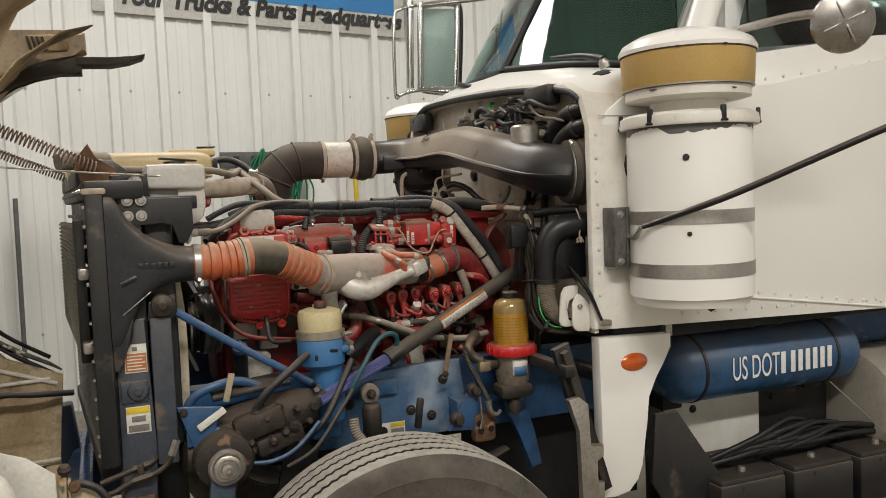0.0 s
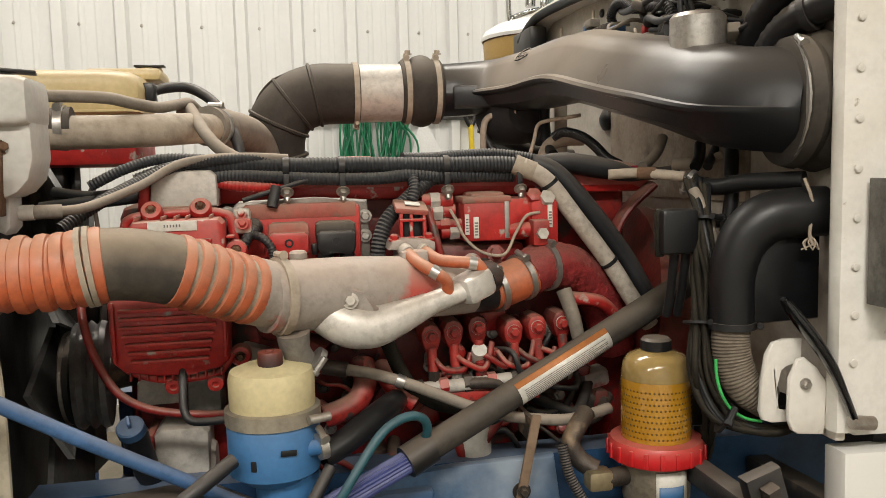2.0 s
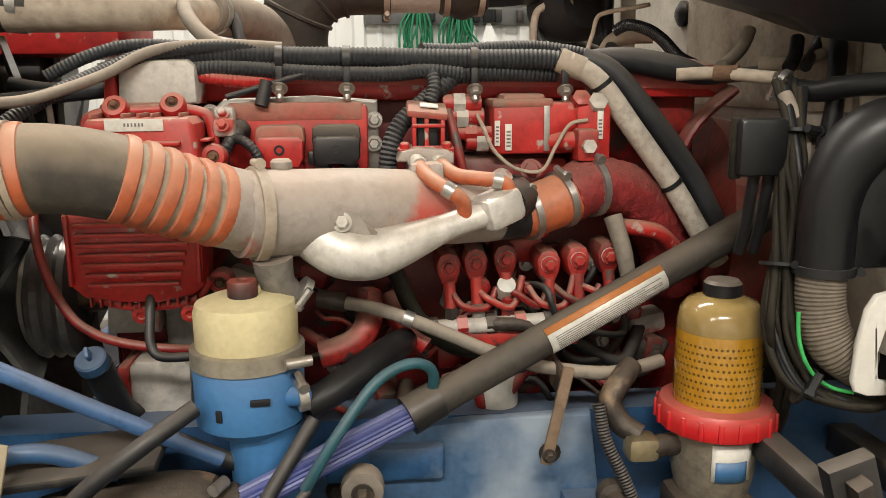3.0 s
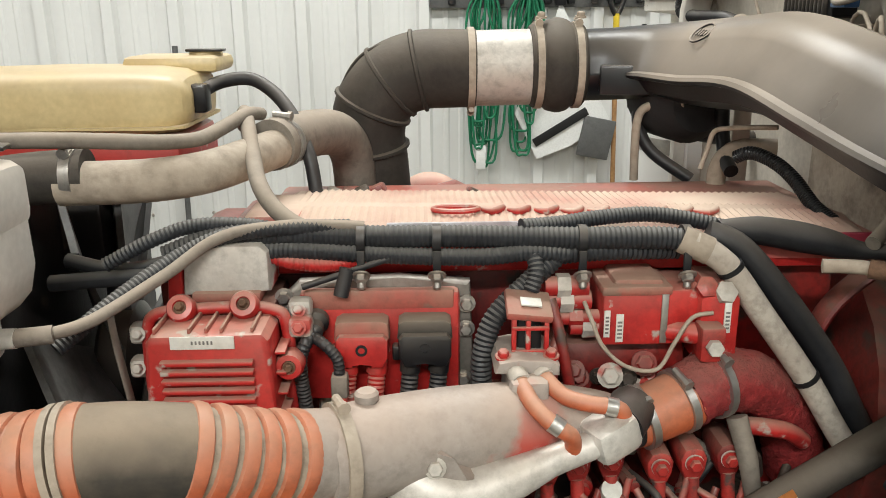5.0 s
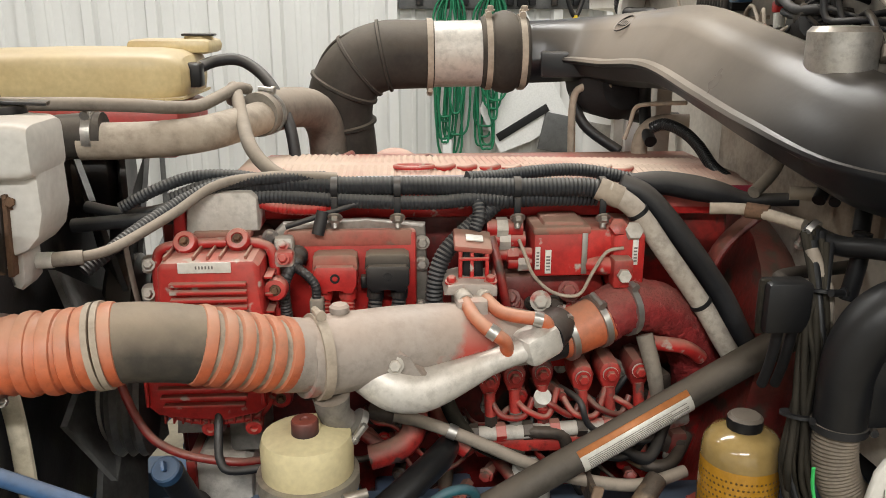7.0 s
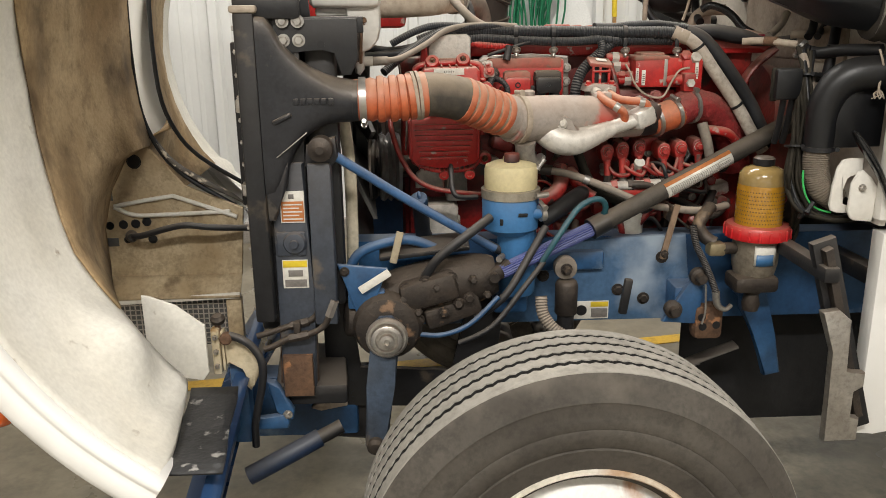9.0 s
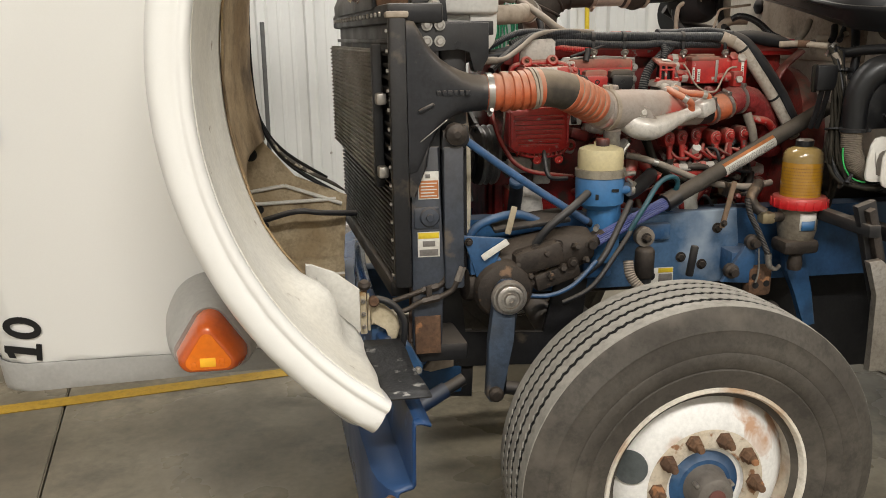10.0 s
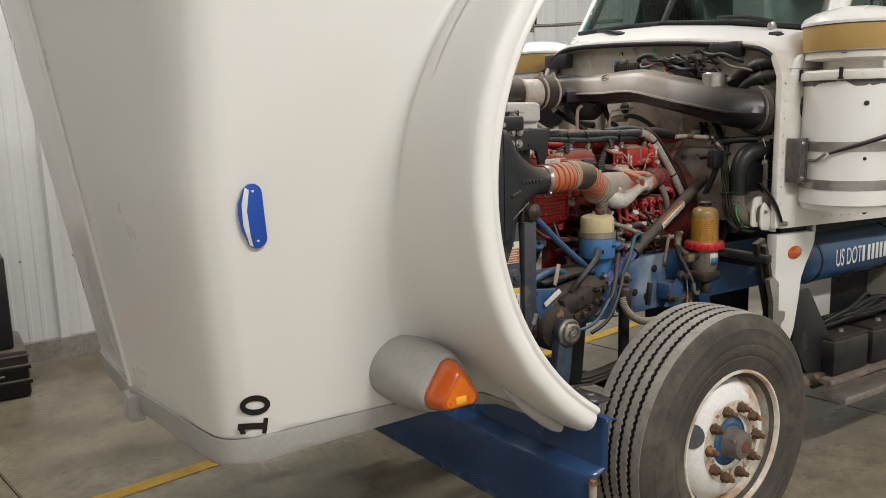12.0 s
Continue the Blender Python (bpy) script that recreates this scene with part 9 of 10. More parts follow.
# small caged relay on a cast stand
cage = part("relay", span_box((1.166, 2.745, 1.537), (1.202, 2.785, 1.592), 0.004), INK, eng, "black relay in a red cage")
for x, z1 in ((1.158, 1.60), (1.178, 1.596), (1.204, 1.588)):
    part("cage_bar", span_box((x, 2.733, 1.53), (x + 0.007, 2.743, z1), 0.002), RED, cage)
for z in (1.54, 1.575):
    part("cage_bar", span_box((1.158, 2.731, z), (1.211, 2.737, z + 0.006), 0.002), RED, cage)
part("cage_top", box((1.184, 2.762, 1.602), (0.066, 0.066, 0.012), 0.004, (14, 6, 0)), RED_DUSTY, cage)
part("cage_slot", box((1.187, 2.755, 1.6095), (0.03, 0.02, 0.003), 0.001, (14, 6, 0)), LABELW, cage)
part("cage_base", plate([(1.132, 1.524), (1.138, 1.54), (1.165, 1.545), (1.21, 1.542), (1.222, 1.536), (1.222, 1.52)], 2.70, 2.80, 0.004), CASTPIPE, cage, "pale cast foot")
for x in (1.145, 1.212):
    part("foot_bolt", bolt((x, 2.72, 1.541), (0, -0.2, 1), 0.008), RED, cage)
part("stand", span_box((1.15, 2.67, 1.44), (1.205, 2.80, 1.525), 0.01), CASTPIPE, eng)

# injector lines and unions below the pipe
random.seed(21)
for k, x in enumerate((1.218, 1.264, 1.315, 1.39, 1.441, 1.495)):
    z = 1.340 + 0.006 * (k % 3)
    inj = part("union_block", plate([(x - 0.012, z - 0.03), (x - 0.019, z - 0.012), (x - 0.021, z + 0.006), (x - 0.014, z + 0.02), (x, z + 0.025), (x + 0.014, z + 0.02), (x + 0.021, z + 0.006), (x + 0.019, z - 0.012), (x + 0.012, z - 0.03)], 2.755, 2.83, 0.006), (RED_USED, RED_USED, RED_DARK)[k % 3], eng, "grimy red line union")
    part("washer", rev([(0.0145, 0), (0.0145, 0.003), (0.012, 0.004)], (x, 2.756, z), (0, -1, 0), 16), BARE, inj)
    part("nut", bolt((x, 2.753, z), (0, -1, 0), 0.0095), RED_USED, inj)
    part("stem", tube([(x, 2.76, z - 0.025), (x + 0.003, 2.755, z - 0.075)], 0.0105, 8), RED_USED, inj)
    part("end_nut", tube([(x + 0.003, 2.755, z - 0.07), (x + 0.004, 2.755, z - 0.098)], 0.0125, 6), (GREASE, GREYBARE, RED_DARK)[k % 3], inj)
part("line_rail", tube([(1.17, 2.75, 1.235), (1.3, 2.745, 1.24), (1.5, 2.75, 1.25)], 0.014, 10), BARE, eng)
for k in range(7):
    x = 1.18 + k * 0.05
    part("rail_nut", tube([(x, 2.747, 1.237 + k * 0.002), (x + 0.018, 2.747, 1.238 + k * 0.002)], 0.018, 6), RED if k % 2 else GREASE, eng)
part("rail_plate", span_box((1.22, 2.74, 1.20), (1.44, 2.76, 1.228), 0.003), RED_USED, eng)
for k in range(6):
    x = 1.22 + k * 0.045
    part("line", tube([(x, 2.76, 1.30), (x + 0.02, 2.74, 1.275 + 0.01 * (k % 3)), (x + 0.06, 2.745, 1.27), (x + 0.08, 2.76, 1.30 + 0.02 * (k % 2))], 0.006, 7), RED_USED if k % 2 else RED_DARK, eng, "red fuel line")
part("canister", rev([(0.04, 0), (0.042, 0.01), (0.042, 0.12), (0.03, 0.13)], (1.33, 2.80, 0.95), (0, 0, 1), 24), LABELW, eng, "white spin-on filter")
part("small_filter", rev([(0.014, 0), (0.016, 0.006), (0.016, 0.035), (0, 0.04)], (1.315, 2.77, 1.285), (0, -0.7, 0.7), 16), LABELW, eng)
part("side_pipe", tube([(1.5, 2.76, 1.42), (1.515, 2.74, 1.36), (1.53, 2.74, 1.29)], [0.016, 0.015, 0.012], 10), GREYHOSE, eng)
part("side_union", tube([(1.52, 2.77, 1.40), (1.58, 2.77, 1.39), (1.62, 2.79, 1.36)], 0.014, 10), RED, eng)
for k in range(26):
    x, z = random.uniform(0.86, 1.66), random.uniform(1.06, 1.42)
    w, h = random.uniform(0.03, 0.07), random.uniform(0.03, 0.06)
    m_ = random.choice((RED, RED_DARK, RED_DARK, GREASE, BARE))
    part("fitting", box((x, 2.87, z), (w, random.uniform(0.04, 0.1), h), 0.01, (random.uniform(-10, 10), random.uniform(-20, 20), random.uniform(-20, 20))), m_, eng)
for k in range(14):
    x, z = random.uniform(0.9, 1.6), random.uniform(1.08, 1.36)
    part("bolt", bolt((x, 2.83 + random.uniform(-0.01, 0.03), z), (0, -1, 0), 0.009), random.choice((RED, GREASE, STEEL)), eng)
for k in range(7):
    x, z = random.uniform(0.95, 1.5), random.uniform(1.1, 1.32)
    part("pipe", tube([(x, 2.84, z), (x + 0.05, 2.80, z - 0.02), (x + 0.1, 2.80, z + random.uniform(-0.05, 0.05)), (x + 0.15, 2.86, z + random.uniform(-0.03, 0.03))], random.uniform(0.006, 0.014), 8), random.choice((RED_DARK, GREASE, HOSE)), eng)
part("coolant_stub", tube([(0.998, 2.74, 1.198), (1.03, 2.742, 1.206), (1.062, 2.745, 1.222), (1.08, 2.755, 1.25), (1.082, 2.79, 1.29)], 0.023, 16), RED_USED, eng)
random.seed(61)
for k in range(34):
    x, z = random.uniform(0.88, 1.60), random.uniform(1.06, 1.36)
    y = 2.80 + random.uniform(-0.02, 0.03)
    r = random.uniform(0.009, 0.018)
    ax = (random.uniform(-0.6, 0.6), -1, random.uniform(-0.5, 0.5))
    m_ = random.choice((RED_USED, RED_DARK, GREASE, GREYBARE, RED_DARK, GREASE))
    part("hose_fitting", rev([(r * 0.8, -0.05), (r * 0.8, 0.004), (r, 0.006), (r, 0.016), (r * 0.7, 0.018), (r * 0.7, 0.026), (0, 0.028)], (x, y, z), ax, 14 if k % 2 else 6), m_, eng)
for k in range(16):
    x, z = random.uniform(0.88, 1.5), random.uniform(1.06, 1.32)
    y = 2.77 + random.uniform(-0.03, 0.03)
    part("small_line", tube([(x, y + 0.08, z), (x + 0.02, y, z + 0.01), (x + random.uniform(0.04, 0.1), y - 0.01, z + random.uniform(-0.05, 0.04)), (x + random.uniform(0.1, 0.16), y, z + random.uniform(-0.08, 0.05)), (x + 0.17, y + 0.09, z - 0.02)], random.choice((0.004, 0.006, 0.009, 0.012)), 12, 5), random.choice((HOSE, GREASE, RED_DARK, RED_USED, HOSE)), eng)
part("coolant_stub", tube([(1.12, 2.82, 1.27), (1.14, 2.76, 1.24), (1.18, 2.74, 1.21)], 0.02, 12), RED, eng)
part("bell_housing", tube([(1.70, 3.1, 1.25), (1.82, 3.1, 1.22)], [0.34, 0.34, 0.30], 28), RED_DARK, eng, "red flywheel housing")
part("arch_rib", tube([(1.62, 2.86, 1.40), (1.66, 2.85, 1.55), (1.74, 2.85, 1.63)], 0.022, 8, flat=0.5), RED_DARK, eng)
part("gearbox", tube([(1.8, 3.1, 1.2), (2.6, 3.1, 1.15)], 0.25, 20), GREASE, eng)
part("mount", span_box((1.0, 2.66, 1.0), (1.2, 2.92, 1.06), 0.01), BLUE, eng)
part("sump", span_box((0.7, 2.95, 0.72), (1.65, 3.3, 0.96), 0.03), GREASE, eng, "greasy oil sump")
part("red_hose", tube([(0.572, 2.72, 1.47), (0.575, 2.70, 1.43), (0.592, 2.68, 1.37), (0.62, 2.665, 1.315), (0.65, 2.66, 1.282), (0.70, 2.66, 1.258), (0.784, 2.66, 1.244), (0.85, 2.70, 1.23)], 0.0075, 12), RED_DARK, eng, "red pipe round the front")
part("red_loom", conduit([(0.80, 2.84, 1.665), (0.84, 2.82, 1.655), (0.9, 2.82, 1.65), (0.95, 2.83, 1.655)], 0.012, 0.007), RED, eng, "red loom tube")
part("small_pipe", tube([(0.744, 2.69, 1.33), (0.745, 2.665, 1.29), (0.748, 2.65, 1.255), (0.765, 2.645, 1.237), (0.82, 2.66, 1.232)], 0.0075, 12), HOSE, eng)
part("turbo", rev([(0.05, 0), (0.1, 0.02), (0.11, 0.06), (0.09, 0.1), (0.05, 0.12)], (1.05, 3.52, 1.52), (1, 0, 0), 24), RED_DARK, eng, "turbocharger behind the engine")
part("turbo_pipe", tube([(0.985, 3.6, 1.5), (1.005, 3.6, 1.565), (1.045, 3.6, 1.592), (1.09, 3.6, 1.575), (1.12, 3.6, 1.52)], 0.042, 14), RED_COVER, eng)
part("turbo_foot", span_box((1.0, 3.3, 1.42), (1.15, 3.55, 1.5), 0.01), RED_DARK, eng)
random.seed(5)
for k in range(10):
    x = 0.86 + 0.03 * k
    part("back_fitting", box((x, 3.22, 1.655 + random.uniform(-0.02, 0.02)), (0.03, 0.05, 0.03), 0.006, (random.uniform(-20, 20), random.uniform(-30, 30), 0)), random.choice((RED_DARK, GREASE, BARE)), eng)

# ---- charge air pipe ----
cac = thing("charge_air_pipe", (0.9, 2.6, 1.4), "charge air pipe with orange silicone boots", "charge air pipe")
P = [Vector(p) for p in ((0.49, 2.46, 1.535), (0.60, 2.465, 1.538), (0.68, 2.475, 1.545), (0.76, 2.50, 1.53), (0.84, 2.545, 1.495), (0.915, 2.60, 1.465))]
pl = smooth_path(P, 16)


def boot(i0, i1, r, material, name, label="", rings=True):
    path = pl[i0:i1 + 1]
    radii = [r + (0.003 * math.sin(i * math.pi / 2.0) if rings else 0) for i in range(len(path))]
    return part(name, ring_along(bmesh.new(), path, radii, 32), material, cac, label, flat=60)


boot(0, 7, 0.053, ORANGE, "boot_cuff", "orange silicone cuff", False)
boot(6, 28, 0.053, ORANGE, "bellows", "orange ribbed silicone bellows")
boot(27, 50, 0.056, GREYBOOT, "middle_hose", "grime-covered middle hose", False)
boot(49, 70, 0.055, TANBOOT, "bellows", "grey and orange ribbed bellows")
for i in (10, 14, 18, 22, 28, 50, 54, 58, 62, 66, 70):
    d = pl[min(i + 1, 80)] - pl[i - 1]
    bm = rev([(0.053, -0.0105), (0.058, -0.008), (0.0595, 0), (0.058, 0.008), (0.053, 0.0105)], pl[i], d, 32)
    part("ring", bm, ORANGE if i not in (26,) else STEEL, cac, "orange reinforcing ring")
for i in (24, 26):
    part("wire_band", rev([(0.055, -0.004), (0.062, -0.004), (0.062, 0.004), (0.055, 0.004)], pl[i], pl[i + 1] - pl[i - 1], 32), TANPIPE, cac)
boot(70, 80, 0.058, CASTPIPE, "end_cuff", "dusty end cuff", False)
part("clamp", clamp(pl[4], pl[5] - pl[3], 0.0545, 0.018, lug=(0, -0.5, -1)), STRAP, cac, "steel band clamp")
mainp = [(0.90, 2.588, 1.464), (0.96, 2.622, 1.459), (1.06, 2.66, 1.457), (1.16, 2.69, 1.452), (1.24, 2.71, 1.443), (1.30, 2.722, 1.434)]
part("cast_pipe", tube(mainp, [0.062, 0.065, 0.063, 0.06, 0.053, 0.043], 32), CASTPIPE, cac, "cast pipe, dusty with red remains")
part("vee_clamp", clamp((0.925, 2.602, 1.462), (0.9, 0.4, -0.05), 0.066, 0.016, lug=(0, 0.0, 1)), TANPIPE, cac, "dusty vee clamp")
part("plug", rev([(0.014, 0), (0.016, 0.004), (0.016, 0.012), (0.012, 0.016), (0, 0.016)], (0.96, 2.632, 1.522), (0, 0, 1), 14), CASTPIPE, cac)
part("stud_boss", tube([(0.945, 2.59, 1.40), (0.95, 2.6, 1.36), (0.97, 2.62, 1.33)], [0.03, 0.026, 0.022], 14), GREYBARE, cac)
part("drain_clamp", clamp((0.985, 2.60, 1.345), (0.8, 0.2, -0.6), 0.02, 0.012, lug=(0, -1, 0)), STRAP, cac)
part("reducer", tube([(1.295, 2.72, 1.434), (1.32, 2.728, 1.432), (1.345, 2.736, 1.434)], [0.042, 0.041, 0.04], 28), BLACKMETAL, cac, "black painted reducer")
part("silicone_sleeve", tube([(1.335, 2.733, 1.433), (1.375, 2.745, 1.441), (1.425, 2.757, 1.458)], [0.042, 0.044, 0.045], 28), ORANGE, cac, "faded red silicone sleeve")
for p in ((1.347, 2.737, 1.435), (1.408, 2.753, 1.452)):
    part("clamp", clamp(p, (0.9, 0.3, 0.25), 0.0462, 0.012), STRAP, cac, "steel band clamp")
bmp = [(1.418, 2.755, 1.456), (1.465, 2.772, 1.472), (1.53, 2.80, 1.458), (1.585, 2.83, 1.412), (1.625, 2.85, 1.35), (1.655, 2.87, 1.26)]
random.seed(14)
path = resampled(bmp, 0.006)
bm = ring_along(bmesh.new(), path, [0.047] * len(path), 40)
for v in bm.verts:
    v.co += Vector((random.uniform(-1, 1), random.uniform(-1, 1), random.uniform(-1, 1))) * 0.0026
part("heat_sleeve", bm, SLEEVE, cac, "red knobbly heat sleeve", flat=80)
part("clamp", clamp((1.462, 2.771, 1.471), (0.9, 0.35, 0.1), 0.0505, 0.012), STRAP, cac)

egr = thing("venturi_pipe", (1.12, 2.6, 1.36), "polished cast crossover tube below the air pipe", "crossover pipe")
part("bulb", tube([(0.975, 2.64, 1.455), (1.0, 2.625, 1.428), (1.045, 2.612, 1.402), (1.09, 2.612, 1.397), (1.14, 2.618, 1.41), (1.20, 2.63, 1.43), (1.26, 2.642, 1.447)], [0.025, 0.038, 0.041, 0.039, 0.031, 0.021, 0.019], 28), SILVER, egr, "bright bulged casting")
part("flange", plate([(0.985, 1.425), (1.012, 1.452), (1.032, 1.478), (1.045, 1.482), (1.056, 1.474), (1.065, 1.456), (1.10, 1.43), (1.09, 1.418), (1.03, 1.415)], 2.59, 2.625, 0.008), CASTPIPE, egr, "cast ear flange")
part("bolt", bolt((1.047, 2.59, 1.449), (0, -1, 0.2), 0.010), BARE, egr)
part("adapter", box((1.285, 2.655, 1.455), (0.07, 0.06, 0.055), 0.014, (0, -18, 25)), SILVER, egr, "machined adapter block")
part("adapter_cuff", tube([(1.30, 2.67, 1.455), (1.33, 2.72, 1.46)], 0.034, 20), BLACKMETAL, egr)

oh = thing("sensor_hose", (1.2, 2.62, 1.46), "two short orange hoses over the pipe", "hose", group="orange sensor hoses")
part("hose", tube([(1.166, 2.69, 1.518), (1.177, 2.65, 1.506), (1.195, 2.625, 1.494), (1.213, 2.618, 1.483), (1.227, 2.622, 1.468), (1.231, 2.632, 1.437)], 0.0115, 14), ORANGE, oh)
part("band", tube([(1.199, 2.623, 1.492), (1.212, 2.6185, 1.484)], 0.0132, 14, 2), STRAP, oh)
part("stub", tube([(1.158, 2.72, 1.53), (1.167, 2.688, 1.518)], 0.014, 12), BARE, oh)
oh2 = thing("sensor_hose", (1.26, 2.62, 1.48), "short orange hose bent over the pipe", "hose", group="orange sensor hoses")
part("hose", tube([(1.20, 2.70, 1.52), (1.222, 2.672, 1.505), (1.255, 2.654, 1.501), (1.288, 2.65, 1.497), (1.301, 2.652, 1.483), (1.301, 2.656, 1.45)], 0.0115, 14), ORANGE, oh2)
part("band", tube([(1.276, 2.6515, 1.499), (1.291, 2.65, 1.496)], 0.0132, 14, 2), STRAP, oh2)
part("stub", tube([(1.187, 2.73, 1.532), (1.201, 2.698, 1.52)], 0.014, 12), BARE, oh2)

# ---- intake tract over the engine ----
inlet = thing("intake_tube", (1.1, 3.4, 1.6), "dusty ribbed rubber intake elbow with bare metal sleeve", "intake tube")
ep = [(1.09, 3.44, 1.887), (1.03, 3.44, 1.884), (0.97, 3.445, 1.86), (0.93, 3.45, 1.81), (0.918, 3.46, 1.75), (0.925, 3.47, 1.68), (0.932, 3.48, 1.6)]
part("elbow", tube([(1.15, 3.44, 1.887)] + ep, [0.081, 0.082, 0.083, 0.083, 0.082, 0.08, 0.079, 0.077], 32), RUBBER, inlet, "ribbed rubber elbow")
path = smooth_path([(1.15, 3.44, 1.887)] + ep, 6)
for i in (12, 18, 24, 33):
    d = path[i + 1] - path[i - 1]
    part("rib", rev([(0.081, -0.006), (0.088, -0.003), (0.088, 0.003), (0.081, 0.006)], path[i], d, 36), RUBBER, inlet)
part("seam", tube([(p + Vector((-0.055, -0.02, 0.06)) if i < 20 else p + Vector((-0.083, -0.02, 0.0))) for i, p in enumerate(path[8:32])], 0.004, 6, 2), RUBBER, inlet)
part("lower_sleeve", tube([(0.928, 3.472, 1.655), (0.934, 3.482, 1.58)], 0.072, 28), PLASTIC, inlet, "black lower tube")
part("metal_sleeve", tube([(1.125, 3.44, 1.887), (1.27, 3.44, 1.889)], 0.079, 36), mat("scuffed_bare_sleeve", (0.62, 0.59, 0.54), (0.54, 0.49, 0.43), 0.5, metal=0.3, scale=9, bump=0.2, spots=(0.40, 0.31, 0.24), spot_amount=0.25), inlet, "scuffed bare metal sleeve")
part("clamp", clamp((1.14, 3.44, 1.887), (1, 0, 0), 0.083, 0.014, lug=(0, -0.3, -1)), TANPIPE, inlet)
part("coupler", rev([(0.082, -0.058), (0.087, -0.052), (0.087, -0.03), (0.094, -0.022), (0.099, -0.004), (0.099, 0.006), (0.094, 0.022), (0.087, 0.03), (0.087, 0.052), (0.08, 0.058)], (1.322, 3.44, 1.892), (1, 0, 0.01), 36), RUBBER, inlet, "rubber hump coupler")
for x in (1.281, 1.363):
    part("clamp", clamp((x, 3.44, 1.892), (1, 0, 0.01), 0.088, 0.014, lug=(0, -0.25, 1)), TANPIPE, inlet, "dusty band clamp")
    part("clamp_screw", bolt((x + 0.004, 3.415, 1.99), (0, -0.2, 1), 0.008), TANPIPE, inlet)
duct = thing("intake_duct", (1.6, 2.9, 1.7), "dusty black moulded plastic intake duct", "intake duct")
dp = [(1.34, 3.44, 1.89), (1.44, 3.43, 1.893), (1.53, 3.37, 1.898), (1.60, 3.24, 1.90), (1.655, 3.06, 1.906), (1.695, 2.88, 1.868), (1.725, 2.71, 1.83), (1.775, 2.56, 1.79), (1.86, 2.48, 1.778)]
SECTION = [(-0.72, -0.55), (-0.3, -0.78), (0.3, -0.78), (0.72, -0.62), (0.86, -0.34), (1.1, -0.3), (1.14, -0.24), (1.1, -0.17), (0.97, -0.13), (0.84, 0.13), (0.6, 0.5), (0.5, 0.66), (0.3, 0.80), (0.12, 0.83), (-0.2, 0.93), (-0.55, 0.84), (-0.84, 0.46), (-0.95, 0.0), (-0.92, -0.3)]


def moulded_duct(points, radii, moulded, steps=10):
    """A tube whose section runs from round to a lipped roof shape."""
    bm = bmesh.new()
    path = smooth_path(points, steps)
    rings = []
    for i, p in enumerate(path):
        u = i / steps
        r = np.interp(u, range(len(radii)), radii)
        w = np.interp(u, range(len(moulded)), moulded)
        d = (path[min(i + 1, len(path) - 1)] - path[max(i - 1, 0)]).normalized()
        side = Vector((0, 0, 1)).cross(d).normalized() * -1
        up = side.cross(d).normalized()
        up = up if up.z > 0 else -up
        ring = []
        for a, b in SECTION:
            k = 1.0 / math.hypot(a, b)
            ring.append(bm.verts.new(p + side * (r * (a * w + a * k * (1 - w))) + up * (r * (b * w + b * k * (1 - w)))))
        rings.append(ring)
    n = len(SECTION)
    for a, b in zip(rings, rings[1:]):
        for k in range(n):
            bm.faces.new((a[k], a[(k + 1) % n], b[(k + 1) % n], b[k]))
    bm.faces.new(rings[0][::-1])
    bm.faces.new(rings[-1])
    return bm


part("body", moulded_duct(dp, [0.076, 0.078, 0.084, 0.096, 0.1, 0.1, 0.1, 0.1, 0.1], [0, 0.15, 0.8, 1, 1, 1, 0.8, 0.3, 0]), DUCTMAT, duct, "black duct under tan dust", flat=30)
part("back_ridge", tube([Vector(p) + Vector((0.045, 0.02, 0.082)) for p in dp[3:7]], 0.008, 8, 6), DUCTMAT, duct)
part("step", box((1.455, 3.355, 1.868), (0.11, 0.05, 0.06), 0.006, (0, 0, -10)), DUCTBLACK, duct)
ring_at, ring_up = Vector((1.556, 3.215, 1.963)), Vector((-0.55, -0.25, 0.8)).normalized()
ring_u = ring_up.cross(Vector((0.3, -1, 0))).normalized()
ring_v = ring_up.cross(ring_u)
bm = bmesh.new()
ring_along(bm, [ring_at + ring_u * 0.026 * math.cos(a) + ring_v * 0.02 * math.sin(a) for a in [2 * math.pi * i / 28 for i in range(29)]], [0.0022] * 29, 8)
mark = part("badge", bm, DUCTMAT, duct, "moulded oval mark")
for k in range(4):
    c = ring_at + ring_v * (-0.011 + 0.0075 * k)
    part("badge_bar", tube([c - ring_u * 0.008, c + ring_u * 0.008], 0.002, 6, 2), DUCTMAT, mark)
part("end_bellows", rev([(0.1, -0.035), (0.112, -0.03), (0.118, -0.01), (0.112, 0.005), (0.12, 0.015), (0.125, 0.03), (0.12, 0.045)], (1.845, 2.485, 1.778), (1, -0.12, 0), 36), RUBBER, duct, "rubber end seal")
part("clamp", clamp((1.825, 2.49, 1.778), (1, -0.2, 0), 0.108, 0.014, lug=(-0.2, -0.5, 1)), STRAP, duct)

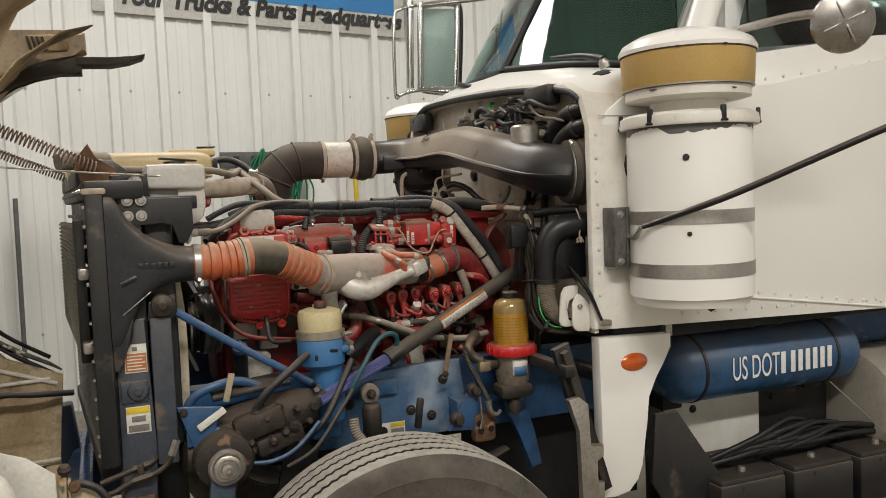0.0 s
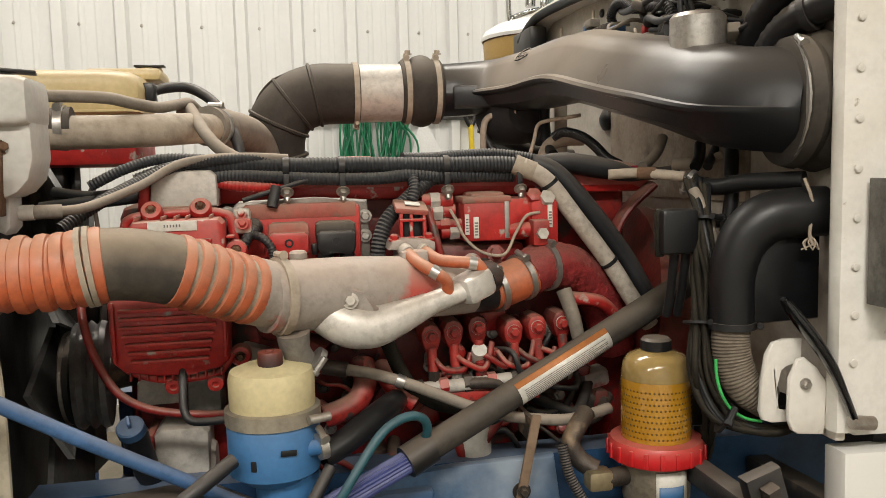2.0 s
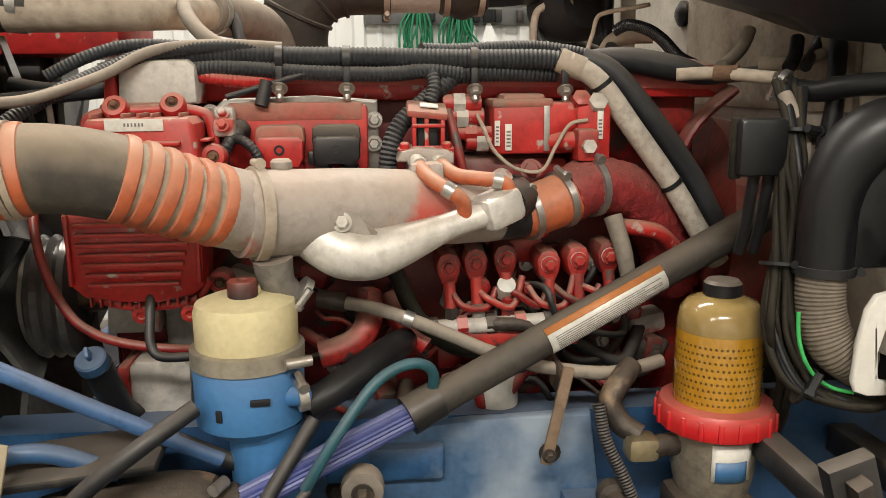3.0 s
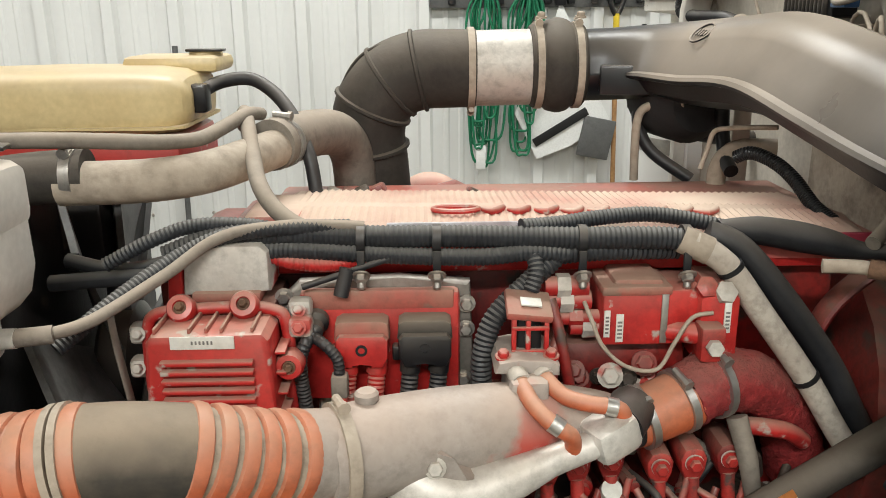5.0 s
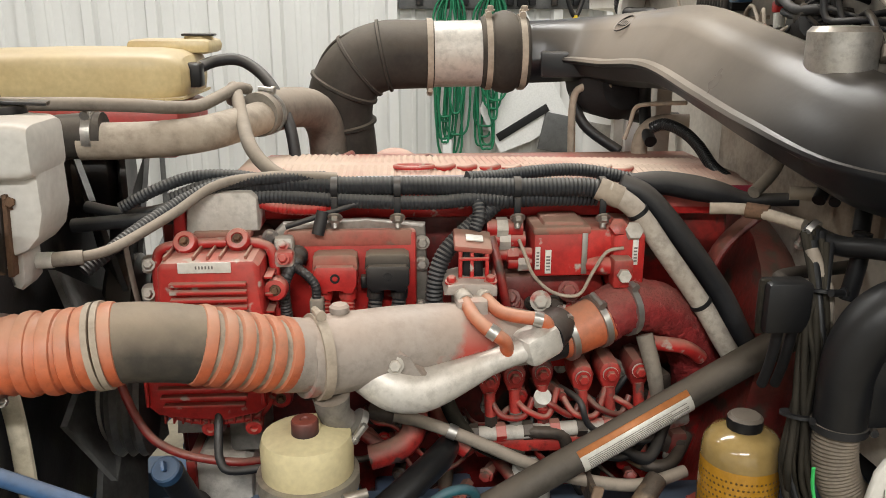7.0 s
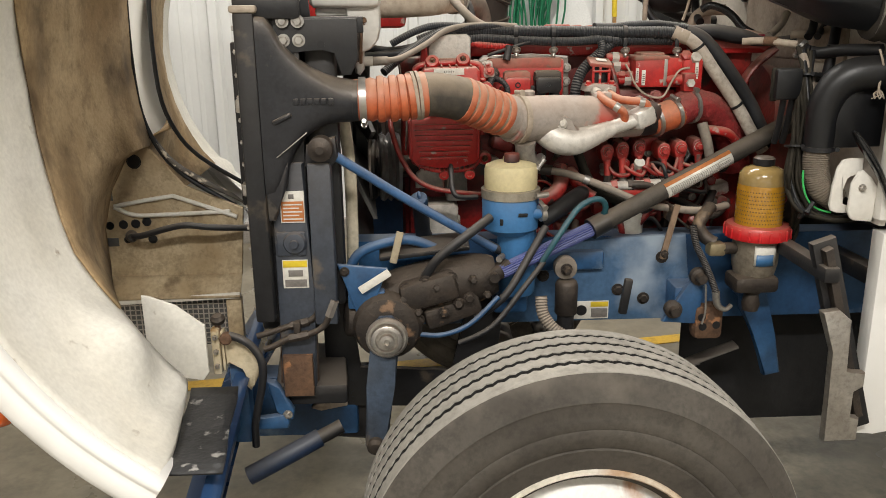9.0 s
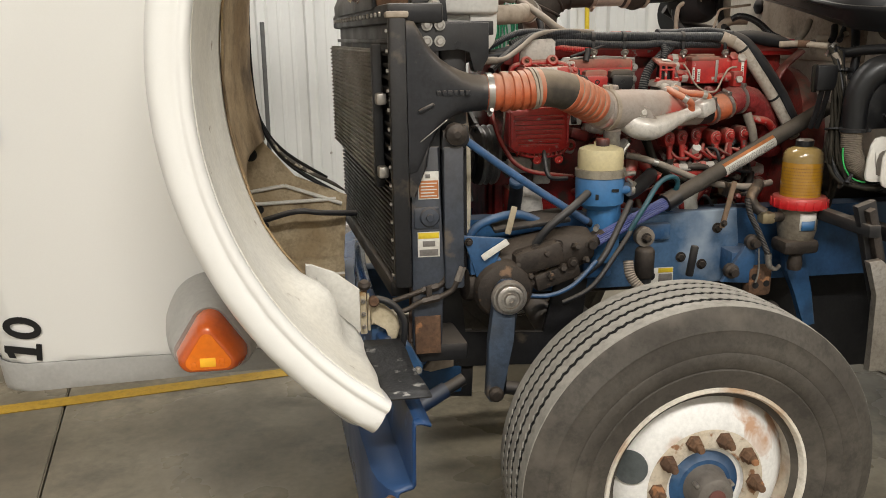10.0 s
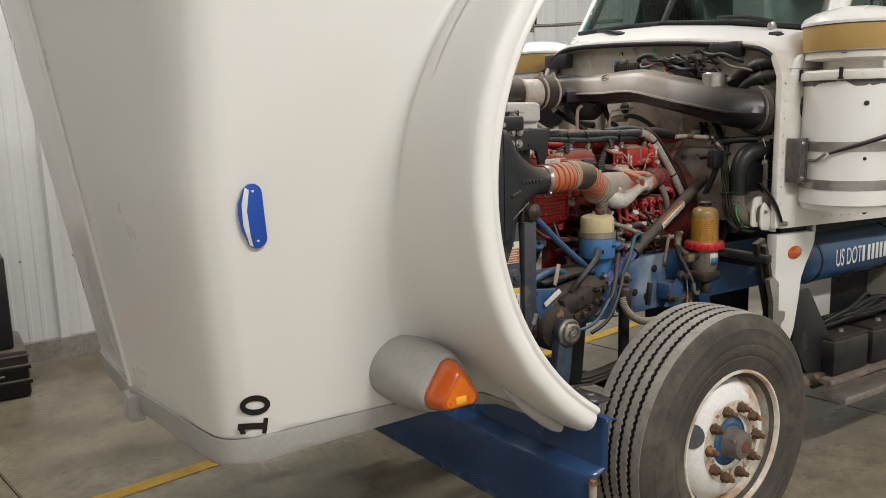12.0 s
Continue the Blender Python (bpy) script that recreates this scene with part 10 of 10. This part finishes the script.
# ---- harness over the cover ----
har = thing("wiring_harness", (1.1, 2.83, 1.3), "ribbed black wiring loom clipped along the engine", "wiring loom")
H = [(0.66, 2.82, 1.665), (0.74, 2.83, 1.692), (0.82, 2.83, 1.695), (0.95, 2.825, 1.69), (1.1, 2.825, 1.688), (1.25, 2.822, 1.684), (1.40, 2.82, 1.682), (1.45, 2.81, 1.668)]
part("main_loom", conduit(H, 0.0175, 0.0075), LOOM, har, "ribbed main loom")
part("second_loom", conduit([(0.74, 2.84, 1.665), (0.85, 2.82, 1.672), (1.0, 2.815, 1.663), (1.12, 2.812, 1.66), (1.19, 2.815, 1.665), (1.25, 2.82, 1.66)], 0.0135, 0.007), LOOM, har)
part("third_loom", conduit([(1.2, 2.825, 1.655), (1.3, 2.83, 1.662), (1.42, 2.84, 1.66)], 0.0165, 0.0075), LOOM, har)
part("sheath", tube([(1.43, 2.812, 1.678), (1.48, 2.80, 1.645), (1.54, 2.79, 1.565), (1.61, 2.785, 1.47), (1.66, 2.78, 1.39), (1.70, 2.775, 1.33)], 0.0185, 14), PALESHEATH, har, "dusty pale sheath")
part("tape", tube([(1.415, 2.818, 1.682), (1.455, 2.807, 1.665)], 0.021, 14, 3), TANPIPE, har)
part("black_loom", tube([(1.46, 2.84, 1.682), (1.51, 2.83, 1.66), (1.583, 2.82, 1.578), (1.661, 2.82, 1.474), (1.70, 2.81, 1.40), (1.74, 2.80, 1.33)], 0.0215, 14), HOSE, har, "taped black loom")
part("over_loom", conduit([(1.18, 2.83, 1.70), (1.24, 2.85, 1.699), (1.30, 2.865, 1.703), (1.377, 2.875, 1.705), (1.44, 2.87, 1.698), (1.50, 2.86, 1.685)], 0.0125, 0.0065), LOOM, har, "thin ribbed loom over the cover edge")
part("front_loom", conduit([(0.56, 2.66, 1.59), (0.62, 2.72, 1.635), (0.69, 2.79, 1.675), (0.76, 2.81, 1.70), (0.85, 2.82, 1.706), (0.93, 2.83, 1.704)], 0.012, 0.0065), LOOM, har)
part("front_loom", conduit([(0.58, 2.80, 1.66), (0.64, 2.81, 1.69), (0.70, 2.83, 1.708), (0.77, 2.835, 1.708), (0.83, 2.83, 1.70)], 0.011, 0.0065), LOOM, har)
part("rear_loom", tube([(1.48, 2.85, 1.687), (1.553, 2.855, 1.681), (1.64, 2.85, 1.665), (1.70, 2.84, 1.652), (1.78, 2.80, 1.66)], [0.013, 0.022, 0.024, 0.02, 0.012, 0.013], 12), HOSE, har, "taped rear loom")
part("rear_union", tube([(1.76, 2.80, 1.672), (1.82, 2.78, 1.674), (1.86, 2.77, 1.69)], [0.013, 0.012, 0.009], 10), TANPIPE, har)
part("left_wire", tube([(0.565, 2.633, 1.622), (0.61, 2.665, 1.628), (0.68, 2.75, 1.66), (0.75, 2.80, 1.70), (0.85, 2.82, 1.71), (0.95, 2.825, 1.705)], 0.0085, 8), GREYHOSE, har, "grey wire to the bottle")
part("left_loom", tube([(0.50, 2.86, 1.65), (0.58, 2.84, 1.64), (0.66, 2.83, 1.655), (0.72, 2.83, 1.69), (0.80, 2.84, 1.70)], 0.011, 8), LOOM, har)
part("left_loom", tube([(0.48, 2.84, 1.62), (0.58, 2.83, 1.63), (0.68, 2.82, 1.64)], 0.013, 8), LOOM, har)
part("down_loom", conduit([(1.195, 2.82, 1.67), (1.20, 2.80, 1.64), (1.19, 2.79, 1.61)], 0.0125, 0.007), LOOM, har)
part("down_loom", conduit([(1.24, 2.83, 1.66), (1.19, 2.81, 1.62), (1.14, 2.79, 1.575), (1.12, 2.78, 1.52), (1.12, 2.78, 1.45)], 0.0165, 0.0075), LOOM, har, "ribbed branch loom")
part("thin_wire", tube([(1.0, 2.81, 1.665), (0.93, 2.80, 1.645), (0.86, 2.79, 1.625)], 0.005, 6), HOSE, har)
part("stub_wire", tube([(0.925, 2.80, 1.65), (0.915, 2.79, 1.61)], 0.011, 8), HOSE, har)
for i, x in enumerate((0.945, 1.055, 1.268, 1.422)):
    z = 1.69 - 0.015 * (x - 0.9)
    cl = part("clip", rev([(0.019, -0.006), (0.0215, -0.006), (0.0215, 0.006), (0.019, 0.006)], (x, 2.822, z - 0.002), (1, 0, -0.02), 20), BLACKMETAL, har, "loom clip")
    part("clip_leg", span_box((x - 0.006, 2.80, z - 0.055), (x + 0.006, 2.806, z - 0.015), 0.002), BLACKMETAL, cl)
    part("clip_nut", bolt((x, 2.80, z - 0.05), (0, -0.6, -0.6), 0.0095), STEEL, cl)
    part("clip_stud", rev([(0.006, 0), (0.006, 0.014), (0.003, 0.017)], (x, 2.80, z - 0.055), (0, -0.3, -1), 12), STEEL, cl)
for p, ax in (((1.61, 2.785, 1.47), (0.6, 0, -0.8)), ((1.485, 2.80, 1.64), (0.6, 0, -0.8))):
    part("cable_tie", rev([(0.018, -0.004), (0.0205, -0.004), (0.0205, 0.004), (0.018, 0.004)], p, ax, 16), INK, har)

# ---- looms and black elbow by the firewall ----
elbow = thing("air_elbow", (1.76, 2.5, 1.2), "black moulded elbow with ribbed hose below", "air hose")
part("elbow", tube([(1.712, 2.47, 1.384), (1.712, 2.47, 1.43), (1.712, 2.47, 1.475), (1.722, 2.468, 1.52), (1.745, 2.463, 1.558), (1.785, 2.455, 1.58), (1.87, 2.44, 1.586)], [0.038, 0.0385, 0.039, 0.041, 0.044, 0.045, 0.044], 28), BLACKMOULD, elbow, "black moulded elbow", flat=60)
part("web", plate([(1.712, 1.388), (1.712, 1.48), (1.728, 1.525), (1.76, 1.575), (1.80, 1.6), (1.87, 1.605), (1.87, 1.392)], 2.445, 2.49, 0.012), BLACKMOULD, elbow, "flat web inside the bend")
part("ribbed_hose", conduit([(1.711, 2.47, 1.392), (1.708, 2.467, 1.355), (1.713, 2.462, 1.315), (1.73, 2.455, 1.278), (1.77, 2.45, 1.25)], 0.034, 0.0055, 0.05, 24), RIBTAN, elbow, "tan dusty ribbed hose")
part("clamp", clamp((1.712, 2.47, 1.388), (0, 0, 1), 0.0385, 0.012, lug=(1, -0.4, 0)), BLACKMETAL, elbow)
relay = thing("relay_box", (1.645, 2.6, 1.5), "black relay box on a stalk beside the looms", "relay box")
part("box", span_box((1.61, 2.53, 1.51), (1.682, 2.575, 1.592), 0.008), BLACKMOULD, relay)
part("tab", span_box((1.604, 2.546, 1.505), (1.622, 2.556, 1.594), 0.004), WIREGRIME, relay)
for x in (1.645, 1.668):
    part("lead", tube([(x, 2.555, 1.515), (x + 0.004, 2.57, 1.48), (x + 0.014, 2.6, 1.43), (x + 0.02, 2.63, 1.38)], 0.0085, 10), HOSE, relay)
part("stalk", tube([(1.65, 2.57, 1.56), (1.68, 2.62, 1.56), (1.72, 2.7, 1.55), (1.9, 2.75, 1.55)], 0.012, 8), BLACKMETAL, relay)
lm = thing("firewall_loom", (1.67, 2.5, 1.2), "bundle of grimed wires tied and hanging by the firewall", "wiring loom")
random.seed(33)
LOOM_WAY = ((1.73, 2.62, 1.64, 0.03), (1.704, 2.555, 1.572, 0.012), (1.697, 2.54, 1.53, 0.02), (1.688, 2.525, 1.475, 0.024), (1.668, 2.505, 1.385, 0.02), (1.66, 2.485, 1.30, 0.03), (1.68, 2.45, 1.228, 0.028), (1.753, 2.42, 1.205, 0.016), (1.82, 2.45, 1.20, 0.02))
for k in range(20):
    turn0, away = random.uniform(0, 6.28), random.uniform(0.3, 1.0)
    way = []
    for i, (x, y, z, spread) in enumerate(LOOM_WAY):
        w_ = turn0 + 0.5 * i + random.uniform(-0.35, 0.35)
        way.append((x + spread * away * math.cos(w_), y + 0.8 * spread * away * math.sin(w_), z + 0.4 * spread * away * math.sin(w_)))
    if k % 5 == 4:
        way = way[:6] + [(1.70 + random.uniform(-0.02, 0.02), 2.53, 1.2), (1.70, 2.56, 1.08)]
    part("wire", tube(way, random.uniform(0.0032, 0.0062), 10, 5), random.choice((WIREGRIME, WIREGRIME, INK, WIREGRIME, INK, WIREGRIME, WIREGRIME)), lm)
part("pale_sleeve", tube([(1.705, 2.6, 1.625), (1.709, 2.585, 1.60), (1.716, 2.56, 1.565), (1.716, 2.545, 1.50)], [0.010, 0.0125, 0.0115, 0.009], 14), GREYHOSE, lm, "pale dusty wire sleeve")
part("green_wire", tube([(1.664, 2.44, 1.335), (1.667, 2.44, 1.302), (1.675, 2.435, 1.27), (1.691, 2.43, 1.245), (1.714, 2.425, 1.23), (1.741, 2.42, 1.224)], 0.0028, 8), GREENWIRE, lm, "bright green wire")
part("green_wire", tube([(1.735, 2.6, 1.628), (1.728, 2.59, 1.602), (1.722, 2.575, 1.58)], 0.003, 8), GREENWIRE, lm)
for x, y, z, r in ((1.704, 2.555, 1.572, 0.02), (1.668, 2.505, 1.388, 0.026), (1.685, 2.447, 1.226, 0.026)):
    part("tie", clamp((x, y, z), (0.1, 0.2, 1) if z > 1.3 else (0.8, -0.3, -0.5), r, 0.005, lug=(0.5, -1, 0)), INK, lm, "black cable tie")
part("big_hose", tube([(1.722, 2.655, 1.645), (1.738, 2.635, 1.632), (1.759, 2.6, 1.628), (1.79, 2.55, 1.637), (1.85, 2.47, 1.64)], 0.0165, 14), BLACKMOULD, lm, "black hose elbow")
part("hose_clamp", clamp((1.727, 2.648, 1.641), (0.6, -0.7, -0.4), 0.018, 0.01, lug=(-1, 0, 0)), STRAP, lm)
part("pipe_end", tube([(1.60, 2.76, 1.655), (1.66, 2.735, 1.657), (1.72, 2.66, 1.648)], 0.0105, 12), TANPIPE, lm, "dusty pipe end")
part("crimp", tube([(1.655, 2.737, 1.657), (1.685, 2.715, 1.656)], 0.0135, 14, 2), RUST, lm)
part("down_hose", tube([(1.786, 2.6, 1.65), (1.784, 2.6, 1.60), (1.775, 2.6, 1.54)], 0.014, 12), BLACKMOULD, lm)
part("twine", tube([(1.815, 2.42, 1.645), (1.825, 2.41, 1.60), (1.82, 2.41, 1.55), (1.828, 2.41, 1.53)], 0.003, 6), TANPIPE, lm, "frayed twine")
for k in range(7):
    part("fray", tube([(1.823, 2.41, 1.545), (1.823 + random.uniform(-0.012, 0.012), 2.41 + random.uniform(-0.01, 0.01), 1.535), (1.825 + random.uniform(-0.016, 0.016), 2.41 + random.uniform(-0.01, 0.01), 1.522)], 0.0014, 5), TANPIPE, lm)
hd = thing("grab_handle", (1.84, 2.34, 1.22), "glossy black hood latch handle on the cab corner", "latch handle")
part("lever", tube([(1.764, 2.40, 1.442), (1.769, 2.398, 1.436), (1.783, 2.382, 1.408), (1.80, 2.362, 1.375), (1.817, 2.342, 1.335), (1.832, 2.328, 1.29), (1.848, 2.32, 1.245)], [0.008, 0.016, 0.021, 0.021, 0.018, 0.013, 0.01], 16, 6, flat=0.5), GLOSSBLACK, hd)
part("pivot", tube([(1.84, 2.32, 1.245), (1.88, 2.32, 1.24)], 0.012, 8), STEEL, hd)
wb = thing("latch_bracket", (1.77, 2.4, 1.2), "chipped white sheet-metal latch bracket", "bracket")
part("hook", plate([(1.80, 1.372), (1.765, 1.373), (1.745, 1.368), (1.733, 1.348), (1.726, 1.30), (1.722, 1.25), (1.728, 1.234), (1.745, 1.228), (1.778, 1.227), (1.778, 1.247), (1.757, 1.248), (1.748, 1.258), (1.749, 1.29), (1.757, 1.322), (1.768, 1.33), (1.80, 1.33)], 2.395, 2.407, 0.004), WHITE_WORN, wb, "bent white hook")
part("hook_fold", box((1.751, 2.41, 1.288), (0.006, 0.03, 0.075), 0.002, (0, -6, 0)), WHITE_WORN, wb)
part("plate", plate([(1.762, 1.31), (1.76, 1.24), (1.768, 1.22), (1.78, 1.212), (1.832, 1.207), (1.827, 1.235), (1.834, 1.252), (1.828, 1.28), (1.835, 1.297), (1.815, 1.325), (1.79, 1.345), (1.777, 1.342)], 2.372, 2.384, 0.005), WHITE_WORN, wb, "chipped white plate")
part("plate_fold", box((1.85, 2.38, 1.25), (0.02, 0.05, 0.1), 0.004, (0, 4, 0)), WHITE_WORN, wb)
part("pivot_bolt", bolt((1.79, 2.372, 1.30), (0, -1, 0), 0.007), STEEL, wb)
# heater and air lines in front of the firewall
hl = thing("heater_lines", (1.7, 3.0, 1.6), "heater pipes and hoses in front of the firewall", "hose")
part("hose", conduit([(1.603, 3.12, 1.747), (1.623, 3.1, 1.758), (1.65, 3.06, 1.747), (1.669, 3.02, 1.724), (1.683, 2.97, 1.69), (1.699, 2.93, 1.673)], 0.0125, 0.005), BLACKMOULD, hl, "ribbed black heater hose")
part("thin_pipe", tube([(1.567, 3.2, 1.711), (1.578, 3.2, 1.746), (1.588, 3.2, 1.781), (1.609, 3.18, 1.791), (1.646, 3.15, 1.796), (1.674, 3.12, 1.8)], 0.0048, 8), TANPIPE, hl, "thin dusty pipe")
part("grey_hose", tube([(1.779, 2.88, 1.734), (1.757, 2.86, 1.703), (1.728, 2.84, 1.681), (1.703, 2.82, 1.669)], 0.0115, 10), GREYHOSE, hl)
for way, r in (([(1.827, 2.8, 1.715), (1.814, 2.78, 1.687), (1.794, 2.76, 1.666)], 0.012), ([(1.869, 2.8, 1.715), (1.844, 2.78, 1.687), (1.812, 2.74, 1.667)], 0.01), ([(1.87, 2.75, 1.715), (1.843, 2.7, 1.684), (1.818, 2.66, 1.633)], 0.014), ([(1.641, 3.3, 1.857), (1.639, 3.3, 1.795), (1.631, 3.25, 1.73), (1.628, 3.2, 1.705)], 0.014)):
    part("black_hose", tube(way, r, 10), BLACKMOULD, hl)
part("hose", tube([(1.55, 3.4, 1.86), (1.50, 3.42, 1.80), (1.52, 3.4, 1.72), (1.6, 3.35, 1.66)], 0.013, 10), HOSE, hl)
part("pipe", tube([(1.62, 3.25, 1.62), (1.62, 3.25, 1.70), (1.65, 3.24, 1.74), (1.72, 3.22, 1.745)], 0.019, 10), TANPIPE, hl, "dusty pipe elbow")
part("pipe", tube([(1.48, 3.35, 1.66), (1.48, 3.35, 1.78), (1.50, 3.34, 1.815), (1.56, 3.3, 1.825)], 0.009, 8), TANPIPE, hl)
part("post", span_box((1.70, 3.40, 1.4), (1.74, 3.44, 1.86), 0.004), CREAM, hl)
part("dark_drum", rev([(0.03, 0), (0.075, 0.015), (0.088, 0.05), (0.088, 0.16), (0.06, 0.2)], (1.555, 3.5, 1.825), (0.2, -1, 0), 24), INTERIOR, hl, "dark rounded housing")
part("drum_stay", tube([(1.53, 3.6, 1.80), (1.7, 3.6, 1.72), (1.9, 3.6, 1.7)], 0.02, 8), BLACKMETAL, hl)
# grey lines crossing the engine side
gl = thing("air_line", (1.2, 2.7, 1.15), "dusty grey air line with metal band across the engine", "air line")
part("hose", tube([(1.03, 2.72, 1.296), (1.09, 2.71, 1.285), (1.145, 2.70, 1.268), (1.21, 2.69, 1.242), (1.271, 2.68, 1.216), (1.33, 2.67, 1.197), (1.375, 2.66, 1.188), (1.471, 2.65, 1.18), (1.566, 2.68, 1.186)], 0.0115, 10), GREYHOSE, gl)
part("band", tube([(1.138, 2.7015, 1.271), (1.153, 2.6985, 1.265)], 0.0135, 10, 2), STRAP, gl)
part("end_fitting", tube([(1.0, 2.73, 1.30), (1.045, 2.717, 1.294)], 0.016, 8), GREASE, gl)
part("support", span_box((1.38, 2.6, 1.15), (1.39, 2.7, 1.20), 0.002), GREASE, gl)
dh = thing("oil_hose", (1.17, 2.74, 1.2), "dark dusty oil hose curving down beside the block", "hose")
part("hose", tube([(1.115, 2.76, 1.36), (1.129, 2.745, 1.332), (1.15, 2.74, 1.28), (1.176, 2.74, 1.24), (1.225, 2.74, 1.205), (1.28, 2.75, 1.19)], 0.0145, 14), WIREGRIME, dh)

# ---- wiring and boxes before the firewall ----
fw_ = thing("firewall_wiring", (1.85, 3.1, 1.9), "tangle of dusty wires, plugs and boxes on the firewall", "wiring")
part("junction_box", box((1.765, 3.84, 2.085), (0.06, 0.2, 0.085), 0.01), PLASTIC, fw_, "black junction box")
part("hose", conduit([(1.755, 3.90, 2.06), (1.752, 3.98, 2.03), (1.755, 3.98, 1.995), (1.762, 3.87, 1.985), (1.774, 3.70, 1.982), (1.782, 3.56, 1.955)], 0.017, 0.009), HOSE, fw_, "ribbed black hose")
part("coupling", tube([(1.778, 3.62, 1.972), (1.785, 3.54, 1.952)], 0.023, 14, 3), TANPIPE, fw_, "dusty hose coupling")
part("pipe", tube([(1.80, 3.60, 1.965), (1.805, 3.48, 1.958), (1.82, 3.24, 1.948), (1.831, 3.05, 1.939), (1.838, 2.93, 1.927), (1.85, 2.8, 1.92)], 0.014, 12), TANPIPE, fw_, "dusty heater pipe")
part("pipe", tube([(1.81, 3.62, 1.93), (1.825, 3.3, 1.915), (1.84, 3.0, 1.90), (1.85, 2.85, 1.86)], 0.014, 12), GREYHOSE, fw_)
for y in (3.42, 3.2, 3.1):
    part("pipe_clip", tube([(1.812 + (3.4 - y) * 0.06, y + 0.008, 1.955 - (3.4 - y) * 0.04), (1.812 + (3.4 - y) * 0.06, y - 0.008, 1.954 - (3.4 - y) * 0.04)], 0.018, 14, 2), BLACKMETAL, fw_)
cb = part("comb_plug", box((1.80, 3.28, 2.015), (0.05, 0.2, 0.055), 0.008), INK, fw_, "black ribbed control box")
for k in range(11):
    part("comb_rib", box((1.772, 3.20 + k * 0.016, 2.013), (0.012, 0.005, 0.05), 0.001), PLASTIC_DUSTY, cb)
part("blue_clip", box((1.777, 3.30, 2.055), (0.03, 0.045, 0.022), 0.004), GREYHOSE, fw_, "grey connector")
part("blue_clip", box((1.78, 3.145, 2.014), (0.03, 0.05, 0.018), 0.004), BLUE_ROD, fw_, "blue connector")
part("blue_clip", box((1.785, 3.36, 2.05), (0.02, 0.02, 0.02), 0.003), BLUE_ROD, fw_)
part("green_wire", tube([(1.85, 3.15, 2.105), (1.825, 3.125, 2.10), (1.808, 3.096, 2.071), (1.801, 3.054, 2.045), (1.80, 3.02, 2.03)], 0.0075, 12), GREENWIRE, fw_, "bright green wire")
part("loop", conduit([(1.80, 3.20, 2.03), (1.79, 3.20, 2.058), (1.78, 3.14, 2.075), (1.778, 3.09, 2.07), (1.782, 3.03, 2.045), (1.787, 2.94, 2.033), (1.79, 2.88, 2.02), (1.80, 2.85, 1.97), (1.82, 2.84, 1.90)], 0.0125, 0.007), HOSE, fw_, "ribbed black wire loop")
part("red_plug", box((1.803, 3.015, 1.995), (0.02, 0.022, 0.022), 0.004), RED, fw_, "red plug")
part("white_plug", tube([(1.803, 3.01, 1.983), (1.803, 3.005, 1.955)], 0.0105, 12, 2), LABELW, fw_, "white plug")
part("white_plug", tube([(1.803, 3.012, 1.93), (1.803, 3.016, 1.905)], 0.0125, 12, 2), LABELW, fw_)
random.seed(17)
for k in range(26):
    a = Vector((1.80 + random.uniform(-0.03, 0.03), random.uniform(2.75, 3.25), random.uniform(1.93, 2.07)))
    b_ = a + Vector((random.uniform(-0.02, 0.03), -random.uniform(0.05, 0.28), random.uniform(-0.12, 0.03)))
    m1 = a.lerp(b_, 0.33) + Vector((-0.02, random.uniform(-0.02, 0.02), random.uniform(-0.02, 0.05)))
    m2 = a.lerp(b_, 0.66) + Vector((-0.025, random.uniform(-0.02, 0.02), random.uniform(-0.04, 0.03)))
    w = part("wire", tube([a + Vector((0.05, 0, 0)), a, m1, m2, b_, b_ + Vector((0.05, 0, -0.01))], random.choice((0.004, 0.005, 0.006, 0.009)), 12, 4), random.choice((HOSE, HOSE, PLASTIC, HOSE, GREYHOSE, TANPIPE)), fw_)
    if k % 4 == 0:
        part("plug", box(m2, (0.024, 0.04, 0.022), 0.004, (random.uniform(-30, 30), 0, random.uniform(-30, 30))), random.choice((PLASTIC, PLASTIC, GREYHOSE, PLASTIC_DUSTY)), w)
for y, z in ((3.384, 2.10), (3.55, 2.09), (3.72, 1.9), (3.3, 1.86)):
    part("grommet", rev([(0.012, 0), (0.012, 0.006), (0.006, 0.01)], (1.843, y, z), (-1, -0.06, 0), 14), PLASTIC, fw_)
for y in (3.62, 3.35):
    part("loose_wire", tube([(1.80, y, 2.10), (1.79, y - 0.03, 2.05), (1.795, y - 0.06, 2.0), (1.80, y - 0.09, 1.96)], 0.004, 12, 4), TANPIPE, fw_)
